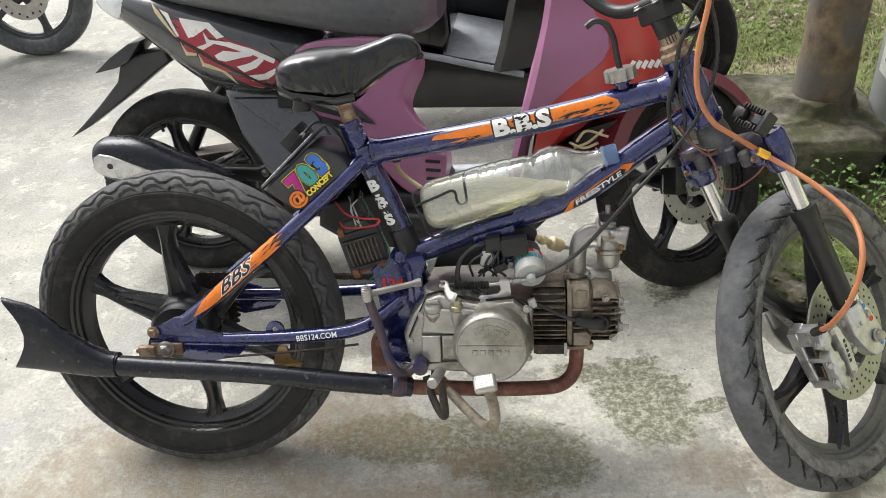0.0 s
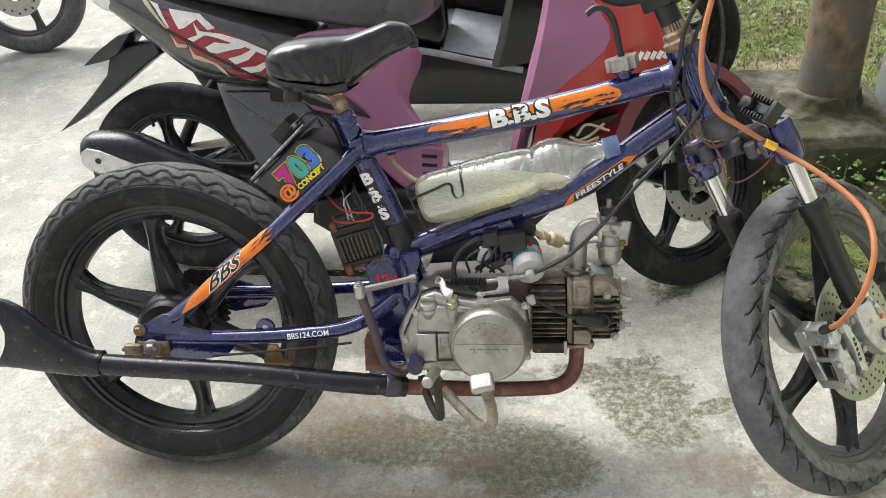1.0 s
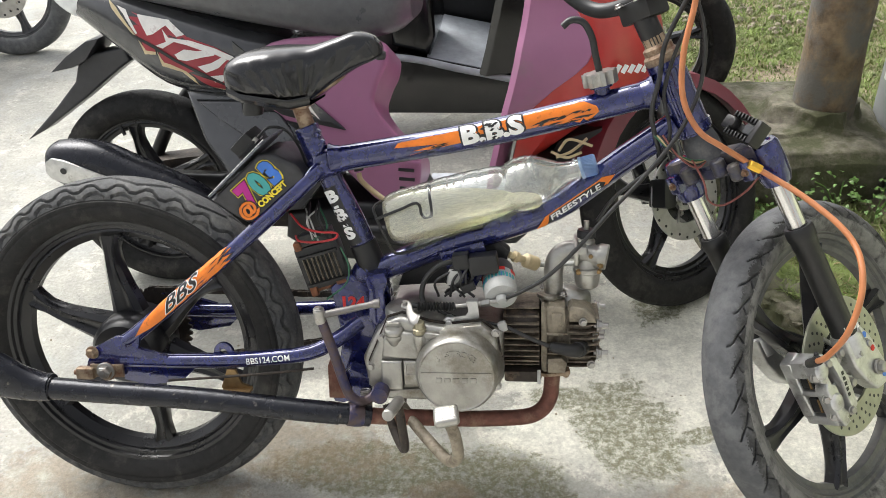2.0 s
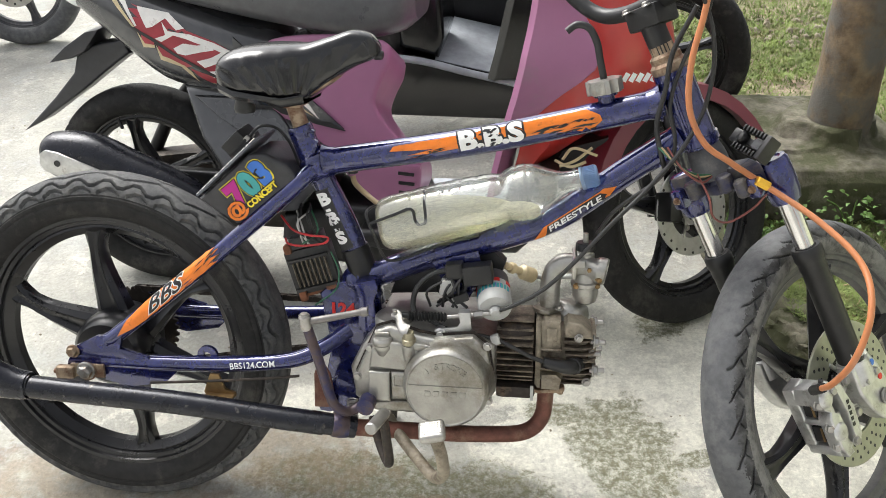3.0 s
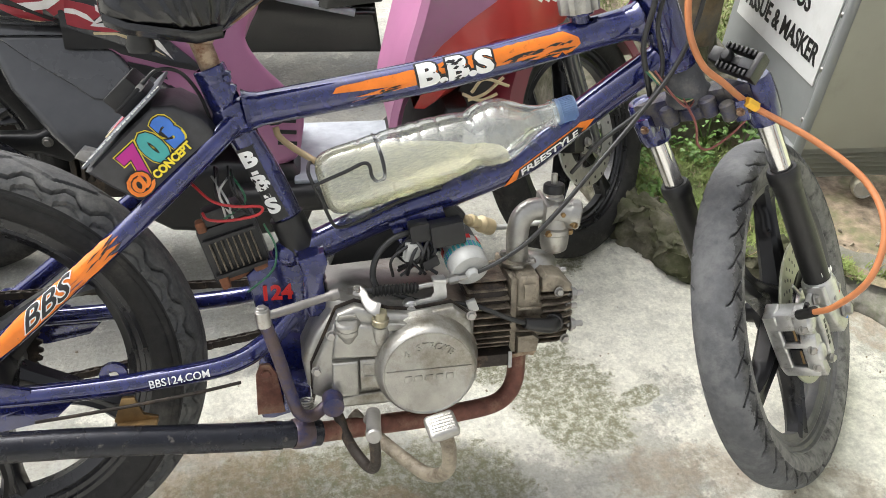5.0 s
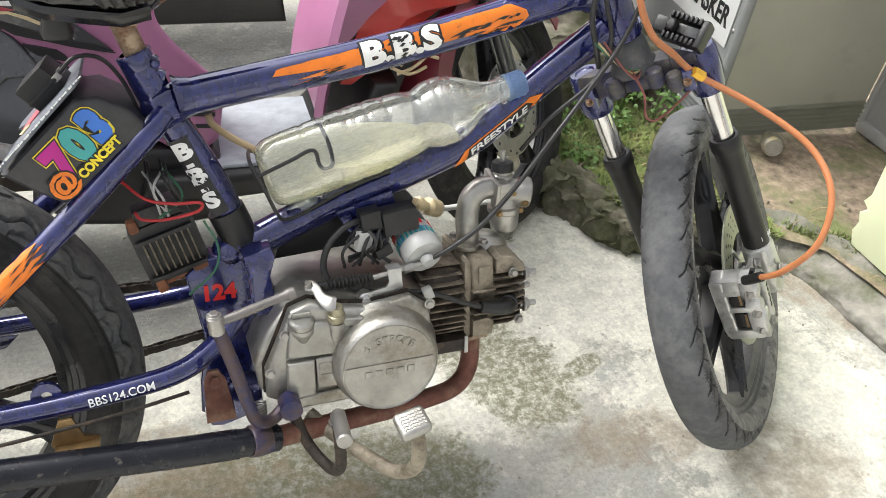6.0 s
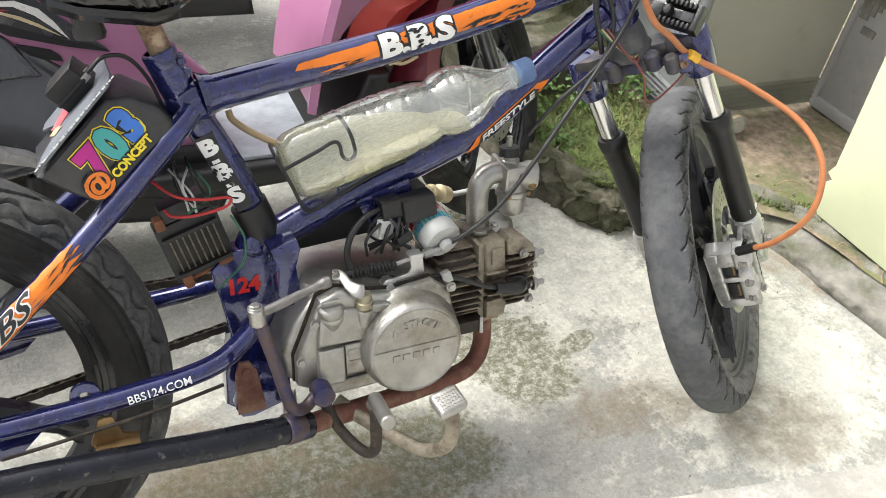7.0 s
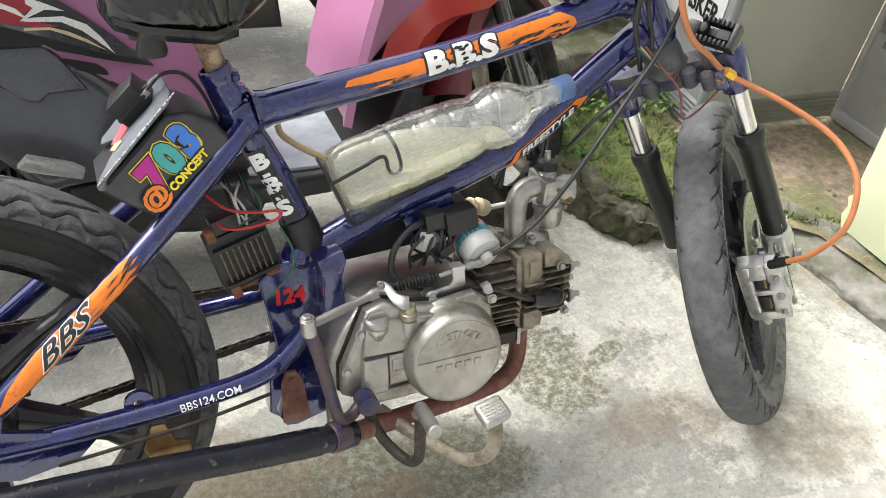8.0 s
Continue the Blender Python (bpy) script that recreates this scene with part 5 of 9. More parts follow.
# ---------- engine ----------
def build_engine():
    case = [(0.415, 0.262), (0.410, 0.300), (0.428, 0.336), (0.450, 0.364), (0.490, 0.370), (0.560, 0.360), (0.612, 0.356), (0.632, 0.346), (0.632, 0.268), (0.612, 0.245), (0.56, 0.236), (0.45, 0.238)]
    bm = prism(bmesh.new(), case, -0.066, 0.105, bevel=0.010, seg=3)
    lathe(bm, [(0.0, 0.012), (0.026, 0.012), (0.029, 0.008), (0.029, -0.03)], pose(0.474, -0.034, 0.366, 4, 0, 0), 30)
    engine = part("engine", bm, M_ALLOY, bike, "grimy cast alloy single-cylinder engine")
    bm = bmesh.new()
    prism(bm, [(0.421, 0.262), (0.422, 0.298), (0.440, 0.337), (0.455, 0.372), (0.478, 0.380), (0.520, 0.366), (0.548, 0.362), (0.600, 0.368), (0.622, 0.350), (0.630, 0.300), (0.625, 0.262), (0.598, 0.241), (0.50, 0.238), (0.445, 0.249)], -0.088, -0.066, bevel=0.009, seg=4)
    cover = part("side_cover", bm, M_ALLOY, engine, "cast alloy clutch-side cover")
    # stepped pads and ribs of the cover
    for pts, y, bev in (([(0.446, 0.316), (0.452, 0.350), (0.474, 0.360), (0.520, 0.353), (0.532, 0.330), (0.526, 0.312)], -0.0965, 0.005),
                        ([(0.444, 0.262), (0.446, 0.311), (0.478, 0.311), (0.478, 0.262)], -0.0985, 0.004),
                        ([(0.479, 0.268), (0.479, 0.311), (0.526, 0.311), (0.522, 0.268)], -0.0955, 0.004),
                        ([(0.452, 0.244), (0.450, 0.260), (0.540, 0.264), (0.545, 0.244)], -0.0935, 0.004),
                        ([(0.498, 0.350), (0.500, 0.362), (0.545, 0.356), (0.540, 0.346)], -0.0985, 0.004)):
        part("cover_pad", prism(bmesh.new(), pts, y, -0.080, bevel=bev, seg=3), M_ALLOY, cover)
    ribs = [((0.484, 0.304), (0.503, 0.304)), ((0.484, 0.288), (0.503, 0.288)), ((0.484, 0.304), (0.484, 0.288)), ((0.503, 0.304), (0.503, 0.288))]
    for (u0, w0), (u1, w1) in ribs:
        part("cast_rib", rod(bmesh.new(), (u0, -0.0957, w0), (u1, -0.0957, w1), 0.0009, 6), M_ALLOY, cover)
    part("cast_ring", lathe(bmesh.new(), [(0.0068, 0.0), (0.0074, 0.0010), (0.0086, 0.0010), (0.0092, 0.0)], pose(0.515, -0.0953, 0.300, 90), 24), M_ALLOY, cover)
    part("cover_boss", lathe(bmesh.new(), [(0.0, 0.03), (0.008, 0.03), (0.010, 0.026), (0.011, 0.0)], pose(0.530, -0.066, 0.247, 90), 18), M_ALLOY, cover)
    seam = [(0.419, 0.260), (0.420, 0.299), (0.438, 0.339), (0.454, 0.374), (0.478, 0.382), (0.520, 0.368), (0.548, 0.364), (0.600, 0.370), (0.624, 0.351), (0.632, 0.300), (0.627, 0.260), (0.599, 0.239), (0.50, 0.236), (0.444, 0.247)]
    part("gasket", prism(bmesh.new(), seam, -0.0675, -0.0655), M_IRON, engine, "dark gasket seam")
    m = pose(0.563, 0, 0.296)
    bm = lathe(bmesh.new(), [(0.070, 0.080), (0.0665, 0.090), (0.0650, 0.096), (0.0640, 0.104), (0.0615, 0.112), (0.0590, 0.1165), (0.0572, 0.1180), (0.0560, 0.1176), (0.0552, 0.1166), (0.0, 0.1166)], m @ pose(0, 0, 0, 90), 84)
    part("clutch_cap", bm, M_ALLOY, engine, "round brushed alloy clutch cap")
    bm = bmesh.new()
    block(bm, 0.1065, 0.0022, 0.0020, m @ pose(0, -0.1170, 0.006), 0.0006)
    for k in range(5):
        block(bm, 0.0095, 0.0022, 0.0085, m @ pose(-0.026 + 0.013 * k, -0.1168, -0.006), 0.0014)
    part("raised_bar", bm, M_ALLOY, engine, "raised bars of a worn maker's mark")
    text = "4 STROKE"
    for k, ch in enumerate(text):
        if ch == " ":
            continue
        bm = sticker(lettering(ch, 0.0128, 0.0003), 0.0016)
        a = radians(44 - 88 * k / (len(text) - 1))
        part("raised_letter", bm, M_ALLOY, engine, "", m @ pose(0.039 * math.sin(-a), -0.1164, 0.002 + 0.036 * math.cos(a), 90, 0, 0) @ pose(0, 0, 0, 0, 0, math.degrees(a) * 0.75))
    each_bolt("cover_bolt", [(u, -0.087, w) for u, w in ((0.427, 0.297), (0.444, 0.257), (0.604, 0.250), (0.624, 0.268), (0.622, 0.356), (0.447, 0.345))], (0, -1, 0), 0.0050, 0.006, M_STEEL, engine)
    # oil filler neck and cap, clutch release post
    up = pose(0.467, -0.086, 0.352, 14, 0, 0)
    bm = lathe(bmesh.new(), [(0.0, 0.004), (0.0155, 0.004), (0.0165, 0.001), (0.0165, -0.003), (0.0150, -0.006), (0.0135, -0.026), (0.0110, -0.046), (0.0, -0.046)], up, 28)
    part("filler_boss", bm, M_ALLOY, cover)
    bm = lathe(bmesh.new(), [(0.0, 0.014), (0.0120, 0.014), (0.0135, 0.0125), (0.0150, 0.0115), (0.0158, 0.0090), (0.0158, 0.0050), (0.0, 0.0050)], up, 30)
    prism(bm, [(-0.0125, 0.012), (-0.010, 0.0215), (0.010, 0.0215), (0.0125, 0.012)], -0.0016, 0.0016, up, 0.0008)
    part("oil_cap", bm, M_ALLOY, engine, "alloy oil filler cap with a finger grip")
    up = pose(0.507, -0.091, 0.354, 8, 0, 0)
    bm = lathe(bmesh.new(), [(0.0, 0.002), (0.0112, 0.002), (0.0118, 0.0), (0.0115, -0.012), (0.0098, -0.030), (0.006, -0.040), (0.0, -0.040)], up, 24)
    part("post_boss", bm, M_ALLOY, cover)
    bm = lathe(bmesh.new(), [(0.0, 0.022), (0.0075, 0.022), (0.0085, 0.020), (0.0085, 0.012), (0.0105, 0.011), (0.0105, 0.004), (0.0090, 0.003), (0.0090, 0.0)], up, 20)
    part("clutch_post", bm, M_BRASSY, engine, "brassy clutch release nut")
    bm = tube(bmesh.new(), [(0.507, -0.094, 0.3785, 0.0090), (0.500, -0.092, 0.3800, 0.0090), (0.492, -0.082, 0.3845, 0.0062), (0.489, -0.072, 0.390, 0.0055), (0.484, -0.066, 0.392, 0.0075), (0.478, -0.064, 0.3925, 0.0068)], 0.006, 14, 5, True, 0.22)
    bolt(bm, (0.482, -0.0655, 0.393), (0, -0.2, 1), 0.0040, 0.004)
    part("clutch_arm", bm, M_STEEL, engine, "bright steel clutch arm")
    # cylinder with fins along its length
    bm = bmesh.new()
    block(bm, 0.062, 0.092, 0.092, pose(0.660, MID, 0.318), 0.020, 3)
    barrel = part("cylinder", bm, M_IRON, engine, "black finned cylinder barrel")
    for k, half in enumerate((0.040, 0.052, 0.060, 0.0635, 0.0640, 0.0635, 0.062, 0.058, 0.052, 0.044, 0.033)):
        w = 0.2685 + 0.0098 * k
        plate = [(0.6305, -half), (0.6315, -half - 0.0006), (0.686, -half - 0.0006), (0.687, -half), (0.687, half), (0.6305, half)]
        bm = prism(bmesh.new(), plate, -0.0012, 0.0012, Matrix.Translation((0, MID, w)) @ pose(0, 0, 0, -90), 0.0005, 1)
        part("fin", bm, M_FIN, barrel)
    bm = prism(bmesh.new(), [(0.632, 0.254), (0.638, 0.252), (0.684, 0.252), (0.690, 0.256), (0.690, 0.270), (0.632, 0.270)], -0.044, 0.080, bevel=0.002)
    bolt(bm, (0.642, -0.044, 0.260), (0, -1, 0), 0.004, 0.003)
    part("base_plate", bm, M_IRON, barrel, "black lower cylinder block")
    part("plate_tab", prism(bmesh.new(), [(0.684, 0.250), (0.689, 0.250), (0.689, 0.275), (0.684, 0.275)], -0.047, -0.045, bevel=0.0006), M_FILTER, barrel, "pale metal tab")
    # head: flange, rocker tower, short-finned front and lower part
    bm = bmesh.new()
    block(bm, 0.078, 0.072, 0.092, pose(0.731, MID, 0.317), 0.012, 3)
    prism(bm, [(0.690, 0.268), (0.694, 0.262), (0.699, 0.262), (0.699, 0.372), (0.694, 0.375), (0.690, 0.372)], -0.027, 0.064, bevel=0.002)
    head = part("cylinder_head", bm, M_ALLOYD, engine, "dirty brown alloy cylinder head")
    bm = prism(bmesh.new(), [(0.6995, 0.332), (0.6985, 0.372), (0.703, 0.377), (0.727, 0.375), (0.729, 0.332), (0.724, 0.328), (0.704, 0.328)], -0.032, 0.014, bevel=0.004, seg=3)
    tower = part("rocker_tower", bm, M_ALLOYD, head, "cast rocker tower with a square pad")
    part("pad", prism(bmesh.new(), [(0.706, 0.344), (0.706, 0.366), (0.722, 0.366), (0.722, 0.344)], -0.0365, -0.030, bevel=0.002), M_ALLOYD, tower)
    part("lip", block(bmesh.new(), 0.032, 0.016, 0.0035, pose(0.714, -0.030, 0.3305, -12), 0.001), M_ALLOYD, tower)
    bm = prism(bmesh.new(), [(0.733, 0.350), (0.732, 0.371), (0.738, 0.376), (0.758, 0.372), (0.772, 0.360), (0.776, 0.348)], -0.030, 0.020, bevel=0.004, seg=3)
    part("fin_block", bm, M_ALLOYD, head, "raised block of the head")
    for k, (u0, u1, v) in enumerate(((0.708, 0.776, -0.018), (0.733, 0.779, -0.024), (0.735, 0.781, -0.028), (0.736, 0.782, -0.030), (0.736, 0.782, -0.031), (0.735, 0.781, -0.031), (0.734, 0.780, -0.031), (0.733, 0.777, -0.030))):
        w = 0.268 + 0.0108 * k
        r = 0.016
        plate = [(u0, v), (u1 - r, v), (u1 - 0.3 * r, v + 0.3 * r), (u1, v + r), (u1, 0.060), (u0, 0.060)]
        part("short_fin", prism(bmesh.new(), plate, -0.0013, 0.0013, Matrix.Translation((0, 0, w)) @ pose(0, 0, 0, -90), 0.0006, 1), M_FIN, head)
    bm = prism(bmesh.new(), [(0.700, 0.263), (0.700, 0.288), (0.722, 0.290), (0.731, 0.282), (0.728, 0.263)], -0.034, 0.0, bevel=0.004)
    part("lower_block", bm, M_ALLOYD, head)
    for k in range(2):
        part("short_fin", block(bmesh.new(), 0.034, 0.020, 0.0028, pose(0.716, -0.030, 0.300 + 0.011 * k), 0.0010, 1), M_FIN, head)
    bm = lathe(bmesh.new(), [(0.0, 0.010), (0.020, 0.010), (0.026, 0.006), (0.030, -0.006), (0.031, -0.03)], pose(0.742, 0.034, 0.374, -10, 12, 0), 30)
    part("tappet_cover", bm, M_ALLOY, head, "smooth grey valve cover")
    part("end_plate", block(bmesh.new(), 0.010, 0.062, 0.072, pose(0.776, MID, 0.316), 0.004, 3), M_ALLOYD, head)
    bm = rod(bmesh.new(), (0.772, -0.018, 0.340), (0.795, -0.018, 0.340), 0.0042, 12)
    bolt(bm, (0.776, -0.018, 0.340), (1, 0, 0), 0.0078, 0.009)
    stud = part("head_stud", bm, M_STEEL, head, "steel head stud and nut")
    repeat(stud, [Matrix.Translation((dx, v + 0.018, w - 0.340)) for dx, v, w in ((0, -0.022, 0.295), (0, 0.056, 0.342), (0, 0.056, 0.296), (-0.006, -0.012, 0.318))])
    each_bolt("head_bolt", ((0.768, -0.027, 0.277), (0.754, -0.033, 0.352)), (0.2, -1, 0), 0.0052, 0.007, M_STEEL, head)
    # spark plug cap and lead
    bm = bmesh.new()
    tube(bm, [(0.757, -0.024, 0.306, 0.0100), (0.749, -0.036, 0.307, 0.0112), (0.742, -0.044, 0.309, 0.0115), (0.733, -0.049, 0.311, 0.0098), (0.716, -0.051, 0.315, 0.0088), (0.703, -0.052, 0.319, 0.0070)], 0.009, 16, 4)
    lathe(bm, [(0.0105, -0.003), (0.0130, -0.002), (0.0130, 0.002), (0.0105, 0.003)], along((0.749, -0.036, 0.307), (0.757, -0.024, 0.306)), 18)
    plug = part("plug_cap", bm, M_BLACK, engine, "black rubber spark plug cap")
    bm = tube(bmesh.new(), [(0.706, -0.052, 0.318), (0.680, -0.056, 0.330), (0.655, -0.056, 0.343), (0.630, -0.052, 0.352), (0.600, -0.048, 0.356), (0.565, -0.046, 0.360), (0.53, -0.04, 0.372)], 0.0034, 10)
    part("plug_lead", bm, M_CABLE, plug)
    bm = block(bmesh.new(), 0.013, 0.011, 0.015, pose(0.631, -0.053, 0.352, 0, -20), 0.002)
    part("lead_clip", bm, M_PAPERW, plug, "white plastic lead clip")
    # intake and carburettor
    bm = tube(bmesh.new(), [(0.709, 0.014, 0.366), (0.709, 0.016, 0.386), (0.709, 0.019, 0.415), (0.714, 0.021, 0.438), (0.727, 0.022, 0.450), (0.744, 0.021, 0.452)], 0.0152, 22)
    intake = part("intake_pipe", bm, M_ALLOY, engine, "cast alloy intake elbow")
    bm = prism(bmesh.new(), [(-0.026, -0.008), (-0.020, -0.017), (0.020, -0.017), (0.026, -0.008), (0.026, 0.008), (0.020, 0.017), (-0.020, 0.017), (-0.026, 0.008)], -0.003, 0.003, pose(0.709, 0.014, 0.381, 90, 0, 50), 0.001)
    part("flange", bm, M_ALLOY, intake)
    part("flange", block(bmesh.new(), 0.007, 0.050, 0.032, pose(0.744, 0.021, 0.452, 10), 0.003), M_ALLOY, intake)
    each_bolt("flange_bolt", ((0.724, -0.002, 0.384), (0.694, 0.030, 0.384)), (0, 0, 1), 0.0050, 0.006, M_STEEL, intake)
    bm = bmesh.new()
    lathe(bm, [(0.0, 0), (0.0150, 0), (0.0165, 0.004), (0.0165, 0.026), (0.0190, 0.030), (0.0205, 0.034), (0.0205, 0.044), (0.0188, 0.046), (0.0170, 0.036), (0.0, 0.034)], along((0.748, 0.020, 0.449), (0.798, 0.012, 0.441)), 28)
    lathe(bm, [(0.0, 0.498), (0.0042, 0.498), (0.0042, 0.484), (0.0095, 0.482), (0.0120, 0.480), (0.0120, 0.468), (0.0140, 0.466), (0.0140, 0.440), (0.0, 0.436)], pose(0.760, 0.026, 0), 24)
    block(bm, 0.016, 0.022, 0.012, pose(0.752, 0.006, 0.458), 0.003)
    carb = part("carburettor", bm, M_ALLOY, engine, "small silver carburettor")
    bm = lathe(bmesh.new(), [(0.0, 0.389), (0.012, 0.389), (0.0175, 0.393), (0.0195, 0.402), (0.0200, 0.416), (0.0225, 0.418), (0.0225, 0.424), (0.0190, 0.426), (0.0170, 0.440), (0.0, 0.440)], pose(0.762, 0.020, 0), 28)
    part("float_bowl", bm, M_ALLOY, carb, "round alloy float bowl")
    part("carb_top", lathe(bmesh.new(), [(0.0, 0.484), (0.013, 0.484), (0.0145, 0.482), (0.0145, 0.472), (0.0, 0.472)], pose(0.760, 0.026, 0), 20), M_BLACK, carb, "black screw top")
    each_bolt("carburettor_screw", ((0.748, 0.004, 0.421), (0.779, 0.008, 0.421), (0.766, 0.004, 0.448)), (0, -1, 0), 0.0036, 0.006, M_BRASS, carb)
    part("idle_screw", rod(bmesh.new(), (0.776, 0.006, 0.436), (0.782, -0.008, 0.434), 0.004, 12), M_BRASS, carb)
    # header pipe
    bm = tube(bmesh.new(), [(0.708, -0.004, 0.262), (0.707, -0.008, 0.236), (0.704, -0.012, 0.210), (0.692, -0.019, 0.191), (0.668, -0.028, 0.182), (0.62, -0.044, 0.186), (0.568, -0.06, 0.193), (0.50, -0.082, 0.206), (0.436, -0.104, 0.219), (0.400, -0.115, 0.227)], 0.0128, 20, 8)
    header = part("header_pipe", bm, M_RUST, bike, "rust-red exhaust header pipe")
    bm = prism(bmesh.new(), [(-0.028, -0.006), (-0.014, -0.015), (0.014, -0.015), (0.028, -0.006), (0.028, 0.006), (0.014, 0.015), (-0.014, 0.015), (-0.028, 0.006)], -0.003, 0.003, pose(0.708, -0.005, 0.253, 90, 0, 10), 0.001)
    part("flange", bm, M_RUSTST, header)
    each_bolt("flange_nut", ((0.730, -0.003, 0.250), (0.686, -0.010, 0.250)), (0, 0, -1), 0.005, 0.008, M_RUSTST, header)
    bm = tube(bmesh.new(), [(0.425, -0.108, 0.221), (0.40, -0.116, 0.228), (0.375, -0.12, 0.232)], 0.0165, 20)
    tube(bm, [(0.38, -0.118, 0.230), (0.30, -0.124, 0.240), (0.158, -0.132, 0.258), (0.0, -0.142, 0.272), (-0.075, -0.148, 0.280)], 0.0175, 22, 6)
    pipe = part("exhaust_pipe", bm, M_PIPE, bike, "long black straight exhaust with a fishtail end")
    bm = bmesh.new()
    sections = []
    for u, lo, hi, half in ((-0.068, 0.263, 0.300, 0.0185), (-0.082, 0.262, 0.302, 0.019), (-0.11, 0.264, 0.316, 0.018), (-0.15, 0.270, 0.348, 0.0155), (-0.185, 0.276, 0.386, 0.013), (-0.205, 0.279, 0.397, 0.012), (-0.245, 0.282, 0.408, 0.011)):
        ring = []
        for k in range(24):
            a = 2 * math.pi * k / 24
            c, s = math.cos(a), math.sin(a)
            q = 0.5 + 0.5 * (abs(s) ** 0.85) * (1 if s > 0 else -1)
            w = lo + (hi - lo) * q
            curve = 0.034 * math.sin(math.pi * q) if u < -0.24 else (0.017 * math.sin(math.pi * q) if u < -0.2 else 0)
            ring.append((u + curve, -0.148 - 0.012 * min(1, (-u - 0.068) / 0.12) + half * (abs(c) ** 0.8) * (1 if c > 0 else -1), w))
        sections.append(ring)
    loft(bm, sections, ends=False)
    bmesh.ops.solidify(bm, geom=bm.faces[:], thickness=-0.0015)
    lathe(bm, [(0.0178, -0.002), (0.0190, -0.001), (0.0190, 0.001), (0.0178, 0.002)], along((-0.070, -0.148, 0.281), (-0.082, -0.149, 0.283)), 22)
    part("fishtail", bm, M_PIPE, pipe, "black flared fishtail exhaust tip")
    bm = lathe(bmesh.new(), [(0.0170, -0.013), (0.0186, -0.011), (0.0190, 0.0), (0.0180, 0.011), (0.0140, 0.014)], along((0.404, -0.114, 0.227), (0.43, -0.105, 0.221)), 24)
    for v in bm.verts:
        v.co += noise.noise_vector(v.co * 90) * 0.0012
    part("pipe_weld", bm, M_KICK, pipe, "lumpy weld with blue paint")
    return engine


engine = build_engine()


def build_levers():
    # kick-start lever with folding arm
    bm = tube(bmesh.new(), [(0.440, -0.105, 0.262), (0.420, -0.115, 0.252), (0.404, -0.128, 0.264), (0.396, -0.136, 0.29), (0.384, -0.143, 0.350), (0.372, -0.148, 0.400)], 0.0075, 14)
    lathe(bm, [(0, -0.012), (0.013, -0.012), (0.013, 0.012), (0, 0.012)], pose(0.444, -0.108, 0.262, 90), 18)
    kick = part("kick_lever", bm, M_KICK, bike, "chipped blue and rusty kick-start lever")
    bm = bmesh.new()
    rod(bm, (0.3712, -0.148, 0.396), (0.3697, -0.150, 0.418), 0.0085, 16)
    bolt(bm, (0.3697, -0.150, 0.418), (0, 0, 1), 0.006, 0.004)
    part("kick_knuckle", bm, M_STEEL, kick, "worn steel knuckle")
    bm = tube(bmesh.new(), [(0.372, -0.148, 0.408, 0.005), (0.40, -0.142, 0.412, 0.0055), (0.44, -0.132, 0.418, 0.0048), (0.448, -0.130, 0.419, 0.0068), (0.456, -0.129, 0.420, 0.0068)], 0.006, 12, 4)
    part("kick_arm", bm, M_OLDST, kick, "bare steel folding kick arm")
    bm = tube(bmesh.new(), [(0.412 + 0.008 * math.cos(k * 0.7), -0.07 + 0.008 * math.sin(k * 0.7), 0.215 + 0.0004 * k) for k in range(82)], 0.0013, 6, 1)
    part("return_spring", bm, M_STEEL, kick)
    # brake pedal under the engine
    bm = tube(bmesh.new(), [(0.470, -0.075, 0.222), (0.493, -0.10, 0.205), (0.525, -0.135, 0.190), (0.553, -0.165, 0.182), (0.570, -0.192, 0.205), (0.570, -0.208, 0.245), (0.563, -0.215, 0.276)], 0.0088, 14)
    pedal = part("brake_pedal", bm, M_ALLOYD, bike, "bare metal brake pedal")
    bm = bmesh.new()
    block(bm, 0.036, 0.032, 0.015, pose(0.559, -0.219, 0.288, 22, -10, 6), 0.0072, 4)
    for i in range(7):
        for j in range(5):
            block(bm, 0.003, 0.003, 0.0022, pose(0.559, -0.219, 0.288, 22, -10, 6) @ pose(-0.0120 + 0.0040 * i, -0.008 + 0.0040 * j, 0.0074, 0, 0, 45), 0.0004, 1)
    part("pedal_pad", bm, M_ALLOY, pedal, "knurled alloy pedal pad")
    # bent shifter
    bm = tube(bmesh.new(), [(0.45, -0.095, 0.235), (0.462, -0.115, 0.205), (0.480, -0.145, 0.190), (0.488, -0.165, 0.205), (0.487, -0.175, 0.245), (0.485, -0.180, 0.275), (0.480, -0.186, 0.286)], 0.0068, 14)
    foot = part("foot_lever", bm, M_IRON, bike, "bent dark foot lever with a chrome tip")
    bm = bmesh.new()
    rod(bm, (0.486, -0.178, 0.288), (0.480, -0.240, 0.298), 0.0085, 18)
    part("lever_tip", bm, M_STEEL, foot, "chrome lever tip")
    # swing-arm pivot lug and rusty bracket
    bm = bmesh.new()
    prism(bm, [(0.350, 0.225), (0.360, 0.252), (0.385, 0.275), (0.42, 0.262), (0.42, 0.225), (0.37, 0.212), (0.355, 0.214)], -0.055, -0.02, bevel=0.008)
    part("pivot_lug", bm, M_BLUE, bike, "dark blue pivot lug")
    bm = bmesh.new()
    prism(bm, [(0.350, 0.228), (0.385, 0.228), (0.378, 0.285), (0.370, 0.300), (0.358, 0.300), (0.352, 0.285)], -0.066, -0.060, bevel=0.002)
    bolt(bm, (0.365, -0.064, 0.288), (0, -1, 0), 0.006, 0.007)
    part("rusty_bracket", bm, M_RUST, bike, "rust-brown steel bracket")
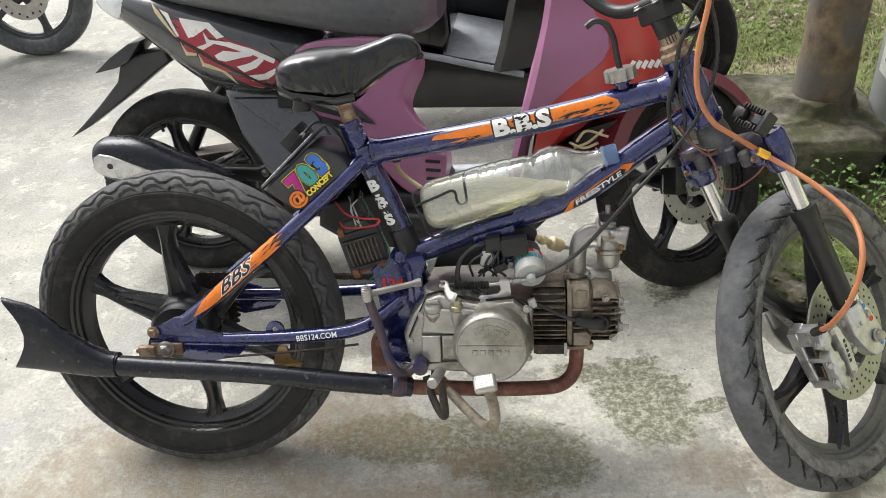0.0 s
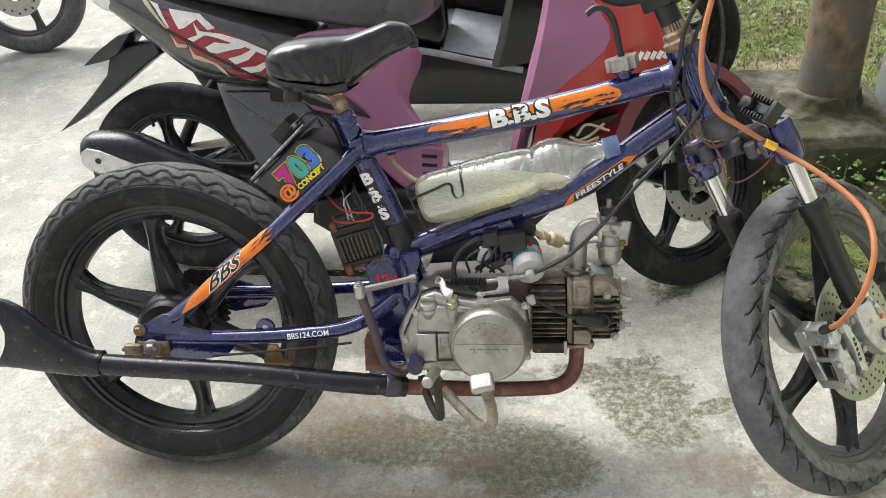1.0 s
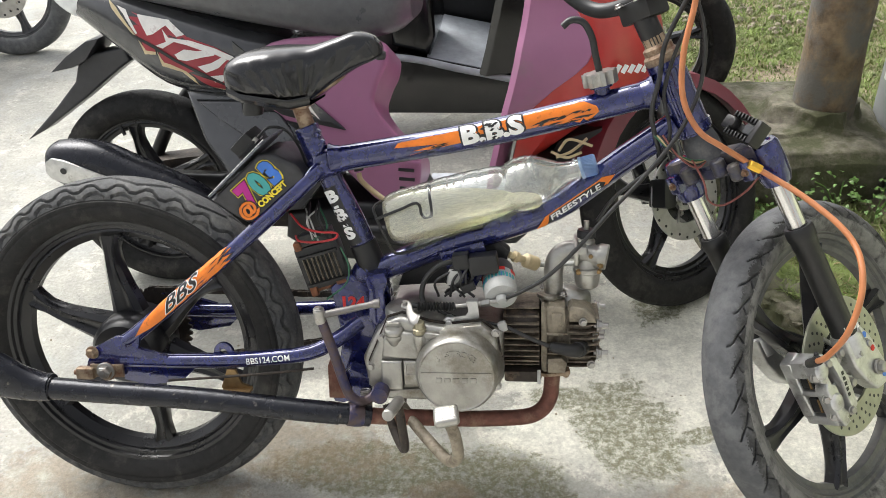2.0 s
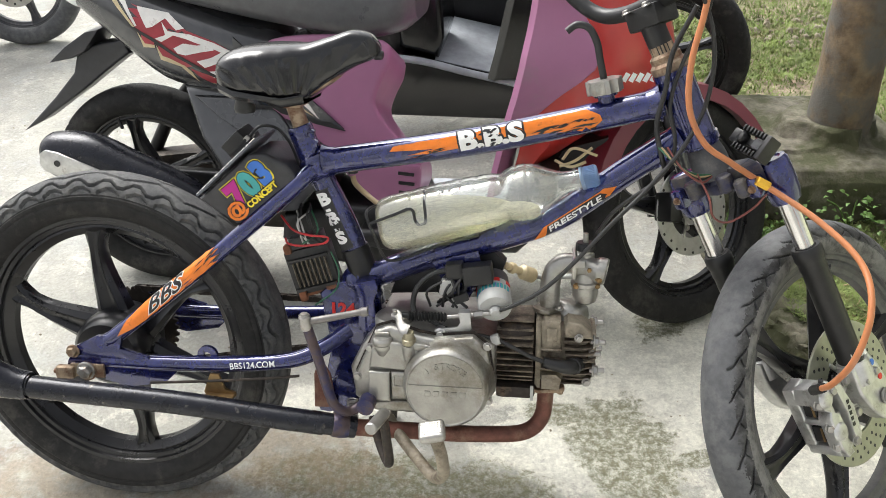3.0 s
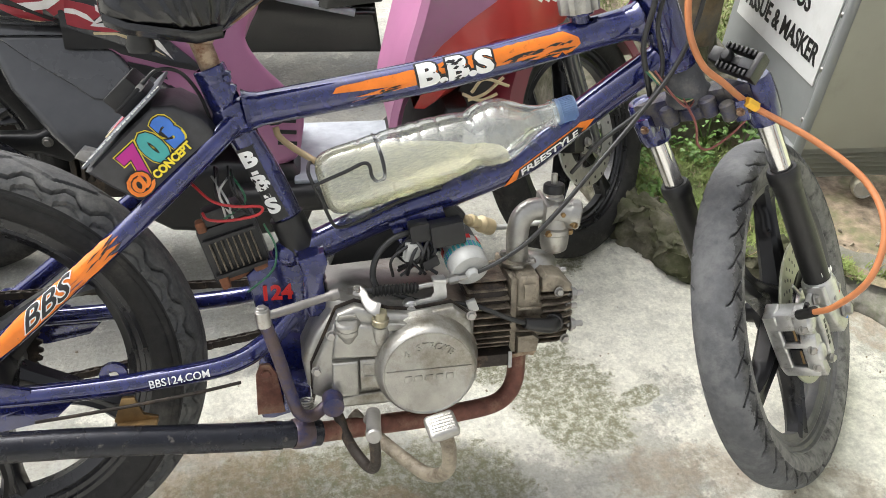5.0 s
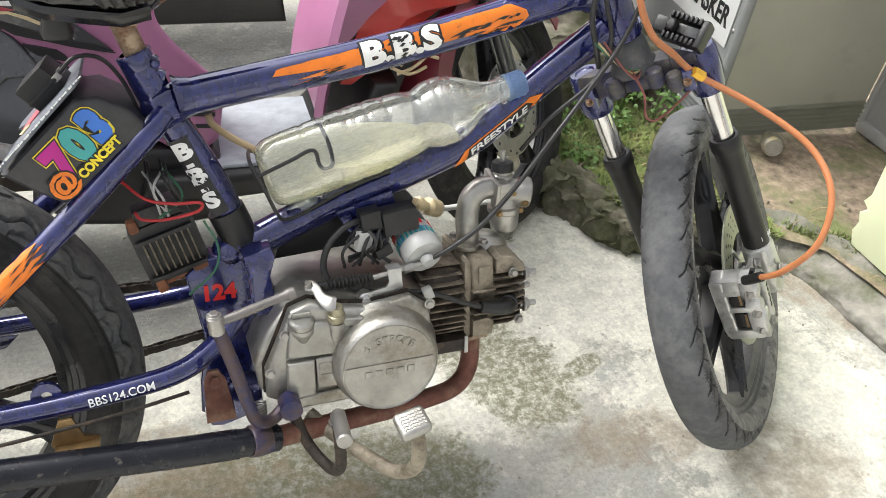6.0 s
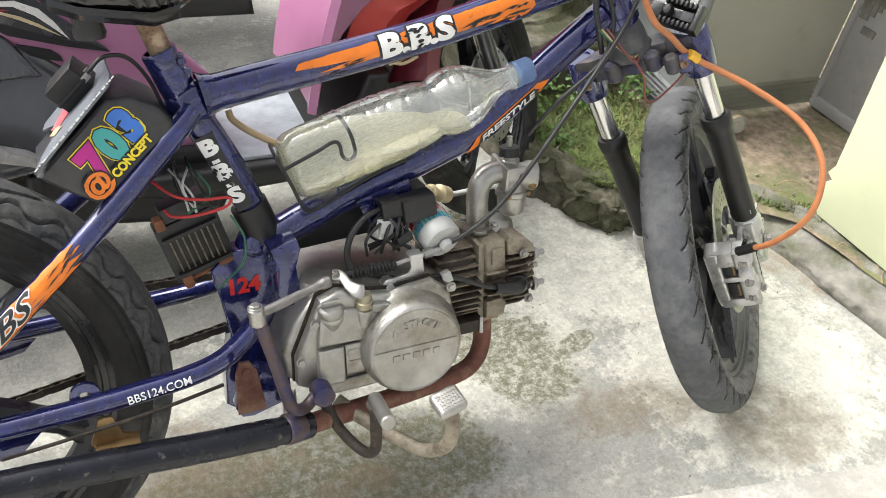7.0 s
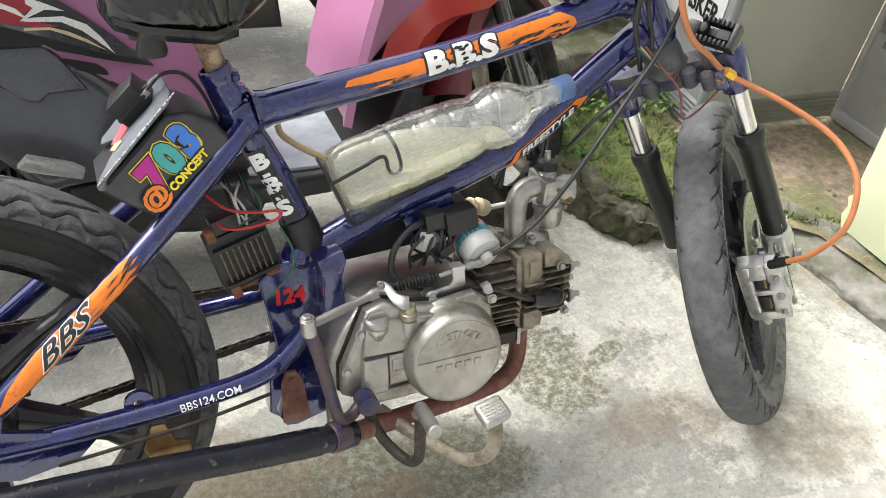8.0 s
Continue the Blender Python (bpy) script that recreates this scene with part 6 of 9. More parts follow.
    bm = tube(bmesh.new(), [(0.335, -0.085, 0.290), (0.26, -0.098, 0.286), (0.16, -0.102, 0.278), (0.10, -0.10, 0.272)], 0.0022, 8)
    part("brake_rod", bm, M_IRON, bike, "thin brake rod")
    bm = bmesh.new()
    tube(bm, [(0.45, 0.10, 0.22), (0.43, 0.17, 0.13), (0.41, 0.235, 0.005)], 0.007, 12)
    tube(bm, [(0.41, 0.232, 0.010), (0.38, 0.26, -0.078)], 0.008, 12)
    part("side_stand", bm, M_IRON, bike, "dark steel side stand on the far side")


build_levers()


def build_chain():
    """Drive chain: two runs and the front sprocket, of small side plates and rollers."""
    for a, b in (((0.005, 0.069, 0.362), (0.455, 0.069, 0.352)), ((0.005, 0.069, 0.217), (0.455, 0.069, 0.290))):
        bm = bmesh.new()
        a, b = Vector(a), Vector(b)
        n = int((b - a).length / 0.0127)
        d = (b - a) / n
        for k in range(n):
            p = a + d * (k + 0.5)
            off = 0.0042 if k % 2 else 0.0028
            for s in (-1, 1):
                block(bm, 0.0175, 0.0016, 0.0095, Matrix.Translation(p + V(0, s * off, 0)) @ pose(0, 0, 0, 0, -math.degrees(math.atan2(d.z, d.x))), 0.0)
            block(bm, 0.005, 0.008, 0.0075, Matrix.Translation(a + d * k), 0.0)
        part("drive_chain", bm, M_IRON, bike, "oily dark drive chain")


build_chain()


# ---------- electrics and clutter on the bike ----------
def build_electrics():
    # tool box with stickers, its rear end turned outwards
    turn = Matrix(((1, 0, 0, 0), (0.24, 1, 0, -0.041), (0, 0, 1, 0), (0, 0, 0, 1)))
    side = [(0.189, 0.557), (0.214, 0.535), (0.240, 0.516), (0.268, 0.522), (0.305, 0.550), (0.332, 0.582), (0.316, 0.604), (0.288, 0.622), (0.264, 0.622), (0.235, 0.597)]
    bm = prism(bmesh.new(), side, -0.062, 0.048, bevel=0.008, seg=3)
    box = part("tool_box", bm, M_BOXP, bike, "black plastic box with peeling stickers", turn)
    slope = Matrix(((0.734, -0.679, 0, 0.190), (0, 0, 1, 0), (0.679, 0.734, 0, 0.5615), (0, 0, 0, 1)))
    flap = [(0.0, -0.066), (0.012, -0.050), (0.030, -0.030), (0.040, -0.012), (0.036, 0.010), (0.018, 0.036), (0.022, 0.052), (0.060, 0.056), (0.116, 0.054), (0.130, 0.040), (0.130, -0.052), (0.122, -0.066)]
    flap = [(0.90 * x, y) for x, y in flap]
    bm = prism(bmesh.new(), flap, 0.0, 0.004, slope, 0.0012)
    part("lid", bm, M_LID_SKY, box, "worn grey lid, tinted paler for sky light, with chipped white edge", turn)
    bm = prism(bmesh.new(), [(0.030, -0.006), (0.040, -0.024), (0.058, -0.016), (0.072, 0.004), (0.072, 0.022), (0.052, 0.018)], 0.0042, 0.0048, slope)
    part("sticker", bm, M_FADER, box, "faded red sticker scrap", turn)
    bm = prism(bmesh.new(), [(0.028, -0.020), (0.034, -0.036), (0.046, -0.034), (0.044, -0.026), (0.036, -0.016)], 0.0044, 0.0052, slope)
    part("sticker", bm, M_CREAM, box, "torn white sticker scrap", turn)
    rng = random.Random(8)
    for k in range(30):
        q = 0.004 + 0.118 * (k + rng.random() * 0.6) / 30
        bm = block(bmesh.new(), rng.uniform(0.0015, 0.005), rng.uniform(0.0008, 0.0022), 0.0008, slope @ pose(q, 0.0036, -0.0662), 0)
        part("paint_chip", bm, M_WHITE, box, "", turn)
    base = turn @ pose(0.264, -0.0626, 0.576, 90, 0, 0) @ pose(0, 0, 0, 0, 0, 39)
    for k, (ch, mt) in enumerate((("7", M_MAGV), ("0", M_CYANV), ("3", M_BLUEV))):
        x, y = -0.025 + 0.025 * k, 0.0015 * (k - 1)
        for bold, up, mm in ((0.0062, 0.0002, M_YELV), (0.0050, 0.0007, M_BLACKV), (0.0036, 0.0012, mt)):
            part("sticker_digit", sticker(stretched(ch, 0.050, bold, 0.80), 0.0004), mm, box, "colourful number sticker" if mm is mt else "", base @ pose(x, y, up))
    for bold, up, mm in ((0.0022, 0.0003, M_BLACKV), (0.0006, 0.0009, M_YELV)):
        part("sticker_letters", sticker(stretched("CONCEPT", 0.0135, bold, 0.86), 0.0004), mm, box, "", base @ pose(0.004, -0.0225, up + 0.0018))
    for bold, up, mm in ((0.0025, 0.0003, M_BLACKV), (0.0010, 0.0009, M_ORANGE)):
        part("sticker_letters", sticker(lettering("@", 0.029, bold), 0.0004), mm, box, "", base @ pose(-0.040, -0.0165, up + 0.0018))
    # relay on the lid
    up = turn @ slope @ pose(0.080, 0.0185, -0.002, 0, 12, 0) @ Matrix.Scale(0.9, 4)
    bm = block(bmesh.new(), 0.044, 0.034, 0.042, up, 0.003)
    block(bm, 0.046, 0.006, 0.044, up @ pose(0, -0.004, 0), 0.002)
    relay = part("relay", bm, M_BLACK, bike, "small black relay block")
    for s in (-0.008, 0.008):
        part("terminal", block(bmesh.new(), 0.010, 0.008, 0.003, up @ pose(0.024, -0.004, s - 0.012), 0.001), M_STEEL, relay)
    a = up @ V(0.024, -0.004, -0.010)
    bm = tube(bmesh.new(), [tuple(a), (a.x + 0.018, a.y - 0.002, a.z + 0.016), (a.x + 0.042, a.y + 0.004, a.z + 0.012), (a.x + 0.060, a.y + 0.01, a.z - 0.014), (a.x + 0.072, a.y + 0.01, a.z - 0.05)], 0.0022, 8)
    part("cable", bm, M_CABLE, relay)
    # finned rusty rectifier
    m = pose(0.336, 0.022, 0.428, 0, -15, 4)
    bm = block(bmesh.new(), 0.074, 0.032, 0.076, m, 0.004)
    rect = part("rectifier", bm, M_BLACK, bike, "rusty black finned rectifier box")
    fin = part("fin", block(bmesh.new(), 0.0018, 0.010, 0.044, m @ pose(-0.026, -0.0175, 0.0), 0.0006, 1), M_ALLOYD, rect)
    repeat(fin, [m @ pose(0.0075 * k, 0, 0) @ m.inverted() for k in range(1, 8)])
    for dx, dz in ((0.066, 0.003), (0.066, 0.052)):
        part("rim", block(bmesh.new(), dx, 0.008, 0.005, m @ pose(0, -0.020, -0.026 + dz - 0.003), 0.001), M_BLACK, rect)
    for dx, dy, dz, x, y, z in ((0.060, 0.026, 0.008, 0.002, -0.003, -0.036), (0.012, 0.012, 0.018, -0.026, -0.017, -0.036), (0.020, 0.012, 0.012, 0.024, -0.017, -0.030), (0.012, 0.018, 0.015, -0.028, -0.010, 0.042)):
        part("rusty_corner", block(bmesh.new(), dx, dy, dz, m @ pose(x, y, z), 0.003), M_RUSTO, rect, "orange rusted mount")
    bm = bmesh.new()
    block(bm, 0.055, 0.03, 0.020, m @ pose(0.004, 0.0, 0.048), 0.004)
    part("connector", bm, M_BLACK, rect)
    bm = tube(bmesh.new(), [(0.296, -0.004, 0.520), (0.318, -0.020, 0.503), (0.345, -0.030, 0.498), (0.372, -0.032, 0.497), (0.376, -0.033, 0.492), (0.366, -0.034, 0.486), (0.335, -0.034, 0.482), (0.312, -0.026, 0.482), (0.305, -0.018, 0.488)], 0.0018, 8)
    part("red_cable", bm, M_REDW, rect, "loop of red wire")
    rng = random.Random(4)
    for k in range(9):
        a = (0.318 + 0.03 * rng.random(), 0.0 + 0.02 * rng.random(), 0.540 - 0.02 * rng.random())
        b = (0.325 + 0.035 * rng.random(), -0.018 - 0.008 * rng.random(), 0.50 + 0.02 * rng.random())
        c = (0.318 + 0.05 * rng.random(), -0.012 - 0.006 * rng.random(), 0.478)
        part("wire", tube(bmesh.new(), [a, b, c], 0.0015, 6), rng.choice([M_CABLE, M_GREENW, M_CABLE, M_PAPERW]), rect)
    bm = tube(bmesh.new(), [(0.376, -0.02, 0.47), (0.388, -0.024, 0.44), (0.382, -0.026, 0.41), (0.35, -0.03, 0.385)], 0.0014, 6)
    part("wire", bm, M_GREENW, rect)
    # coil, filter and fuel fittings above the engine
    bm = block(bmesh.new(), 0.044, 0.030, 0.030, pose(0.602, -0.026, 0.446, 0, -8, 0), 0.004)
    block(bm, 0.026, 0.026, 0.024, pose(0.567, -0.024, 0.449, 0, -8), 0.003)
    coil = part("ignition_coil", bm, M_BLACK, bike, "black ignition coil")
    bm = tube(bmesh.new(), [(0.565, -0.022, 0.449), (0.535, -0.030, 0.444), (0.512, -0.036, 0.424), (0.505, -0.040, 0.398), (0.512, -0.050, 0.378)], 0.0042, 10)
    part("coil_lead", bm, M_CABLE, coil)
    a, b = V(0.620, 0.018, 0.424), V(0.630, -0.051, 0.398)
    bm = lathe(bmesh.new(), [(0.0, 0.0), (0.018, 0.0), (0.024, 0.006), (0.0250, 0.03)], along(a, b), 28)
    cup = part("fuel_filter", bm, M_GREYP, bike, "white and red cartridge fuel filter")
    h = (b - a).length
    bm = lathe(bmesh.new(), [(0.0250, 0.0), (0.0258, 0.002), (0.0258, h - 0.036), (0.0235, h - 0.031), (0.018, h - 0.030), (0.0, h - 0.030)], along(a.lerp(b, 0.38), b), 28)
    part("filter_case", bm, M_FILTER, cup, "white filter case")
    for row, n, mm, hh, w0 in ((0.44, 3, M_REDV, 0.007, 0.010), (0.62, 11, M_CYANV, 0.009, 0.0034), (0.62, 9, M_BLUEV, 0.0095, 0.0012)):
        for k in range(n * 3 // 2):
            ang = radians(24 * k * 6 / n + row * 60 + w0 * 900)
            bm = block(bmesh.new(), w0, 0.0012, hh, along(a.lerp(b, row), b) @ pose(0.0257 * math.cos(ang), 0.0257 * math.sin(ang), 0, 0, 0, math.degrees(ang) + 90), 0)
            part("print_bar", bm, mm, cup)
    bm = lathe(bmesh.new(), [(0.0, 0.0), (0.009, 0.0), (0.009, 0.004), (0.006, 0.008), (0.0, 0.008)], along(b, b + (b - a)), 16)
    part("filter_nipple", bm, M_FILTER, cup)
    bm = bmesh.new()
    lathe(bm, [(0, 0), (0.006, 0), (0.006, 0.008), (0.009, 0.009), (0.009, 0.016), (0.006, 0.018), (0.006, 0.03), (0.010, 0.032), (0.012, 0.034), (0.012, 0.056), (0.008, 0.060), (0.0, 0.060)], along((0.640, 0.030, 0.440), (0.690, 0.066, 0.409)), 18)
    part("fuel_fitting", bm, M_CREAM, bike, "amber plastic inline fuel filter")
    bm = tube(bmesh.new(), [(0.680, 0.060, 0.414), (0.70, 0.072, 0.408), (0.735, 0.06, 0.415), (0.757, 0.03, 0.428)], 0.004, 10)
    part("fuel_hose", bm, M_FILTER, bike, "pale grey fuel hose")
    rng = random.Random(9)
    for k in range(12):
        a = (0.535 + 0.05 * rng.random(), -0.03 + 0.02 * rng.random(), 0.445)
        b = (0.53 + 0.06 * rng.random(), -0.05 + 0.03 * rng.random(), 0.42 + 0.01 * rng.random())
        c = (0.53 + 0.06 * rng.random(), -0.04 + 0.03 * rng.random(), 0.395)
        part("wire", tube(bmesh.new(), [a, b, c], 0.0016 + 0.001 * rng.random(), 6), rng.choice([M_CABLE, M_CABLE, M_GREENW, M_BLACK]), bike)
    bm = block(bmesh.new(), 0.020, 0.012, 0.024, pose(0.556, -0.035, 0.425, 0, 12, 10), 0.003)
    part("connector", bm, M_PAPERW, bike, "white wire connector")
    bm = block(bmesh.new(), 0.022, 0.014, 0.014, pose(0.578, -0.04, 0.412, 0, -20, 10), 0.003)
    part("connector", bm, M_BLACK, bike, "black wire connector")
    # added black plate that fills the dark gap behind the wiring
    bm = prism(bmesh.new(), [(0.455, 0.385), (0.470, 0.425), (0.530, 0.450), (0.615, 0.470), (0.640, 0.445), (0.625, 0.395)], 0.030, 0.060, bevel=0.006)
    part("dark_backing", bm, M_BLACK, bike, "black plate added for the dark gap behind the wiring")
    # clutch cable with bellows and its bracket
    bm = tube(bmesh.new(), [(0.484, -0.064, 0.391), (0.53, -0.062, 0.386), (0.56, -0.060, 0.387)], 0.0042, 12)
    cable = part("clutch_cable", bm, M_CABLE, bike, "black clutch cable with a rubber bellows")
    fold = []
    for k in range(12):
        fold += [(0.0050, 0.0048 * k - 0.0024), (0.0078, 0.0048 * k)]
    part("bellows", lathe(bmesh.new(), fold + [(0.0050, 0.0552)], along((0.503, -0.063, 0.388), (0.556, -0.060, 0.387)), 16), M_CABLE, cable)
    bm = bmesh.new()
    prism(bm, [(0.577, 0.398), (0.594, 0.398), (0.596, 0.372), (0.588, 0.363), (0.552, 0.355), (0.543, 0.358), (0.543, 0.369), (0.575, 0.374), (0.579, 0.380)], -0.064, -0.0605, bevel=0.001)
    block(bm, 0.017, 0.016, 0.004, pose(0.5855, -0.058, 0.396), 0.001)
    bolt(bm, (0.549, -0.064, 0.362), (0, -1, 0), 0.0055, 0.006)
    rod(bm, (0.549, -0.066, 0.362), (0.549, -0.050, 0.362), 0.009, 16)
    part("cable_bracket", bm, M_SILVER, cable, "bright bent cable bracket")
    bm = bmesh.new()
    rod(bm, (0.556, -0.060, 0.387), (0.625, -0.053, 0.394), 0.0036, 10)
    rod(bm, (0.598, -0.056, 0.391), (0.612, -0.054, 0.3925), 0.0062, 6)
    part("adjuster", bm, M_STEEL, cable, "dull steel cable adjuster")
    bm = tube(bmesh.new(), [(0.620, -0.053, 0.3935), (0.655, -0.056, 0.408), (0.70, -0.056, 0.436), (0.745, -0.055, 0.482), (0.79, -0.052, 0.535), (0.84, -0.042, 0.588), (0.885, -0.04, 0.650), (0.910, -0.04, 0.720), (0.905, -0.05, 0.80), (0.86, -0.08, 0.90)], 0.0031, 10)
    part("cable_sheath", bm, M_CABLE, cable)
    bm = tube(bmesh.new(), [(0.775, 0.004, 0.505), (0.80, -0.02, 0.55), (0.855, -0.032, 0.60), (0.872, -0.03, 0.645), (0.862, -0.026, 0.70), (0.875, -0.03, 0.76), (0.90, -0.05, 0.84), (0.87, -0.07, 0.92)], 0.0029, 10)
    part("throttle_cable", bm, M_CABLE, bike, "black throttle cable")
    bm = tube(bmesh.new(), [(0.862, -0.024, 0.61), (0.852, -0.028, 0.640), (0.846, -0.026, 0.675), (0.854, -0.028, 0.72), (0.86, -0.03, 0.77), (0.885, -0.04, 0.83)], 0.0036, 10)
    part("wire_loom", bm, M_CABLE, bike, "taped black wire loom")
    for k, mm in enumerate((M_GREENW, M_TANW, M_CABLE, M_DULLW)):
        bm = tube(bmesh.new(), [(0.85 + 0.004 * k, -0.030, 0.642), (0.872 + 0.004 * k, -0.036 - 0.002 * k, 0.622 - 0.003 * k), (0.90 + 0.004 * k, -0.03, 0.606 - 0.004 * k), (0.93, -0.01, 0.60)], 0.0015, 6)
        part("wire", bm, mm, bike)
    bm = tube(bmesh.new(), [(0.905, -0.028, 0.605), (0.922, -0.036, 0.575), (0.932, -0.03, 0.545), (0.955, -0.02, 0.535), (0.985, -0.02, 0.555), (1.0, -0.03, 0.58)], 0.0016, 6)
    part("wire", bm, M_DULLW, bike, "thin dangling reddish wire")
    # orange brake hose
    hose = [(0.90, -0.05, 0.92), (0.893, -0.058, 0.83), (0.880, -0.063, 0.76), (0.882, -0.067, 0.70), (0.905, -0.066, 0.655), (0.940, -0.060, 0.630), (0.989, -0.046, 0.598), (1.052, -0.096, 0.562), (1.094, -0.149, 0.523), (1.098, -0.192, 0.478), (1.086, -0.200, 0.418), (1.078, -0.160, 0.362), (1.077, -0.112, 0.328)]
    brake = part("brake_hose", tube(bmesh.new(), hose, 0.0042, 14, 8), M_HOSE, bike, "bright orange braided brake hose")
    bm = bmesh.new()
    rod(bm, (0.979, -0.051, 0.604), (0.997, -0.048, 0.5945), 0.0072, 6)
    part("hose_clip", bm, M_GOLD, brake, "gold hose clip")
    bm = tube(bmesh.new(), [(1.078, -0.124, 0.337), (1.077, -0.110, 0.327), (1.076, -0.096, 0.318)], 0.0072, 12)
    part("hose_end", bm, M_BLACK, brake)
    # fuel filler on the top tube with its breather hook
    bm = bmesh.new()
    lathe(bm, [(0.0, -0.03), (0.012, -0.03), (0.012, 0.0), (0.017, 0.0), (0.017, 0.004), (0.012, 0.005)], pose(0.778, MID, 0.705, 0, -12), 22)
    neck = part("filler_neck", bm, M_BLUE, bike, "blue welded filler neck")
    bm = bmesh.new()
    outline = []
    for k in range(48):
        a = 2 * math.pi * k / 48
        r = 0.0245 + 0.0016 * (1 if k % 6 < 3 else -1)
        outline.append((r * math.cos(a), r * math.sin(a)))
    prism(bm, outline, -0.020, 0.0, pose(0.778, MID, 0.705, 0, -12) @ pose(0, 0, 0.004, -90), 0.002)
    part("filler_cap", bm, M_ALLOY, neck, "ribbed alloy filler cap")
    bm = tube(bmesh.new(), [(0.774, MID, 0.728), (0.768, MID, 0.752), (0.762, MID, 0.778), (0.750, MID, 0.798), (0.733, MID, 0.802), (0.720, MID, 0.793)], 0.0052, 12)
    part("breather_hose", bm, M_CABLE, neck, "short black hooked breather hose")
    # wire cradle that holds the bottle
    bm = tube(bmesh.new(), [(0.446, 0.050, 0.522), (0.437, 0.022, 0.532), (0.433, -0.018, 0.533), (0.438, -0.027, 0.519), (0.447, -0.029, 0.498), (0.457, -0.027, 0.472), (0.466, -0.022, 0.460), (0.490, -0.014, 0.462), (0.546, -0.008, 0.484), (0.60, 0.0, 0.497)], 0.0023, 8, 8)
    tube(bm, [(0.439, -0.029, 0.518), (0.460, -0.030, 0.527), (0.480, -0.030, 0.535), (0.498, -0.030, 0.543), (0.506, -0.030, 0.540), (0.509, -0.030, 0.526), (0.516, -0.030, 0.519), (0.524, -0.030, 0.524), (0.524, -0.029, 0.536), (0.521, -0.020, 0.552), (0.518, 0.006, 0.562), (0.517, 0.030, 0.562)], 0.0023, 8, 8)
    part("wire_cradle", bm, M_CABLE, bike, "bent black wire bottle cradle")
    bm = tube(bmesh.new(), [(0.398, 0.050, 0.572), (0.402, 0.048, 0.560), (0.420, 0.042, 0.545), (0.447, 0.024, 0.531), (0.462, 0.018, 0.520)], 0.0042, 10)
    part("fuel_hose", bm, M_TANW, bike, "tan fuel hose from the frame to the bottle")
    bm = lathe(bmesh.new(), [(0, 0), (0.008, 0), (0.008, 0.014), (0, 0.014)], along((0.397, 0.050, 0.590), (0.400, 0.049, 0.566)), 14)
    part("hose_collar", bm, M_BLACK, bike)


build_electrics()


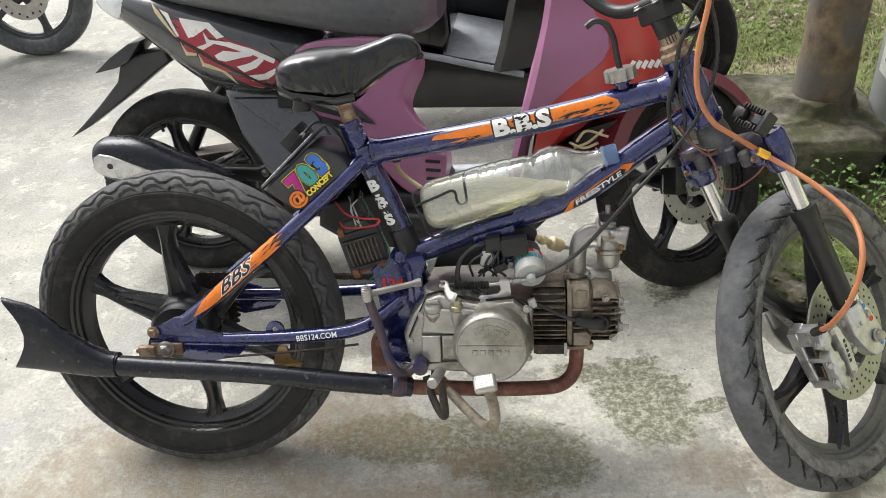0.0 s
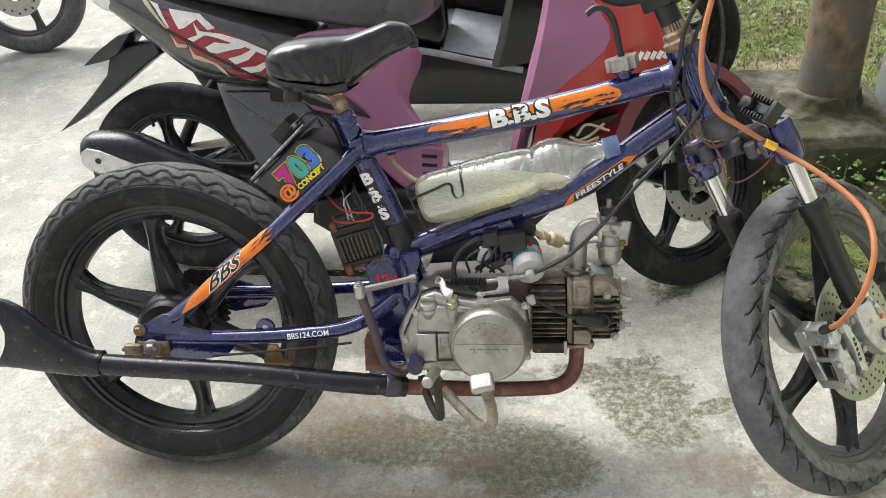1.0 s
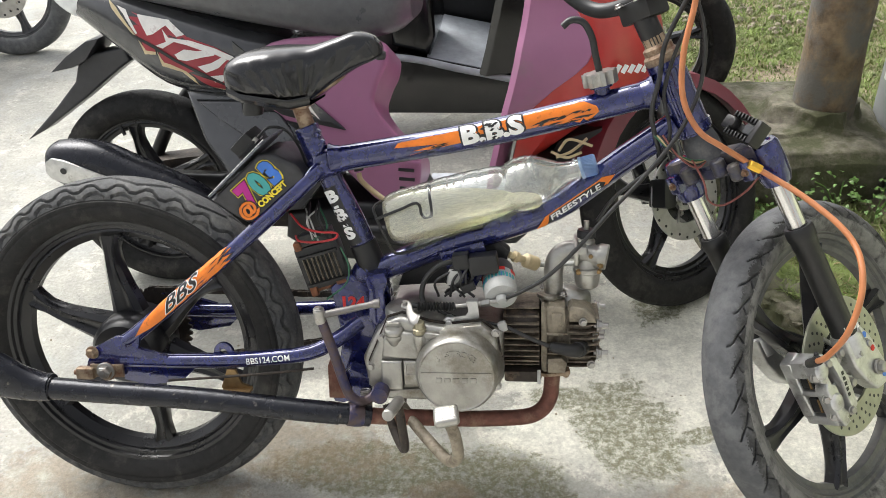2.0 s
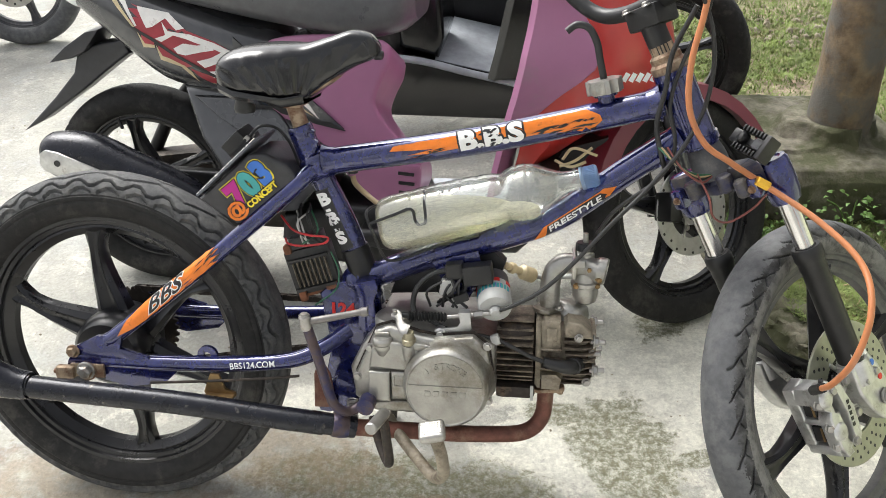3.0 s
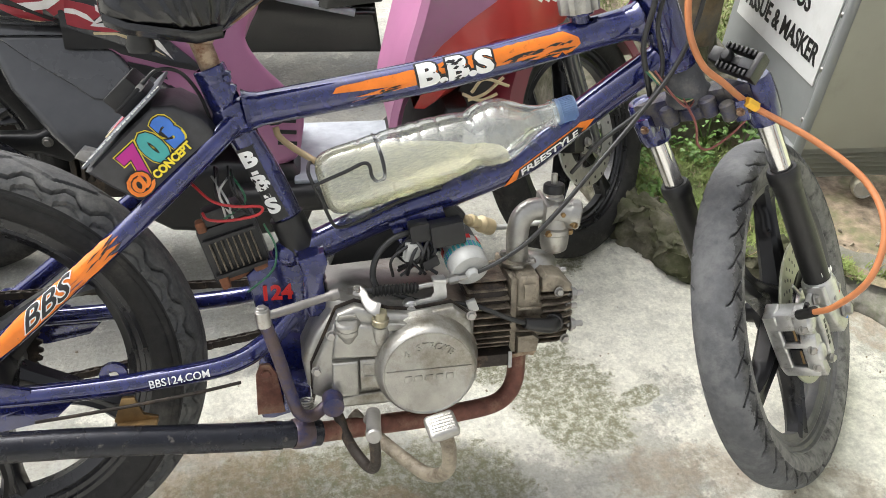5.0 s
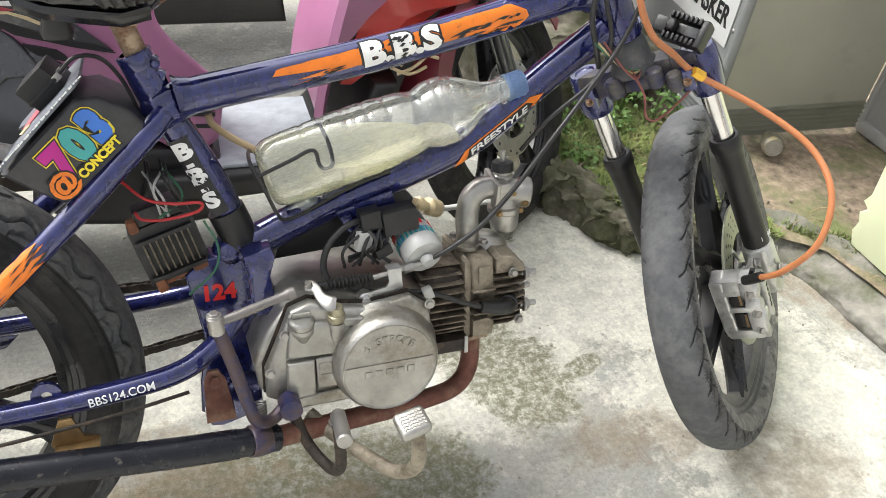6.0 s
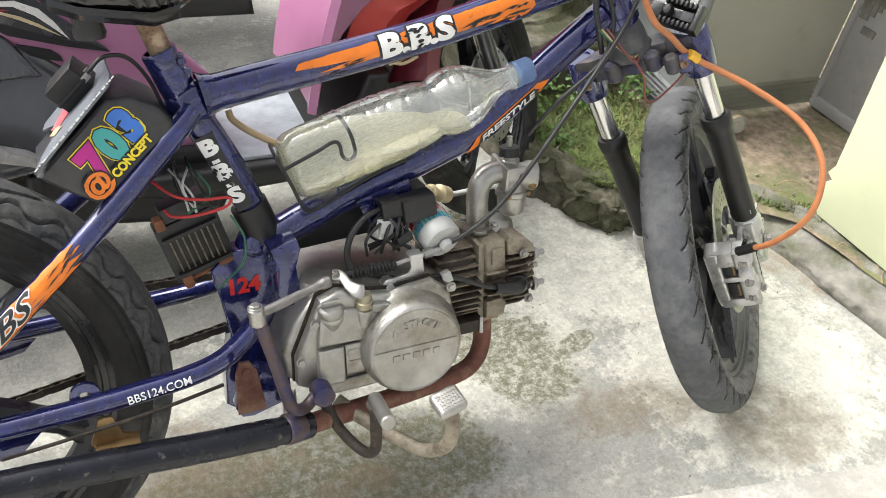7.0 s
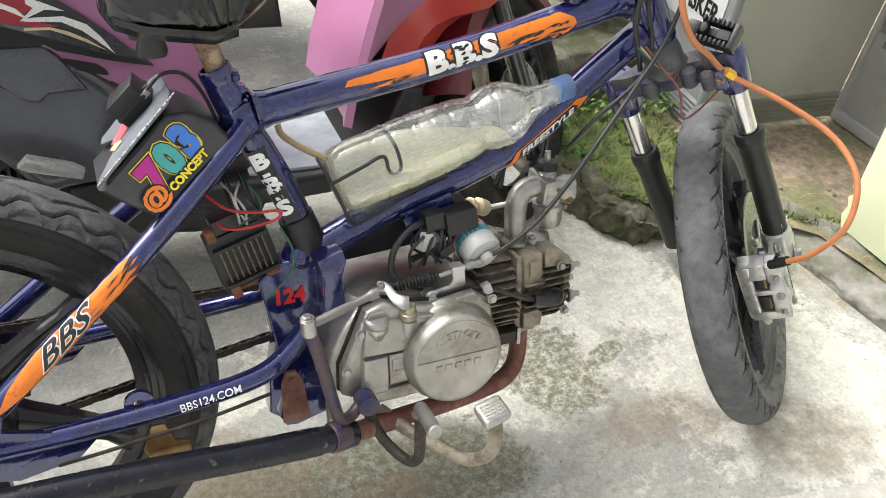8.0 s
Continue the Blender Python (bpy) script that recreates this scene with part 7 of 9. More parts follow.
# ---------- the bottle ----------
def build_bottle():
    a, b = V(0.450, 0.016, 0.501), V(0.768, -0.002, 0.594)
    at = BIKE @ along(a, b)
    bottle = thing("plastic_bottle", at, "clear ribbed plastic bottle half full of cloudy yellow fuel", "bottle")
    L = (b - a).length
    # silhouette: square-shouldered lower body, waist, bulb and neck, with thin moulded grooves
    base = [(0.0, 0.024), (0.003, 0.0335), (0.010, 0.0395), (0.022, 0.0425), (0.05, 0.0438), (0.10, 0.0445), (0.140, 0.0435), (0.165, 0.0415), (0.184, 0.0392), (0.194, 0.0364), (0.199, 0.0362), (0.206, 0.0392), (0.218, 0.0418), (0.234, 0.0415), (0.246, 0.0385), (0.258, 0.0325), (0.270, 0.0250), (0.282, 0.0185), (0.296, 0.0150), (0.314, 0.0145)]
    hs, rs = [p[0] for p in smooth_line([(h, r, 0) for h, r in base], 6)], [p[1] for p in smooth_line([(h, r, 0) for h, r in base], 6)]
    grooves = [0.060, 0.086, 0.112, 0.138, 0.162, 0.222, 0.240]
    seg, rows = 64, 180

    def radius(h, ang, inset=0.0):
        r = float(np.interp(h, hs, rs)) - inset
        for g in grooves:
            r -= 0.0011 * math.exp(-((h - g) / 0.0022) ** 2)
        q = 2.0 + 1.2 * max(0.0, min(1.0, (0.125 - h) / 0.09))
        c, s_ = abs(math.cos(ang)), abs(math.sin(ang))
        r *= 0.985 * (c ** q + s_ ** q) ** (-1 / q) if q > 2.01 else 1.0
        dent = noise.noise((math.cos(ang) * 1.3, math.sin(ang) * 1.3, h * 22)) + 0.5 * noise.noise((math.cos(ang) * 3, math.sin(ang) * 3, h * 60))
        return r * (1 + 0.014 * dent)

    def hull(bm, inset, top):
        rings = []
        for k in range(rows + 1):
            h = inset + (top - inset) * k / rows
            rings.append([(radius(h, 2 * math.pi * j / seg + 0.35, inset) * math.cos(2 * math.pi * j / seg), radius(h, 2 * math.pi * j / seg + 0.35, inset) * math.sin(2 * math.pi * j / seg), h) for j in range(seg)])
        return loft(bm, rings)

    bm = hull(bmesh.new(), 0.0, 0.314)
    bmesh.ops.solidify(bm, geom=bm.faces[:], thickness=0.0005)
    part("shell", bm, M_PET, bottle, "clear dented ribbed plastic", smooth=70)
    bm = hull(bmesh.new(), 0.0012, 0.275)
    inv = at.inverted()
    level = at @ V(0, 0, 0.10)
    up = inv.to_3x3() @ V(0, 0, 1)
    co = inv @ V(level.x, level.y, level.z + 0.004)
    res = bmesh.ops.bisect_plane(bm, geom=bm.verts[:] + bm.edges[:] + bm.faces[:], plane_co=co, plane_no=up, clear_outer=True)
    bmesh.ops.holes_fill(bm, edges=[e for e in res["geom_cut"] if isinstance(e, bmesh.types.BMEdge)])
    part("fuel", bm, M_FUEL, bottle, "cloudy pale yellow fuel", smooth=60)
    bm = bmesh.new()
    lathe(bm, [(0.0, L + 0.004), (0.014, L + 0.004), (0.0155, L + 0.002), (0.0155, L - 0.016), (0.017, L - 0.017), (0.017, L - 0.021), (0.014, L - 0.021)], Matrix(), 36)
    for k in range(36):
        a2 = 2 * math.pi * k / 36
        block(bm, 0.0012, 0.001, 0.016, pose(0.0156 * math.cos(a2), 0.0156 * math.sin(a2), L - 0.007), 0)
    part("cap", bm, M_CAPB, bottle, "translucent blue screw cap")
    bm = lathe(bmesh.new(), [(0.0145, L - 0.03), (0.018, L - 0.029), (0.018, L - 0.026), (0.0145, L - 0.025)], Matrix(), 36)
    part("neck_ring", bm, M_PET, bottle)


build_bottle()


# ---------- the parked pink and red scooter ----------
EYE0 = V(0.018, 0.050, 1.269)
SCOOT = Matrix.Translation(EYE0) @ Matrix.Scale(0.972, 4) @ Matrix.Translation(-EYE0) @ pose(-0.7963, 1.8443, -0.0103, -9, 0, -7.2)


def road_tread(a, s):
    t = a / (2 * math.pi) * 30
    s = abs(s)
    return 0.003 if 12 < s < 64 and (t + 0.012 * s) % 1.0 < 0.12 else 0.0


def oval(u, half, lo, hi, n=24, sq=0.7, cy=0.0):
    ring = []
    for k in range(n):
        a = 2 * math.pi * k / n
        c, s = math.cos(a), math.sin(a)
        ring.append((u, cy + half * (abs(c) ** sq) * (1 if c > 0 else -1), (lo + hi) / 2 + (hi - lo) / 2 * (abs(s) ** sq) * (1 if s > 0 else -1)))
    return ring


def skin(rows, n=24, sq=0.7, cy=0.0, steps=4):
    """A smooth body over (u, half width, low, high) rows."""
    rows = [tuple(q) for q in smooth_line(rows, steps)]
    return loft(bmesh.new(), [oval(*r, n, sq, cy) for r in rows])


LEAN = Matrix(((1, 0, 0, 0), (0, 1, 0.42, -0.42 * 0.40), (0, 0, 1, 0), (0, 0, 0, 1)))  # lets a side panel widen downwards


def build_scooter():
    sc = thing("scooter", SCOOT, "pink, red and black step-through scooter parked behind the bike", "scooter")
    # wheels
    m = SCOOT.inverted() @ pose(-0.686, 1.822, 0.228, -9, 0, -6)
    wheel = cast_wheel(sc, "rear_wheel", m, 0.180, 0.05, 0.045, 0.05, 5, 100, "black cast rear wheel")
    part("tyre", tyre(bmesh.new(), 0.2015, 0.040, 0.0325, road_tread, 300), M_TYRE, wheel, "dark road tyre", m)
    bm = lathe(bmesh.new(), [(0.0, 0.052), (0.03, 0.052), (0.05, 0.045), (0.058, 0.03), (0.058, 0.0)], m @ pose(0, 0, 0, 90), 32)
    part("brake_drum", bm, M_GREYP, wheel, "grey brake drum")
    bm = tube(bmesh.new(), [(-0.06, -0.012, 0.158), (-0.05, -0.02, 0.138)], 0.004, 8)
    part("valve", bm, M_BLACK, wheel, "", m)
    fw = SCOOT.inverted() @ pose(0.470, 1.708, 0.217, -25, 0, 36)
    front = cast_wheel(sc, "front_wheel", fw, 0.184, 0.042, 0.03, 0.045, 5, 80, "black cast front wheel turned aside")
    part("tyre", tyre(bmesh.new(), 0.2085, 0.034, 0.0315, road_tread, 300), M_TYRE, front, "dusty dark road tyre", fw)
    bm = lathe(bmesh.new(), [(0.058, 0.0), (0.094, 0.0), (0.095, 0.001), (0.095, 0.003), (0.094, 0.004), (0.058, 0.004)], fw @ pose(0, -0.036, 0, 90), 56, True)
    disc = part("brake_disc", bm, M_BRIGHT, front, "drilled steel brake disc")
    for k in range(24):
        a = 2 * math.pi * k / 24
        r = 0.083 + 0.006 * (k % 2)
        bm = lathe(bmesh.new(), [(0, 0), (0.0032, 0)], fw @ pose(r * math.cos(a), -0.0402, r * math.sin(a), 90), 8)
        part("drilled_hole", bm, M_BLACKV, disc)
    bm = bmesh.new()
    for k in range(5):
        a = 2 * math.pi * k / 5
        tube(bm, [(0.024 * math.cos(a), -0.037, 0.024 * math.sin(a)), (0.062 * math.cos(a + 0.3), -0.038, 0.062 * math.sin(a + 0.3))], 0.0065, 10, 1, True, 0.4)
    lathe(bm, [(0.0, 0.008), (0.03, 0.008), (0.032, 0.0), (0.0, 0.0)], pose(0, -0.034, 0, 90), 26)
    part("disc_carrier", bm, M_BRIGHT, disc, "", fw)
    for k in range(5):
        a = 2 * math.pi * k / 5 + 0.2
        part("disc_bolt", bolt(bmesh.new(), (0.04 * math.cos(a), -0.042, 0.04 * math.sin(a)), (0, -1, 0), 0.005, 0.006), M_STEEL, disc, "", fw)
    for y in (-0.062, 0.062):
        bm = tube(bmesh.new(), [(-0.012, y, -0.01), (-0.02, y, 0.10), (-0.035, y, 0.30)], 0.0165, 18)
        leg = part("fork_leg", bm, M_TAIL, sc, "dark painted fork leg", fw)
    bm = bmesh.new()
    block(bm, 0.034, 0.05, 0.06, pose(-0.070, -0.052, 0.030, 0, 20), 0.008)
    block(bm, 0.05, 0.014, 0.03, pose(-0.04, -0.064, 0.018), 0.004)
    cal = part("brake_caliper", bm, M_BLACK, sc, "black brake caliper", fw)
    part("caliper_bolt", bolt(bmesh.new(), (-0.055, -0.078, 0.014), (0, -1, 0), 0.007, 0.008), M_STEEL, cal, "", fw)
    bm = bmesh.new()
    ring = []
    for k in range(13):
        a = radians(20 + 130 * k / 12)
        r = 0.256
        ring.append([((r + dz) * math.cos(a), y, (r + dz) * math.sin(a)) for y, dz in ((-0.052, -0.03), (-0.046, 0.0), (-0.02, 0.010), (0.02, 0.010), (0.046, 0.0), (0.052, -0.03))])
    loft(bm, ring, close=False)
    bmesh.ops.solidify(bm, geom=bm.faces[:], thickness=0.003)
    part("front_mudguard", bm, M_MAROON, sc, "dark red front mudguard", fw)
    # tail body, seat and rear mudguard
    tail = skin([(-0.055, 0.020, 0.668, 0.690), (0.0, 0.055, 0.630, 0.700), (0.1, 0.092, 0.558, 0.690), (0.2, 0.108, 0.482, 0.668), (0.3, 0.118, 0.466, 0.640), (0.4, 0.116, 0.468, 0.610), (0.44, 0.095, 0.490, 0.60), (0.47, 0.06, 0.52, 0.58)], 28, 0.62)
    body = part("tail_body", tail, M_TAIL, sc, "charcoal tail with crimson and white graphics")
    for pts, mt, lift in (([(0.111, 0.662), (0.17, 0.644), (0.239, 0.63), (0.278, 0.6), (0.337, 0.58), (0.392, 0.551), (0.382, 0.482), (0.309, 0.522), (0.243, 0.554), (0.198, 0.582), (0.162, 0.602)], M_GFXR, 0.0010),
                          ([(0.17, 0.644), (0.239, 0.632), (0.274, 0.604), (0.256, 0.6), (0.233, 0.622), (0.195, 0.631), (0.203, 0.605), (0.189, 0.602)], M_GFXW, 0.0022),
                          ([(0.225, 0.616), (0.238, 0.598), (0.286, 0.593), (0.336, 0.578), (0.386, 0.556), (0.381, 0.546), (0.339, 0.564), (0.276, 0.584), (0.249, 0.59), (0.22, 0.576), (0.205, 0.582), (0.231, 0.59)], M_GFXW, 0.0024),
                          ([(0.245, 0.564), (0.269, 0.575), (0.299, 0.572), (0.332, 0.576), (0.334, 0.563), (0.307, 0.559), (0.27, 0.551), (0.252, 0.554)], M_GFXW, 0.0022),
                          ([(0.294, 0.540), (0.326, 0.548), (0.351, 0.56), (0.36, 0.554), (0.339, 0.537), (0.31, 0.527)], M_GFXW, 0.0022),
                          ([(0.318, 0.520), (0.354, 0.523), (0.383, 0.536), (0.384, 0.526), (0.362, 0.511), (0.325, 0.506)], M_GFXW, 0.0022),
                          ([(0.105, 0.674), (0.124, 0.657), (0.162, 0.602), (0.155, 0.604), (0.114, 0.655)], M_CREAM, 0.0020),
                          ([(0.125, 0.661), (0.145, 0.653), (0.167, 0.606), (0.162, 0.604), (0.139, 0.645)], M_GFXW, 0.0020),
                          ([(0.173, 0.593), (0.202, 0.58), (0.202, 0.567), (0.175, 0.565)], M_GFXR, 0.0012),
                          ([(0.209, 0.569), (0.242, 0.549), (0.283, 0.529), (0.265, 0.525), (0.231, 0.541), (0.211, 0.543)], M_GFXR, 0.0012),
                          ([(0.274, 0.525), (0.308, 0.514), (0.359, 0.495), (0.381, 0.475), (0.314, 0.494), (0.293, 0.507)], M_GFXR, 0.0012),
                          ([(0.165, 0.596), (0.175, 0.563), (0.202, 0.563), (0.203, 0.569), (0.18, 0.571)], M_CREAM, 0.0020),
                          ([(0.205, 0.571), (0.211, 0.539), (0.256, 0.527), (0.287, 0.496), (0.279, 0.516), (0.265, 0.529), (0.232, 0.543), (0.217, 0.547)], M_CREAM, 0.0020),
                          ([(0.313, 0.495), (0.38, 0.476), (0.380, 0.469), (0.362, 0.484)], M_CREAM, 0.0020),
                          ([(0.150, 0.607), (0.20, 0.584), (0.244, 0.556), (0.31, 0.524), (0.392, 0.479), (0.390, 0.474), (0.308, 0.517), (0.241, 0.550), (0.197, 0.577), (0.148, 0.602)], M_BLACKV, 0.0026)):
        for s in (-1,):
            bm = bmesh.new()
            f = bm.faces.new([bm.verts.new(V(u, 0, w)) for u, w in pts])
            bmesh.ops.triangulate(bm, faces=[f])
            bmesh.ops.subdivide_edges(bm, edges=bm.edges[:], cuts=3, use_grid_fill=True)
            for v in bm.verts:
                u, w = v.co.x, v.co.z
                rows = [(0.0, 0.055, 0.630, 0.700), (0.1, 0.092, 0.558, 0.690), (0.2, 0.108, 0.482, 0.668), (0.3, 0.118, 0.466, 0.640), (0.4, 0.120, 0.468, 0.612), (0.5, 0.116, 0.465, 0.600)]
                half, lo, hi = [float(np.interp(u, [r[0] for r in rows], [r[j] for r in rows])) for j in (1, 2, 3)]
                q = max(-0.97, min(0.97, (w - (lo + hi) / 2) / ((hi - lo) / 2)))
                sn = abs(q) ** (1 / 0.62)
                v.co.y = s * (half * (1 - sn * sn) ** 0.31 + lift)
            part("graphic", bm, mt, body, "", smooth=80)
    bm = skin([(-0.062, 0.016, 0.672, 0.688), (-0.045, 0.04, 0.650, 0.698), (0.0, 0.062, 0.625, 0.702), (0.03, 0.066, 0.640, 0.700)], 20, 0.7)
    part("tail_lamp", bm, M_LENS, sc, "clear tail lamp lens")
    seat = skin([(0.06, 0.05, 0.690, 0.715), (0.12, 0.085, 0.672, 0.735), (0.25, 0.115, 0.648, 0.742), (0.38, 0.128, 0.622, 0.735), (0.5, 0.130, 0.600, 0.722), (0.62, 0.118, 0.580, 0.712), (0.70, 0.10, 0.590, 0.705), (0.738, 0.07, 0.615, 0.685)], 28, 0.62)
    part("seat", seat, M_SEAT, sc, "black vinyl scooter seat")
    bm = bmesh.new()
    prism(bm, [(0.085, 0.560), (0.0, 0.545), (-0.034, 0.520), (-0.049, 0.483), (-0.110, 0.425), (-0.165, 0.378), (-0.209, 0.342), (-0.155, 0.368), (-0.097, 0.405), (-0.060, 0.428), (-0.038, 0.442), (0.010, 0.475), (0.065, 0.512), (0.095, 0.530)], -0.030, 0.030, bevel=0.006, seg=3)
    prism(bm, [(0.045, 0.585), (0.010, 0.578), (-0.045, 0.545), (-0.093, 0.508), (-0.034, 0.520), (0.0, 0.535)], -0.050, 0.050, bevel=0.005)
    part("plate_holder", bm, M_TAILD, sc, "dark grey rear mudguard with plate flap")
    # engine, side covers, exhaust
    bm = bmesh.new()
    prism(bm, [(-0.05, 0.18), (-0.02, 0.255), (0.15, 0.28), (0.42, 0.30), (0.52, 0.24), (0.50, 0.14), (0.30, 0.12), (0.0, 0.15)], 0.05, 0.13, bevel=0.02)
    motor = part("engine", bm, M_IRON, sc, "dirty dark scooter engine")
    part("crankcase", block(bmesh.new(), 0.20, 0.14, 0.16, pose(0.42, 0.02, 0.22), 0.02), M_IRON, motor)
    fin = part("fin", block(bmesh.new(), 0.006, 0.15, 0.12, pose(0.34, 0.0, 0.25), 0.001), M_IRON, motor)
    repeat(fin, [pose(0.014 * k, 0, 0) for k in range(1, 6)])
    bm = prism(bmesh.new(), [(0.235, 0.480), (0.40, 0.474), (0.46, 0.440), (0.548, 0.365), (0.545, 0.300), (0.500, 0.246), (0.410, 0.236), (0.335, 0.309), (0.278, 0.378), (0.250, 0.440)], -0.116, 0.10, bevel=0.020, seg=4)
    bm.transform(LEAN)
    part("side_cover", bm, M_TAIL, sc, "charcoal side cover under the seat")
    bm = prism(bmesh.new(), [(0.265, 0.462), (0.40, 0.462), (0.445, 0.446), (0.459, 0.429), (0.495, 0.379), (0.440, 0.377), (0.426, 0.367), (0.410, 0.368), (0.376, 0.391), (0.31, 0.43)], -0.124, -0.110, bevel=0.006, seg=3)
    bm.transform(LEAN)
    part("cover_rib", bm, M_TAIL, sc, "raised upper half of the side cover")
    bm = prism(bmesh.new(), [(0.02, 0.262), (0.02, 0.290), (0.11, 0.302), (0.30, 0.298), (0.335, 0.312), (0.375, 0.306), (0.382, 0.262), (0.345, 0.246), (0.30, 0.262), (0.11, 0.270)], -0.112, -0.085, bevel=0.008, seg=3)
    arm = part("swing_arm", bm, M_BLACK, sc, "black swing arm")
    each_bolt("arm_bolt", ((0.318, -0.112, 0.286), (0.358, -0.112, 0.286)), (0, -1, 0), 0.007, 0.008, M_STEEL, arm)
    bm = tube(bmesh.new(), [(0.02, 0.095, 0.23), (0.10, 0.10, 0.36), (0.20, 0.095, 0.47)], 0.016, 14)
    part("shock_absorber", bm, M_BLACK, sc, "dark rear shock absorber")
    bm = skin([(-0.062, 0.022, 0.325, 0.366), (-0.050, 0.036, 0.308, 0.384), (-0.02, 0.044, 0.292, 0.394), (0.06, 0.046, 0.280, 0.390), (0.14, 0.044, 0.264, 0.356), (0.26, 0.032, 0.240, 0.304), (0.33, 0.018, 0.215, 0.250)], 22, 0.85, -0.165)
    muffler = part("muffler", bm, M_PIPE, sc, "matt black muffler")
    bm = prism(bmesh.new(), [(-0.046, 0.338), (-0.040, 0.362), (-0.026, 0.370), (0.0, 0.366), (0.05, 0.346), (0.14, 0.312), (0.20, 0.292), (0.10, 0.302), (-0.01, 0.314), (-0.038, 0.324)], -0.2150, -0.2100, bevel=0.0015)
    shield = part("heat_shield", bm, M_SILVER, muffler, "silver heat shield")
    bm = lathe(bmesh.new(), [(0, 0), (0.007, 0), (0.007, 0.001), (0, 0.001)], pose(-0.004, -0.2152, 0.342, 90), 14)
    part("shield_hole", bm, M_BLACKV, shield)
    bm = bmesh.new()
    prism(bm, [(0.385, 0.300), (0.40, 0.315), (0.46, 0.296), (0.475, 0.285), (0.47, 0.272), (0.40, 0.292)], -0.215, -0.195, bevel=0.004)
    part("passenger_peg", bm, M_SILVER, sc, "silver folding passenger foot peg")
    # pink centre body, floor, leg shield, red front
    edge = [(q[0], q[1]) for q in smooth_line([(0.40, 0.470, 0), (0.43, 0.575, 0), (0.55, 0.600, 0), (0.680, 0.590, 0), (0.692, 0.550, 0), (0.670, 0.503, 0), (0.658, 0.462, 0), (0.680, 0.420, 0), (0.712, 0.385, 0), (0.742, 0.352, 0), (0.748, 0.330, 0), (0.744, 0.290, 0), (0.728, 0.242, 0), (0.66, 0.236, 0), (0.575, 0.322, 0), (0.53, 0.355, 0), (0.45, 0.435, 0)], 4)]
    bm = bmesh.new()
    prism(bm, edge, -0.110, 0.110, bevel=0.012, seg=4)
    bm.transform(Matrix(((1, -0.10, 0, -0.011), (0, 1, 0, 0), (0, -0.40, 1, -0.044), (0, 0, 0, 1))))
    pink = part("centre_panel", bm, M_PINK, sc, "faded pink plastic centre panel", smooth=50)
    for k in range(3):
        bm = block(bmesh.new(), 0.034, 0.004, 0.007, pose(0.716, -0.1105, 0.274 + 0.021 * k, 0, 4), 0.001)
        part("vent_slot", bm, M_BLACKV, pink, "dark vent slot")
    part("panel_ledge", block(bmesh.new(), 0.05, 0.03, 0.010, pose(0.722, -0.100, 0.334, 0, 6), 0.004), M_PINK, pink)
    for pts, mt, y in (([(0.375, 0.448), (0.375, 0.590), (0.420, 0.550), (0.473, 0.512), (0.507, 0.486), (0.541, 0.455), (0.577, 0.422), (0.592, 0.408), (0.536, 0.419), (0.497, 0.430), (0.460, 0.440), (0.447, 0.449)], M_TAIL, -0.1165),
                       ([(0.375, 0.446), (0.375, 0.484), (0.415, 0.470), (0.455, 0.456), (0.497, 0.440), (0.545, 0.424), (0.566, 0.421), (0.585, 0.411), (0.594, 0.405), (0.536, 0.417), (0.497, 0.428), (0.460, 0.438), (0.447, 0.447)], M_BLACKV, -0.1172),
                       ([(0.385, 0.526), (0.420, 0.518), (0.449, 0.507), (0.425, 0.492), (0.440, 0.482), (0.470, 0.474), (0.440, 0.474), (0.405, 0.480), (0.385, 0.486)], M_GFXR, -0.1172),
                       ([(0.385, 0.512), (0.400, 0.511), (0.418, 0.502), (0.430, 0.487), (0.420, 0.492), (0.402, 0.502), (0.385, 0.505)], M_GFXW, -0.1178),
                       ([(0.432, 0.517), (0.452, 0.510), (0.480, 0.496), (0.455, 0.499), (0.428, 0.487), (0.440, 0.488), (0.478, 0.488), (0.507, 0.475), (0.524, 0.456), (0.541, 0.428), (0.518, 0.450), (0.500, 0.466), (0.474, 0.480), (0.438, 0.482), (0.420, 0.484), (0.440, 0.502), (0.432, 0.508)], M_GFXW, -0.1178),
                       ([(0.423, 0.474), (0.458, 0.473), (0.482, 0.465), (0.504, 0.453), (0.530, 0.434), (0.502, 0.449), (0.480, 0.460), (0.458, 0.469), (0.423, 0.470)], M_CREAM, -0.1178)):
        part("graphic", prism(bmesh.new(), pts, y, y + 0.0045), mt, pink, "", smooth=20)
    for slot in ([(0.467, 0.423), (0.490, 0.418), (0.512, 0.412), (0.524, 0.402), (0.527, 0.393), (0.508, 0.397), (0.488, 0.400), (0.477, 0.412)], [(0.493, 0.389), (0.531, 0.382), (0.542, 0.374), (0.503, 0.374)]):
        part("side_vent", prism(bmesh.new(), slot, -0.1128, -0.108), M_BLACKV, pink, "dark side vent")
    bm = prism(bmesh.new(), [(0.60, 0.165), (0.62, 0.202), (0.75, 0.205), (0.90, 0.208), (0.955, 0.262), (0.99, 0.35), (1.03, 0.35), (1.02, 0.24), (0.95, 0.168), (0.70, 0.152)], -0.155, 0.155, bevel=0.018, seg=3)
    floor = part("floorboard", bm, M_BLACK, sc, "black plastic floorboard")
    bm = prism(bmesh.new(), [(0.44, 0.21), (0.60, 0.24), (0.725, 0.232), (0.765, 0.160), (0.74, 0.100), (0.66, 0.090), (0.50, 0.105), (0.43, 0.150)], -0.118, 0.105, bevel=0.020, seg=3)
    part("under_cover", bm, M_BLACK, sc, "black plastic under cover")
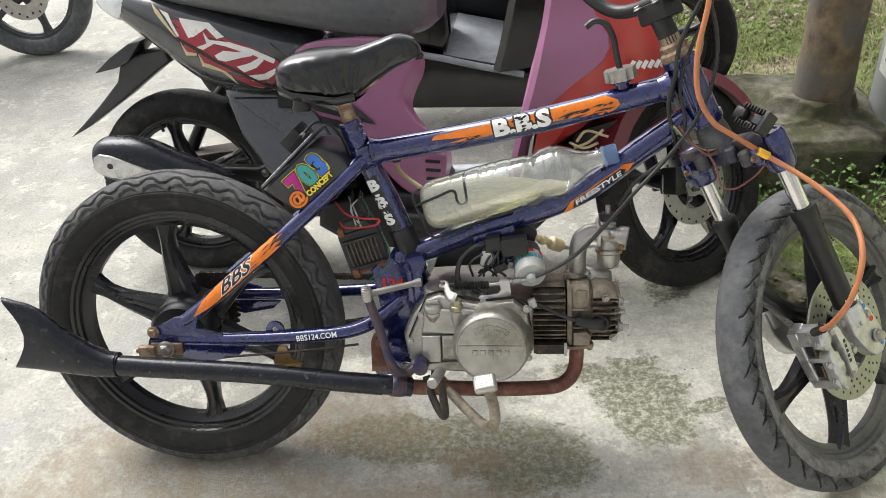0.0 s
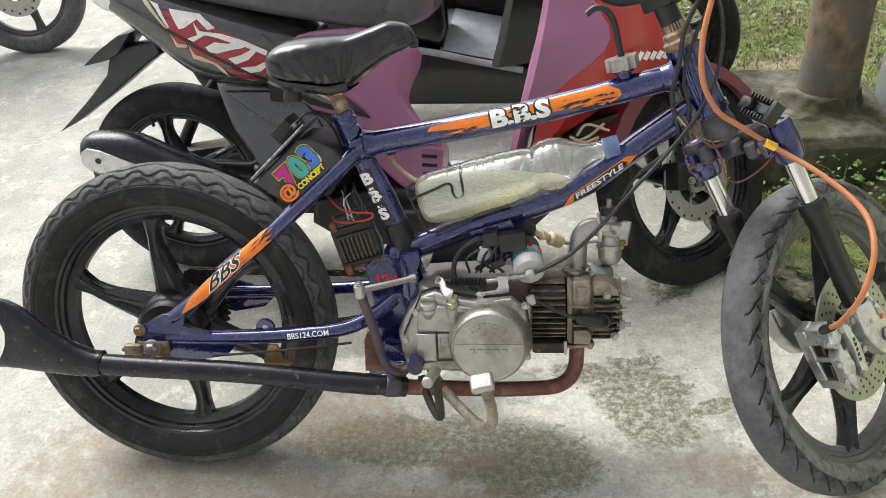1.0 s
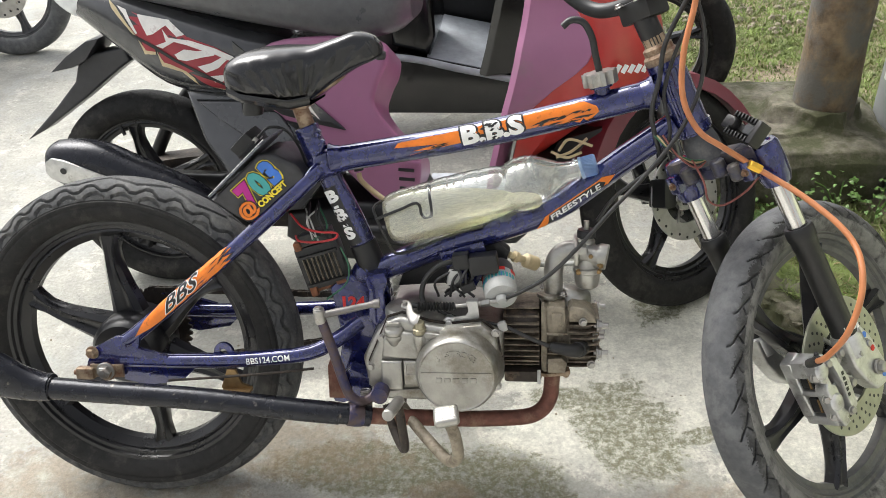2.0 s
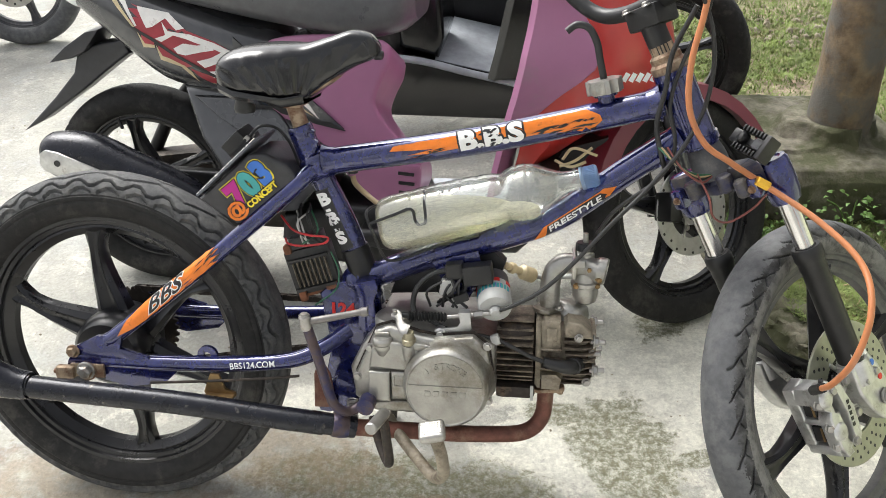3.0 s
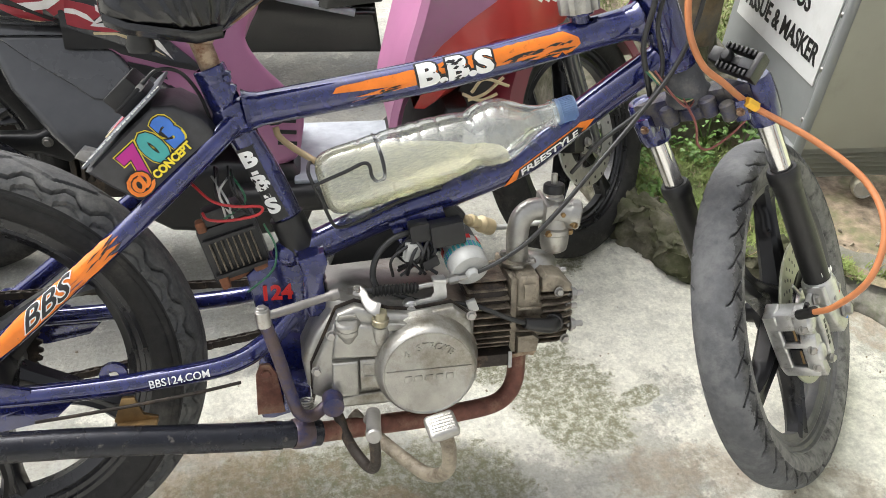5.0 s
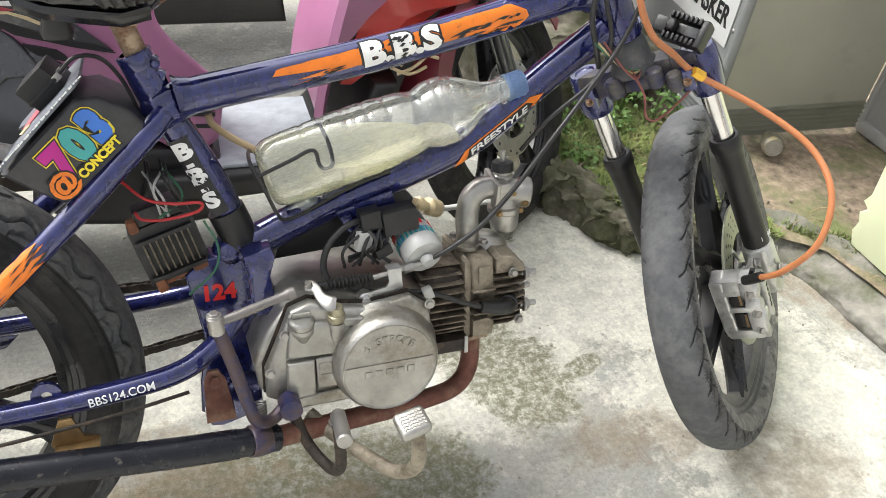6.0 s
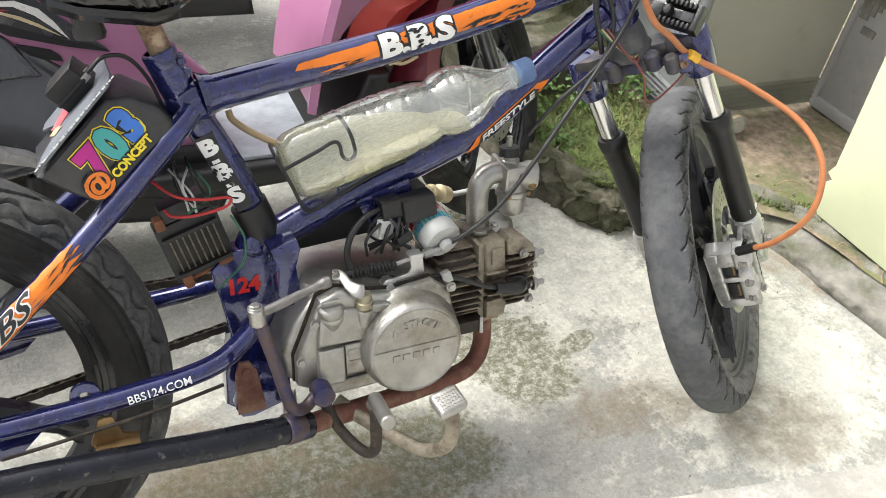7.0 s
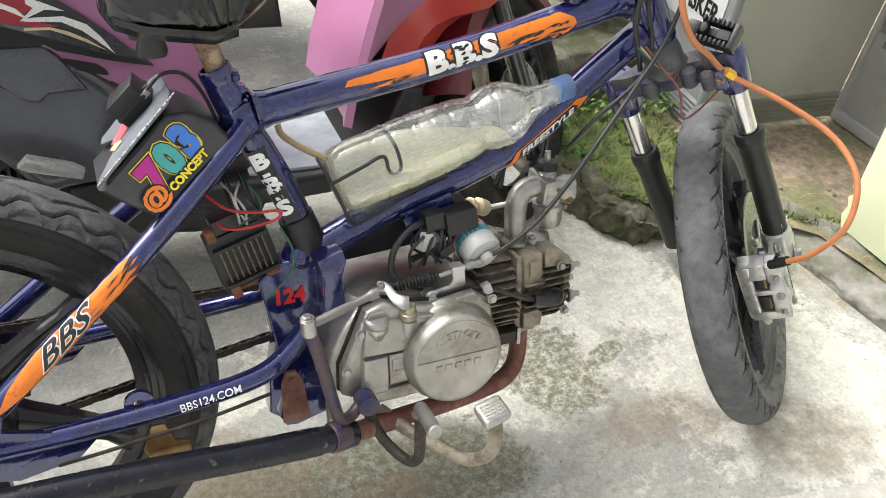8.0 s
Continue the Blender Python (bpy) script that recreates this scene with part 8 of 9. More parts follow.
    bm = block(bmesh.new(), 0.20, 0.27, 0.008, pose(0.825, 0, 0.210, 0, -1), 0.003)
    part("floor_mat", bm, M_MATB, floor, "worn blue-grey floor mat")
    bm = bmesh.new()
    rows = []
    for w, ur, uf in ((0.285, 0.888, 0.912), (0.34, 0.896, 0.922), (0.40, 0.910, 0.950), (0.46, 0.924, 0.998), (0.50, 0.935, 1.042), (0.53, 0.942, 1.082), (0.552, 0.947, 1.104), (0.575, 0.951, 1.114), (0.60, 0.956, 1.112), (0.62, 0.960, 1.100), (0.65, 0.965, 1.080), (0.70, 0.972, 1.045), (0.80, 0.985, 1.025)):
        q = float(np.interp(w, (0.285, 0.46, 0.55, 0.58, 0.60, 0.62, 0.66, 0.80), (0.94, 1.0, 1.01, 1.0, 0.965, 0.95, 0.955, 1.0)))
        rows.append([(ur, -0.150 * q, w), (ur + 0.012, -0.162 * q, w), (uf - 0.02, -0.150 * q, w), (uf, -0.118, w), (uf + 0.01, 0, w), (uf, 0.118, w), (uf - 0.02, 0.150, w), (ur + 0.012, 0.162, w), (ur, 0.150, w), (ur + min(0.045, (uf - ur) * 0.4), 0.10, w), (ur + min(0.058, (uf - ur) * 0.5), 0.0, w), (ur + min(0.045, (uf - ur) * 0.4), -0.10, w)])
    loft(bm, rows)
    shield = part("leg_shield", bm, M_PINK, sc, "faded pink plastic leg shield")
    bm = bmesh.new()
    rows = []
    for w, uf, un, half in ((0.338, 0.938, 0.985, 0.118), (0.36, 0.945, 1.025, 0.132), (0.40, 0.953, 1.085, 0.141), (0.435, 0.962, 1.115, 0.144), (0.456, 0.972, 1.150, 0.145), (0.468, 0.975, 1.215, 0.145), (0.50, 0.99, 1.230, 0.146), (0.54, 1.02, 1.235, 0.146), (0.60, 1.05, 1.225, 0.143), (0.68, 1.03, 1.20, 0.137), (0.80, 1.01, 1.16, 0.125)):
        rows.append([(uf, -half, w), (uf + (un - uf) * 0.4, -half * 1.02, w), (uf + (un - uf) * 0.75, -half * 0.75, w), (un, -half * 0.28, w), (un + 0.004, 0, w), (un, half * 0.28, w), (uf + (un - uf) * 0.75, half * 0.75, w), (uf + (un - uf) * 0.4, half * 1.02, w), (uf, half, w), (uf + 0.050, half * 0.60, w), (uf + 0.060, 0, w), (uf + 0.050, -half * 0.60, w)])
    loft(bm, rows)
    red = part("front_cowl", bm, M_RED, sc, "glossy red front cowl")
    for k in range(6):
        part("maker_mark", block(bmesh.new(), 0.0085, 0.0012, 0.017, pose(1.142 + 0.0125 * k, -0.1470 + 0.0012 * k * k * 0.35, 0.540, 0, 12, 0) @ pose(0, 0, 0, 0, 14), 0), M_WHITE, red, "white bar of a maker's mark")
    for k, pts in enumerate(([(1.03, -0.140, 0.36), (1.06, -0.145, 0.375), (1.09, -0.138, 0.40)], [(1.035, -0.142, 0.375), (1.055, -0.146, 0.40), (1.10, -0.140, 0.385)], [(1.02, -0.135, 0.37), (1.05, -0.146, 0.362), (1.08, -0.142, 0.372)])):
        part("straw_stripe", tube(bmesh.new(), pts, 0.003, 8), M_CREAM, red)
    bm = tube(bmesh.new(), [(1.14, 0, 0.30), (1.115, 0, 0.45), (1.09, 0, 0.62)], 0.03, 16)
    part("steering_column", bm, M_BLACK, sc, "dark steering column")
    bm = bmesh.new()
    prism(bm, [(1.0, 0.30), (1.03, 0.37), (1.12, 0.40), (1.15, 0.33), (1.06, 0.26)], -0.07, 0.07, bevel=0.012)
    part("inner_guard", bm, M_BLACK, sc, "black inner mudguard")
    bm = tube(bmesh.new(), [(0.50, 0.12, 0.15), (0.47, 0.19, 0.06), (0.46, 0.235, -0.025)], 0.009, 12)
    part("side_stand", bm, M_IRON, sc, "dark side stand")


build_scooter()


# ---------- black scooter standing behind ----------
def build_black_scooter():
    m = pose(0.02, 2.50, 0, 0, 0, -7)
    sc = thing("scooter", m, "black scooter with a pale floor tray standing behind", "scooter")
    bm = prism(bmesh.new(), [(-0.46, 0.265), (-0.46, 0.298), (-0.161, 0.279), (0.154, 0.211), (0.204, 0.211), (0.204, 0.180), (0.15, 0.180), (-0.165, 0.248)], -0.10, 0.24, bevel=0.008)
    floor = part("floorboard", bm, M_GLOSSB, sc, "black floor tray")
    bm = prism(bmesh.new(), [(-0.48, 0.10), (-0.46, 0.30), (-0.161, 0.281), (0.154, 0.213), (0.204, 0.213), (0.22, 0.10)], -0.12, -0.088, bevel=0.012, seg=3)
    part("side_skirt", bm, M_GLOSSB, floor, "glossy black skirt along the floor tray")
    # added block, only there to darken the view beyond the tray
    part("far_dark_block", block(bmesh.new(), 0.34, 0.03, 0.30, pose(0.0, 0.235, 0.40, 0, 8), 0.01), M_BLACK, sc, "dark block added behind the tray")
    bm = block(bmesh.new(), 0.22, 0.30, 0.008, pose(0.015, 0.060, 0.247, 3, 12), 0.003)
    part("floor_mat", bm, M_MATB, floor, "worn pale blue floor mat")
    # pale bar in place of the highlight along the tray's edge
    part("edge_highlight", tube(bmesh.new(), [(-0.46, -0.121, 0.296), (-0.161, -0.122, 0.277), (0.0, -0.122, 0.243), (0.15, -0.121, 0.210)], 0.010, 12), M_MATB, floor, "pale strip painted as the highlight on the tray edge")
    bm = bmesh.new()
    rows = []
    for w, ur in ((0.23, 0.06), (0.30, 0.08), (0.45, 0.115), (0.60, 0.14), (0.85, 0.16)):
        rows.append([(ur, -0.13, w), (ur + 0.02, -0.145, w), (ur + 0.16, -0.10, w), (ur + 0.17, 0.10, w), (ur + 0.02, 0.205, w), (ur, 0.19, w), (ur + 0.03, 0.0, w)])
    loft(bm, rows)
    part("leg_shield", bm, M_GLOSSB, sc, "black leg shield")
    bm = prism(bmesh.new(), [(-0.20, 0.62), (-0.19, 0.30), (-0.130, 0.285), (-0.082, 0.270), (-0.062, 0.33), (-0.066, 0.45), (-0.05, 0.62)], -0.10, 0.10, bevel=0.018, seg=3)
    part("seat_front", bm, M_GLOSSB, sc, "glossy black panel under the seat")
    bm = skin([(-0.80, 0.05, 0.50, 0.60), (-0.55, 0.11, 0.38, 0.62), (-0.35, 0.12, 0.26, 0.62), (-0.22, 0.11, 0.22, 0.60), (-0.18, 0.09, 0.24, 0.55)], 24, 0.6)
    part("seat_body", bm, M_BLACK, sc, "black body under the seat")
    for u in (-0.68, 0.52):
        wm = pose(u, 0, 0.245)
        w = cast_wheel(sc, "wheel", wm, 0.178, 0.05, 0.04, 0.05, 5, 90, "black cast wheel")
        part("tyre", tyre(bmesh.new(), 0.2115, 0.04, 0.0335, road_tread, 160), M_TYRE, w, "", wm)
    bm = tube(bmesh.new(), [(0.52, -0.06, 0.245), (0.45, -0.05, 0.42), (0.33, 0, 0.62), (0.28, 0, 0.85)], 0.02, 14)
    tube(bm, [(0.52, 0.06, 0.245), (0.45, 0.05, 0.42), (0.36, 0, 0.56)], 0.02, 14)
    part("fork", bm, M_BLACK, sc, "black front fork")
    bm = prism(bmesh.new(), [(-0.75, 0.20), (-0.70, 0.30), (-0.25, 0.32), (-0.22, 0.18), (-0.4, 0.14)], -0.08, 0.10, bevel=0.02)
    part("engine", bm, M_IRON, sc, "dark scooter engine")


build_black_scooter()


# ---------- motorcycle at the far side of the yard ----------
def build_far_motorcycle():
    m = pose(-1.761, 3.319, 0, -6, 0, 0)
    mc = thing("motorcycle", m, "grey motorcycle with a dusty tyre parked farther off", "motorcycle")
    wm = pose(0, 0.0, 0.262)
    w = cast_wheel(mc, "front_wheel", wm, 0.203, 0.05, 0.035, 0.05, 5, 68, "grey cast wheel", paint=M_GREYP)
    part("tyre", tyre(bmesh.new(), 0.2265, 0.042, 0.0355, road_tread, 220), M_TYRE2, w, "dusty grey tyre", wm)
    bm = lathe(bmesh.new(), [(0.05, 0.0), (0.11, 0.0), (0.11, 0.004), (0.05, 0.004)], wm @ pose(0, -0.04, 0, 90), 48, True)
    disc = part("brake_disc", bm, M_STEEL, w, "drilled steel brake disc")
    for k in range(20):
        a = 2 * math.pi * k / 20
        r = 0.088 + 0.009 * (k % 2)
        part("drilled_hole", lathe(bmesh.new(), [(0, 0), (0.005, 0)], wm @ pose(r * math.cos(a), -0.0448, r * math.sin(a), 90), 8), M_BLACKV, disc)
    for y in (-0.075, 0.075):
        part("fork_leg", tube(bmesh.new(), [(0, y, 0.25), (-0.03, y, 0.40), (-0.12, y, 0.72)], 0.02, 16), M_SILVER, mc, "silver fork leg")
    part("brake_caliper", block(bmesh.new(), 0.06, 0.05, 0.08, pose(-0.06, -0.06, 0.33, 0, 20), 0.012), M_BLACK, mc, "black brake caliper")
    bm = bmesh.new()
    rows = []
    for k in range(11):
        a = radians(25 + 120 * k / 10)
        rows.append([((0.285 + dz) * math.cos(a), y, 0.262 + (0.285 + dz) * math.sin(a)) for y, dz in ((-0.055, -0.03), (-0.04, 0.0), (0.04, 0.0), (0.055, -0.03))])
    loft(bm, rows, close=False)
    bmesh.ops.solidify(bm, geom=bm.faces[:], thickness=0.003)
    part("mudguard", bm, M_BLACK, mc, "black front mudguard")
    wm2 = pose(-1.22, 0.0, 0.262)
    w2 = cast_wheel(mc, "rear_wheel", wm2, 0.203, 0.055, 0.05, 0.05, 5, 90, "grey cast wheel", paint=M_GREYP)
    part("tyre", tyre(bmesh.new(), 0.2265, 0.045, 0.0355, road_tread, 160), M_TYRE2, w2, "", wm2)
    bm = skin([(-1.45, 0.06, 0.60, 0.70), (-1.1, 0.11, 0.55, 0.75), (-0.7, 0.13, 0.50, 0.80), (-0.4, 0.15, 0.50, 0.95), (-0.15, 0.10, 0.60, 0.95)], 24, 0.7)
    part("body", bm, M_TAIL, mc, "charcoal motorcycle body")
    bm = block(bmesh.new(), 0.42, 0.22, 0.34, pose(-0.55, 0, 0.36), 0.05, 3)
    part("engine", bm, M_ALLOYD, mc, "dull alloy engine")


build_far_motorcycle()


# ---------- plinth, pole, container, wall, board ----------
def rough_block(name, rows, material, label, category, seed, wob=0.012, kind="structure"):
    """A rough cast block lofted over rings, roughened."""
    bm = loft(bmesh.new(), rows)
    bmesh.ops.subdivide_edges(bm, edges=bm.edges[:], cuts=4, use_grid_fill=True)
    bmesh.ops.subdivide_edges(bm, edges=bm.edges[:], cuts=1, use_grid_fill=True)
    for v in bm.verts:
        n = noise.noise_vector((v.co.x * 7 + seed, v.co.y * 7, v.co.z * 7)) + noise.noise_vector((v.co.x * 24 + seed, v.co.y * 24, v.co.z * 24)) * 0.5
        v.co += n * wob
    return tagged(part(name, bm, material, smooth=70), label, category, kind=kind)


def ring_xy(x0, x1, y0, y1, z, c=0.05):
    return [(x0 + c, y0, z), (x1 - c, y0, z), (x1, y0 + c, z), (x1, y1 - c, z), (x1 - c, y1, z), (x0 + c, y1, z), (x0, y1 - c, z), (x0, y0 + c, z)]


rough_block("plinth", [ring_xy(0.60, 1.06, 1.90, 2.32, 0.0), ring_xy(0.60, 1.06, 1.895, 2.32, 0.155), ring_xy(0.605, 1.055, 1.91, 2.315, 0.178), ring_xy(0.66, 1.04, 1.975, 2.26, 0.192), ring_xy(0.775, 1.005, 1.985, 2.20, 0.203, 0.07), ring_xy(0.795, 0.995, 1.995, 2.18, 0.238, 0.07)],
            M_ROCK, "weathered mossy concrete footing under the pole", "plinth", 3.0, 0.018)


def build_pole():
    bm = lathe(bmesh.new(), [(0.0, 0.18), (0.073, 0.18), (0.072, 0.26), (0.071, 0.35), (0.070, 0.9), (0.068, 3.6), (0.0, 3.6)], pose(0.915, 2.085, 0), 40)
    bmesh.ops.subdivide_edges(bm, edges=[e for e in bm.edges if abs(e.verts[0].co.z - e.verts[1].co.z) > 0.2], cuts=10)
    for v in bm.verts:
        v.co += noise.noise_vector((v.co.x * 14, v.co.y * 14, v.co.z * 9)) * 0.004
    pole = thing("pole", Matrix(), "weathered brown-grey round utility pole", "pole")
    part("shaft", bm, M_POLE, pole)


build_pole()


def build_container():
    """A tall sheet-metal container with a ribbed skirting and a printed sign."""
    a, b, c = V(1.02, 1.70, 0), V(1.064, 2.133, 0), V(1.44, 1.65, 0)
    z0, z1 = 0.062, 1.35
    box = thing("metal_container", Matrix(), "grey sheet-metal waste container with a printed sign", "container")

    def panel(p, q, lo, hi, thick, material, name, label=""):
        d = (q - p).normalized()
        n = V(d.y, -d.x, 0)
        bm = bmesh.new()
        m = Matrix(((d.x, -n.x, 0, p.x), (d.y, -n.y, 0, p.y), (0, 0, 1, 0), (0, 0, 0, 1)))
        L = (q - p).length
        prism(bm, [(0, lo), (L, lo), (L, hi), (0, hi)], 0, thick, m)
        return part(name, bm, material, box, label), m, L

    front, mf, lf = panel(a, c, 0.137, z1, 0.02, M_BIN_SHADED, "front_panel", "front sheet tinted beige for its shaded side")
    left, ml, ll = panel(b, a, 0.137, z1, 0.02, M_BIN, "side_panel", "bare grey metal side sheet")
    for host, m, L, mt in ((front, mf, lf, M_BIN_SHADED), (left, ml, ll, M_BIN)):
        outline = []
        for k in range(49):
            outline.append((0.0042 * math.cos(k / 48 * 2 * math.pi * 6.0), z0 + (0.137 - z0) * k / 48))
        bm = bmesh.new()
        lo = [bm.verts.new(m @ V(0, y - 0.004, z)) for y, z in outline]
        hi = [bm.verts.new(m @ V(L, y - 0.004, z)) for y, z in outline]
        for k in range(48):
            bm.faces.new((lo[k], hi[k], hi[k + 1], lo[k + 1]))
        bmesh.ops.solidify(bm, geom=bm.faces[:], thickness=0.006)
        part("ribbed_skirting", bm, mt, host, "ribbed metal skirting")
    bm = rod(bmesh.new(), (a.x, a.y, z0), (a.x, a.y, z1), 0.011, 16)
    part("corner_post", bm, M_BIN, box, "rounded grey corner trim")
    for k in range(7):
        p = a + (b - a).normalized() * 0.022
        part("rivet", lathe(bmesh.new(), [(0, 0.003), (0.004, 0.002), (0.006, 0)], Matrix.Translation((p.x, p.y, 0.20 + 0.12 * k)) @ pose(0, 0, 0, 0, -90, 0) @ pose(0, 0, 0), 12), M_STEEL, box)
    bm = bmesh.new()
    prism(bm, [(0, z1), (0.43, z1), (0.43, z1 + 0.02), (0, z1 + 0.02)], 0, 0.45, Matrix(((mf[0][0], 0, 0, a.x), (mf[1][0], 1, 0, a.y), (0, 0, 1, 0), (0, 0, 0, 1))))
    part("lid", bm, M_BIN, box, "flat metal lid")
    # sign on the side sheet
    bm = prism(bmesh.new(), [(0.03, 0.278), (ll - 0.028, 0.278), (ll - 0.028, 0.64), (0.03, 0.64)], -0.003, 0.0, ml)
    sign = part("sign", bm, M_SIGN, box, "white printed notice")
    for text, z in (("TEMPAT SAMPAH", 0.500), ("KHUSUS", 0.418), ("TISSUE & MASKER", 0.335)):
        bm = sticker(lettering(text, 0.068, 0.0018), 0.0008)
        w = max(v.co.x for v in bm.verts) - min(v.co.x for v in bm.verts)
        sx = {"KHUSUS": 0.18}.get(text, 0.345) / w
        part("sign_letters", bm, M_BLACKV, sign, "black capital letters", ml @ pose((ll + 0.002) / 2, -0.0035, z, 90, 0, 0) @ Matrix.Diagonal((sx, 0.9, 1, 1)))


build_container()

# house wall to the right, with its pale skirting
bm = block(bmesh.new(), 0.16, 1.9, 2.6, pose(1.535, 0.70, 1.36), 0.004)
wall = tagged(part("wall_east", bm, M_WALL), "unseen grey wall added behind the camera with a rough patch", "wall", kind="structure")
bm = block(bmesh.new(), 0.014, 1.9, 0.03, pose(1.449, 0.695, 0.072), 0.006)
tagged(part("baseboard", bm, M_WALL), "pale cement skirting of the wall", "skirting", kind="structure")
bm = block(bmesh.new(), 0.014, 0.014, 2.4, pose(1.449, 1.642, 1.26), 0.004)
tagged(part("trim", bm, M_WALL), "grey corner trim between wall and container", "trim", kind="structure")
bm = bmesh.new()
for i in range(24):
    for j in range(24):
        y, z = 1.625 - 0.012 * i, 0.285 + 0.015 * j
        if noise.noise((y * 14, z * 14, 2.0)) + 0.9 * min(0.35, 4 * (1.60 - y), 4 * (z - 0.30)) > 0.0:
            block(bm, 0.007 + 0.007 * noise.noise((y * 40, z * 40, 0)), 0.014, 0.017, pose(1.454, y + 0.004 * noise.noise((y * 90, z * 90, 1)), z, 25 * noise.noise((y * 50, z * 50, 3))), 0.0)
tagged(part("trim_render", bm, M_KERB), "rough grey cement patch on the wall", "cement", kind="structure")


def build_board():
    m = pose(1.108, 1.293, 0.066, 0, -5, 0)
    bm = prism(bmesh.new(), [(0.0, 0.0), (0.012, 0.03), (0.006, 0.055), (0.014, 0.075), (-0.002, 0.090), (0.016, 0.102), (0.006, 0.125), (0.010, 0.58), (-0.45, 0.58), (-0.46, 0.0)], -0.012, 0.012, m @ pose(0, 0, 0, 0, 0, 90), 0.002)
    tagged(part("board", bm, M_BOARD), "pale yellow-green board with a torn edge", "board")


build_board()


def build_can():
    m = pose(1.150, 1.622, 0.085, 0, 80, -122) @ Matrix.Scale(0.72, 4)
    can = thing("drink_can", m, "dented empty tin can lying on the soil", "can")
    bm = lathe(bmesh.new(), [(0.003, -0.072), (0.010, -0.058), (0.017, -0.036), (0.026, -0.012), (0.031, 0.006), (0.033, 0.035), (0.0315, 0.046), (0.027, 0.052)], Matrix(), 30)
    for v in bm.verts:
        v.co.x *= 1 + 0.12 * noise.noise((v.co.z * 25, v.co.y * 20, 1))
    part("can_body", bm, M_TIN, can, "dented yellowish can wall")
    bm = lathe(bmesh.new(), [(0.0, 0.049), (0.023, 0.049), (0.025, 0.054), (0.027, 0.054), (0.027, 0.050)], Matrix(), 30)
    part("can_lid", bm, M_STEEL, can, "bare metal can lid")
    bm = prism(bmesh.new(), [(-0.006, -0.014), (0.006, -0.014), (0.008, 0.0), (0.006, 0.012), (-0.006, 0.012), (-0.008, 0.0)], 0.0, 0.0015, pose(0, 0, 0.052, -90), 0)
    part("pull_tab", bm, M_STEEL, can)


build_can()


# ---------- grass, weeds, stones ----------
def build_grass():
    rng = random.Random(11)
    verts, faces = [], []

    def blade(x, y, z, h, w, a, bend):
        dx, dy = math.cos(a), math.sin(a)
        i = len(verts)
        px, py = -dy * w, dx * w
        verts.extend([(x - px, y - py, z), (x + px, y + py, z), (x + dx * bend * 0.4 - px * 0.7, y + dy * bend * 0.4 - py * 0.7, z + h * 0.6), (x + dx * bend * 0.4 + px * 0.7, y + dy * bend * 0.4 + py * 0.7, z + h * 0.6), (x + dx * bend, y + dy * bend, z + h)])
        faces.extend([(i, i + 1, i + 3, i + 2), (i + 2, i + 3, i + 4)])

    n = 0
    while n < 85000:
        y = 1.25 + 3.05 * rng.random() ** 1.25
        x = kerb_at(y) + 0.06 + rng.random() ** 1.2 * ((1.1 + 0.4 * noise.noise((y * 3, 0, 8.0))) if y > 2.1 else 0.62)
        if 0.60 < x < 1.06 and 1.90 < y < 2.32:
            continue
        if x > 1.0 and y < 2.15:
            continue
        dens = noise.noise((x * 4, y * 4, 1.0)) + 0.15 - (0.7 if (x > 0.98 and y < 1.7) else 0.0)
        if dens < rng.uniform(-0.5, 0.35):
            if y > 2.0 and rng.random() < 0.3:
                pass
            else:
                if rng.random() < 0.5:
                    continue
                if dens < -0.2:
                    continue
        h = rng.uniform(0.006, 0.018) * (1.2 if y > 2.2 else 1.0)
        blade(x, y, bed_height(x, y) - 0.003, h, rng.uniform(0.0011, 0.0027), rng.uniform(0, 6.28), rng.uniform(0.008, 0.026))
        n += 1
    for _ in range(1400):
        y = rng.uniform(0.75, 1.45)
        x = kerb_at(y) + 0.10 + abs(rng.gauss(0, 0.035))
        if noise.noise((x * 9, y * 9, 4.0)) < 0.05:
            continue
        blade(x, y, bed_height(x, y) - 0.002, rng.uniform(0.008, 0.025), rng.uniform(0.0012, 0.0026), rng.uniform(0, 6.28), rng.uniform(0.004, 0.018))
    me = bpy.data.meshes.new("grass")
    me.from_pydata(verts, [], faces)
    me.materials.append(M_GRASS)
    tagged(new("grass", me), "short patchy green grass on the raised bed", "grass", kind="stuff")


build_grass()


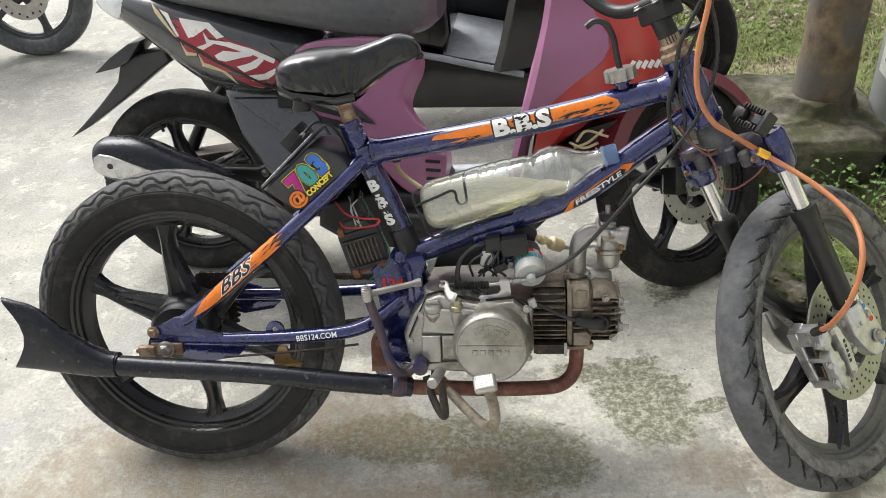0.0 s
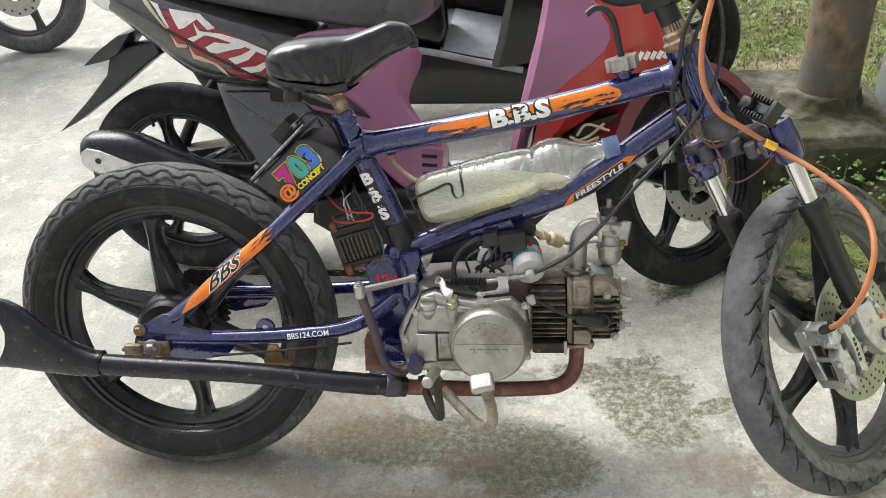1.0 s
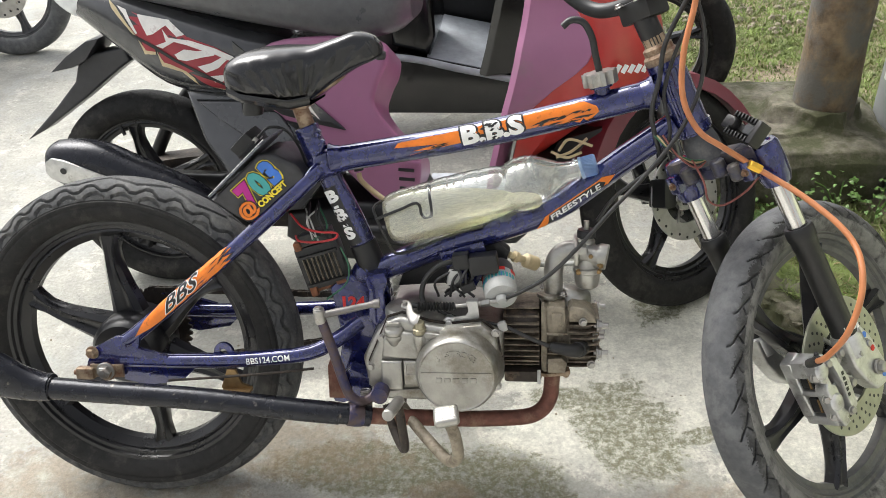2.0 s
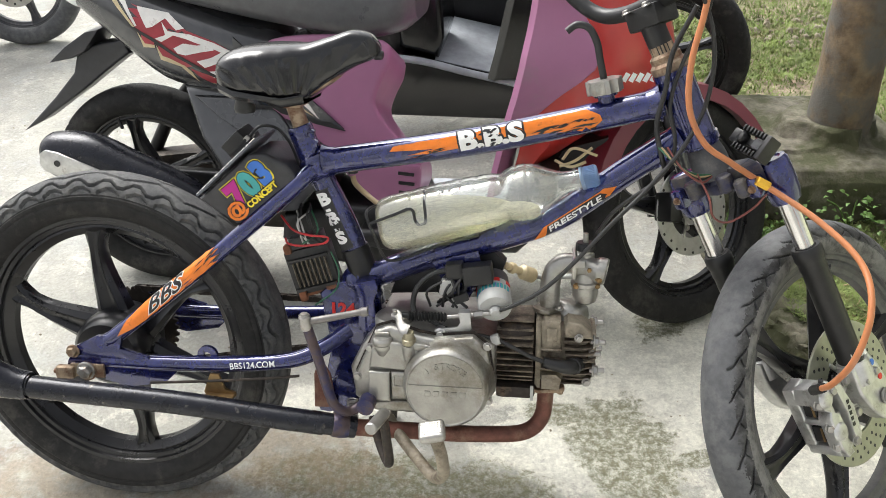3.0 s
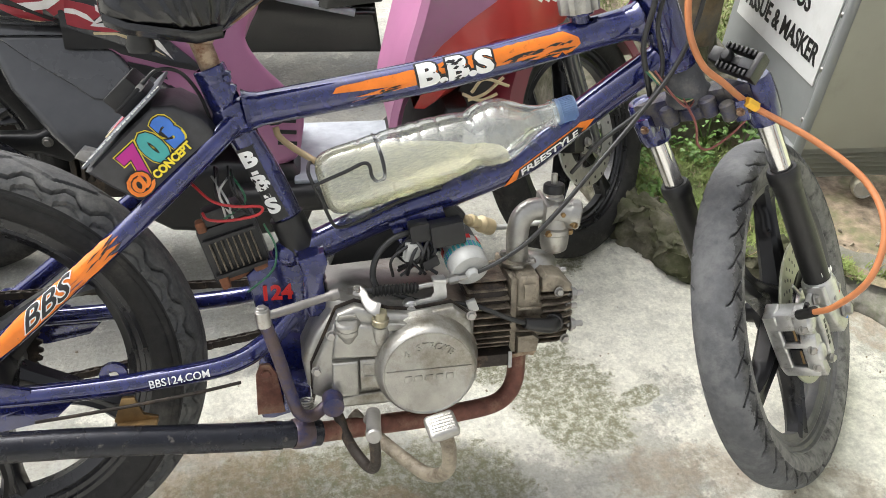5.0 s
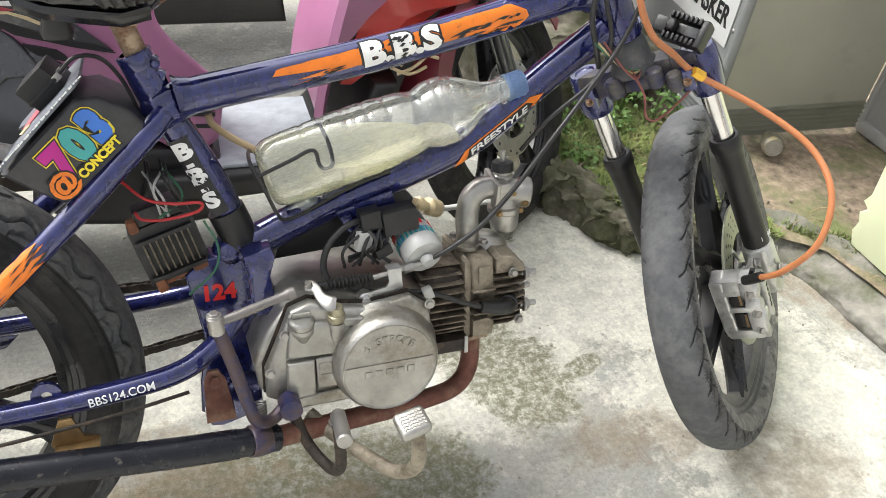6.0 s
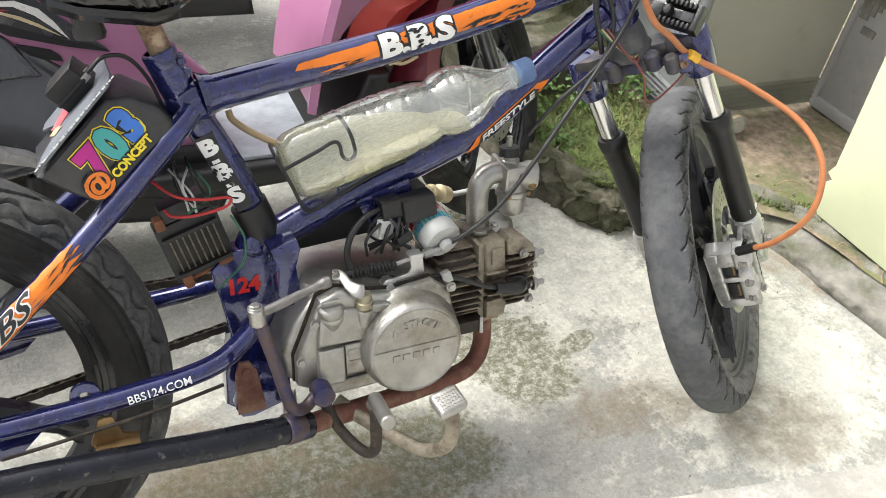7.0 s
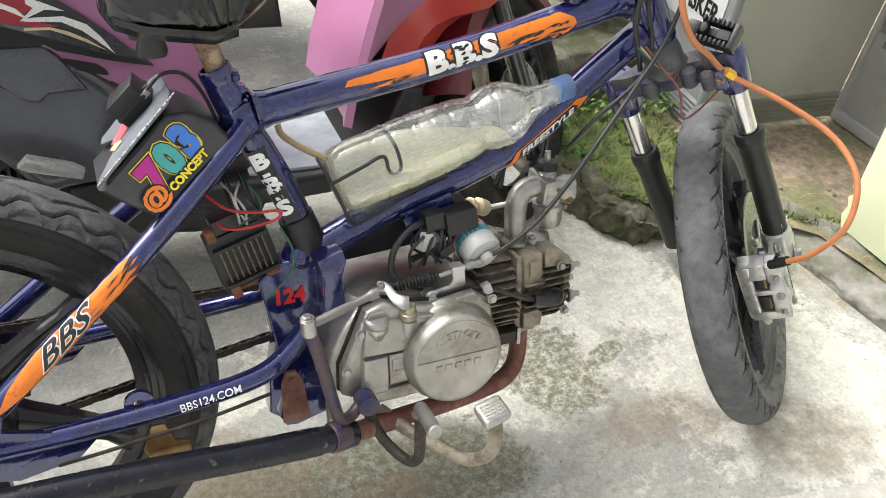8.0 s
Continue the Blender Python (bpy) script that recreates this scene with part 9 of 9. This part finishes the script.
def build_weed(x, y, z, size, seed, n=52):
    rng = random.Random(seed)
    weed = thing("weed", pose(x, y, z), "leafy green weed growing beside the footing", "plant", group="weeds at the footing")
    for _ in range(4):
        a = rng.uniform(0, 6.28)
        part("stem", tube(bmesh.new(), [(0, 0, 0), (0.3 * size * math.cos(a), 0.3 * size * math.sin(a), size * 0.6), (0.6 * size * math.cos(a), 0.6 * size * math.sin(a), size * 0.8)], 0.0018, 6, 4), M_LEAF, weed)
    base = None
    for k in range(n):
        a = rng.uniform(0, 6.28)
        r, h = size * rng.uniform(0.1, 0.8), size * rng.uniform(0.25, 1.0)
        m = pose(r * math.cos(a), r * math.sin(a), h, rng.uniform(-35, 35), rng.uniform(-30, 30), math.degrees(a) + rng.uniform(-40, 40))
        if base is None:
            bm = bmesh.new()
            mid = [bm.verts.new(V(0.014 * t, 0, 0.003 * math.sin(t * 3.1))) for t in (0, 0.3, 0.65, 1)]
            lf = [bm.verts.new(V(0.014 * t, w, 0.003)) for t, w in ((0.25, 0.0050), (0.6, 0.0043))]
            rt = [bm.verts.new(V(0.014 * t, -w, 0.003)) for t, w in ((0.25, 0.0050), (0.6, 0.0043))]
            for s in (lf, rt):
                bm.faces.new((mid[0], mid[1], s[0]))
                bm.faces.new((mid[1], mid[2], s[1], s[0]))
                bm.faces.new((mid[2], mid[3], s[1]))
            base = part("leaf", bm, M_LEAF, weed)
            base.matrix_basis = m
        else:
            ob = base.copy()
            scene.collection.objects.link(ob)
            ob.matrix_basis = m
    return weed


for k, (x, y, s) in enumerate(((0.78, 1.845, 0.07), (0.90, 1.86, 0.10), (0.985, 1.84, 0.09), (0.68, 1.80, 0.06), (0.62, 1.86, 0.07), (0.85, 1.80, 0.05), (1.02, 1.80, 0.05), (0.70, 1.70, 0.045))):
    build_weed(x, y, bed_height(x, y) - 0.003, s, 20 + k)


STONE_Y = 3.12  # row of loose stones behind the grass


def build_pebbles():
    rng = random.Random(5)
    bm = bmesh.new()
    for k in range(1150):
        if k < 170:
            x, y = rng.uniform(0.80, 1.45), rng.gauss(STONE_Y, 0.09)
            z, s = bed_height(x, y), rng.uniform(0.006, 0.017)
        elif k < 260:
            y = rng.uniform(0.9, 1.7)
            x = kerb_at(y) + rng.uniform(0.12, 0.4)
            z, s = bed_height(x, y), rng.uniform(0.003, 0.009)
        else:
            x, y = rng.uniform(-1.6, 0.95), rng.uniform(0.75, 3.2)
            if x > kerb_at(y) - 0.03:
                continue
            z, s = 0.0, 0.0008 + 0.0026 * rng.random() ** 3
        made = bmesh.ops.create_icosphere(bm, subdivisions=1, radius=s, matrix=pose(x, y, z + s * 0.25, rng.uniform(0, 90), rng.uniform(0, 90), 0) @ Matrix.Diagonal((1, rng.uniform(0.6, 1), rng.uniform(0.5, 0.8), 1)))
    tagged(part("pebbles", bm, M_PEBBLE, smooth=30), "scattered small stones and grit", "stones", kind="stuff")



def build_twigs():
    """Dry stalks and twigs lying on the soil and along the kerb."""
    rng = random.Random(17)
    bm = bmesh.new()
    for k in range(46):
        y = rng.uniform(0.95, 1.72)
        x = kerb_at(y) + rng.uniform(0.02, 0.38)
        a, n = rng.uniform(0, 6.28), rng.uniform(0.02, 0.09)
        z = max(bed_height(x, y), 0.05) + 0.003
        tube(bm, [(x, y, z), (x + n * 0.5 * math.cos(a), y + n * 0.5 * math.sin(a), z + rng.uniform(0.001, 0.007)), (x + n * math.cos(a + 0.3), y + n * math.sin(a + 0.3), z)], rng.uniform(0.0006, 0.0018), 5, 3)
    tagged(part("twigs", bm, M_STRAW), "dry straw-coloured twigs and stalks on the soil", "twigs", kind="stuff")


build_pebbles()
build_twigs()
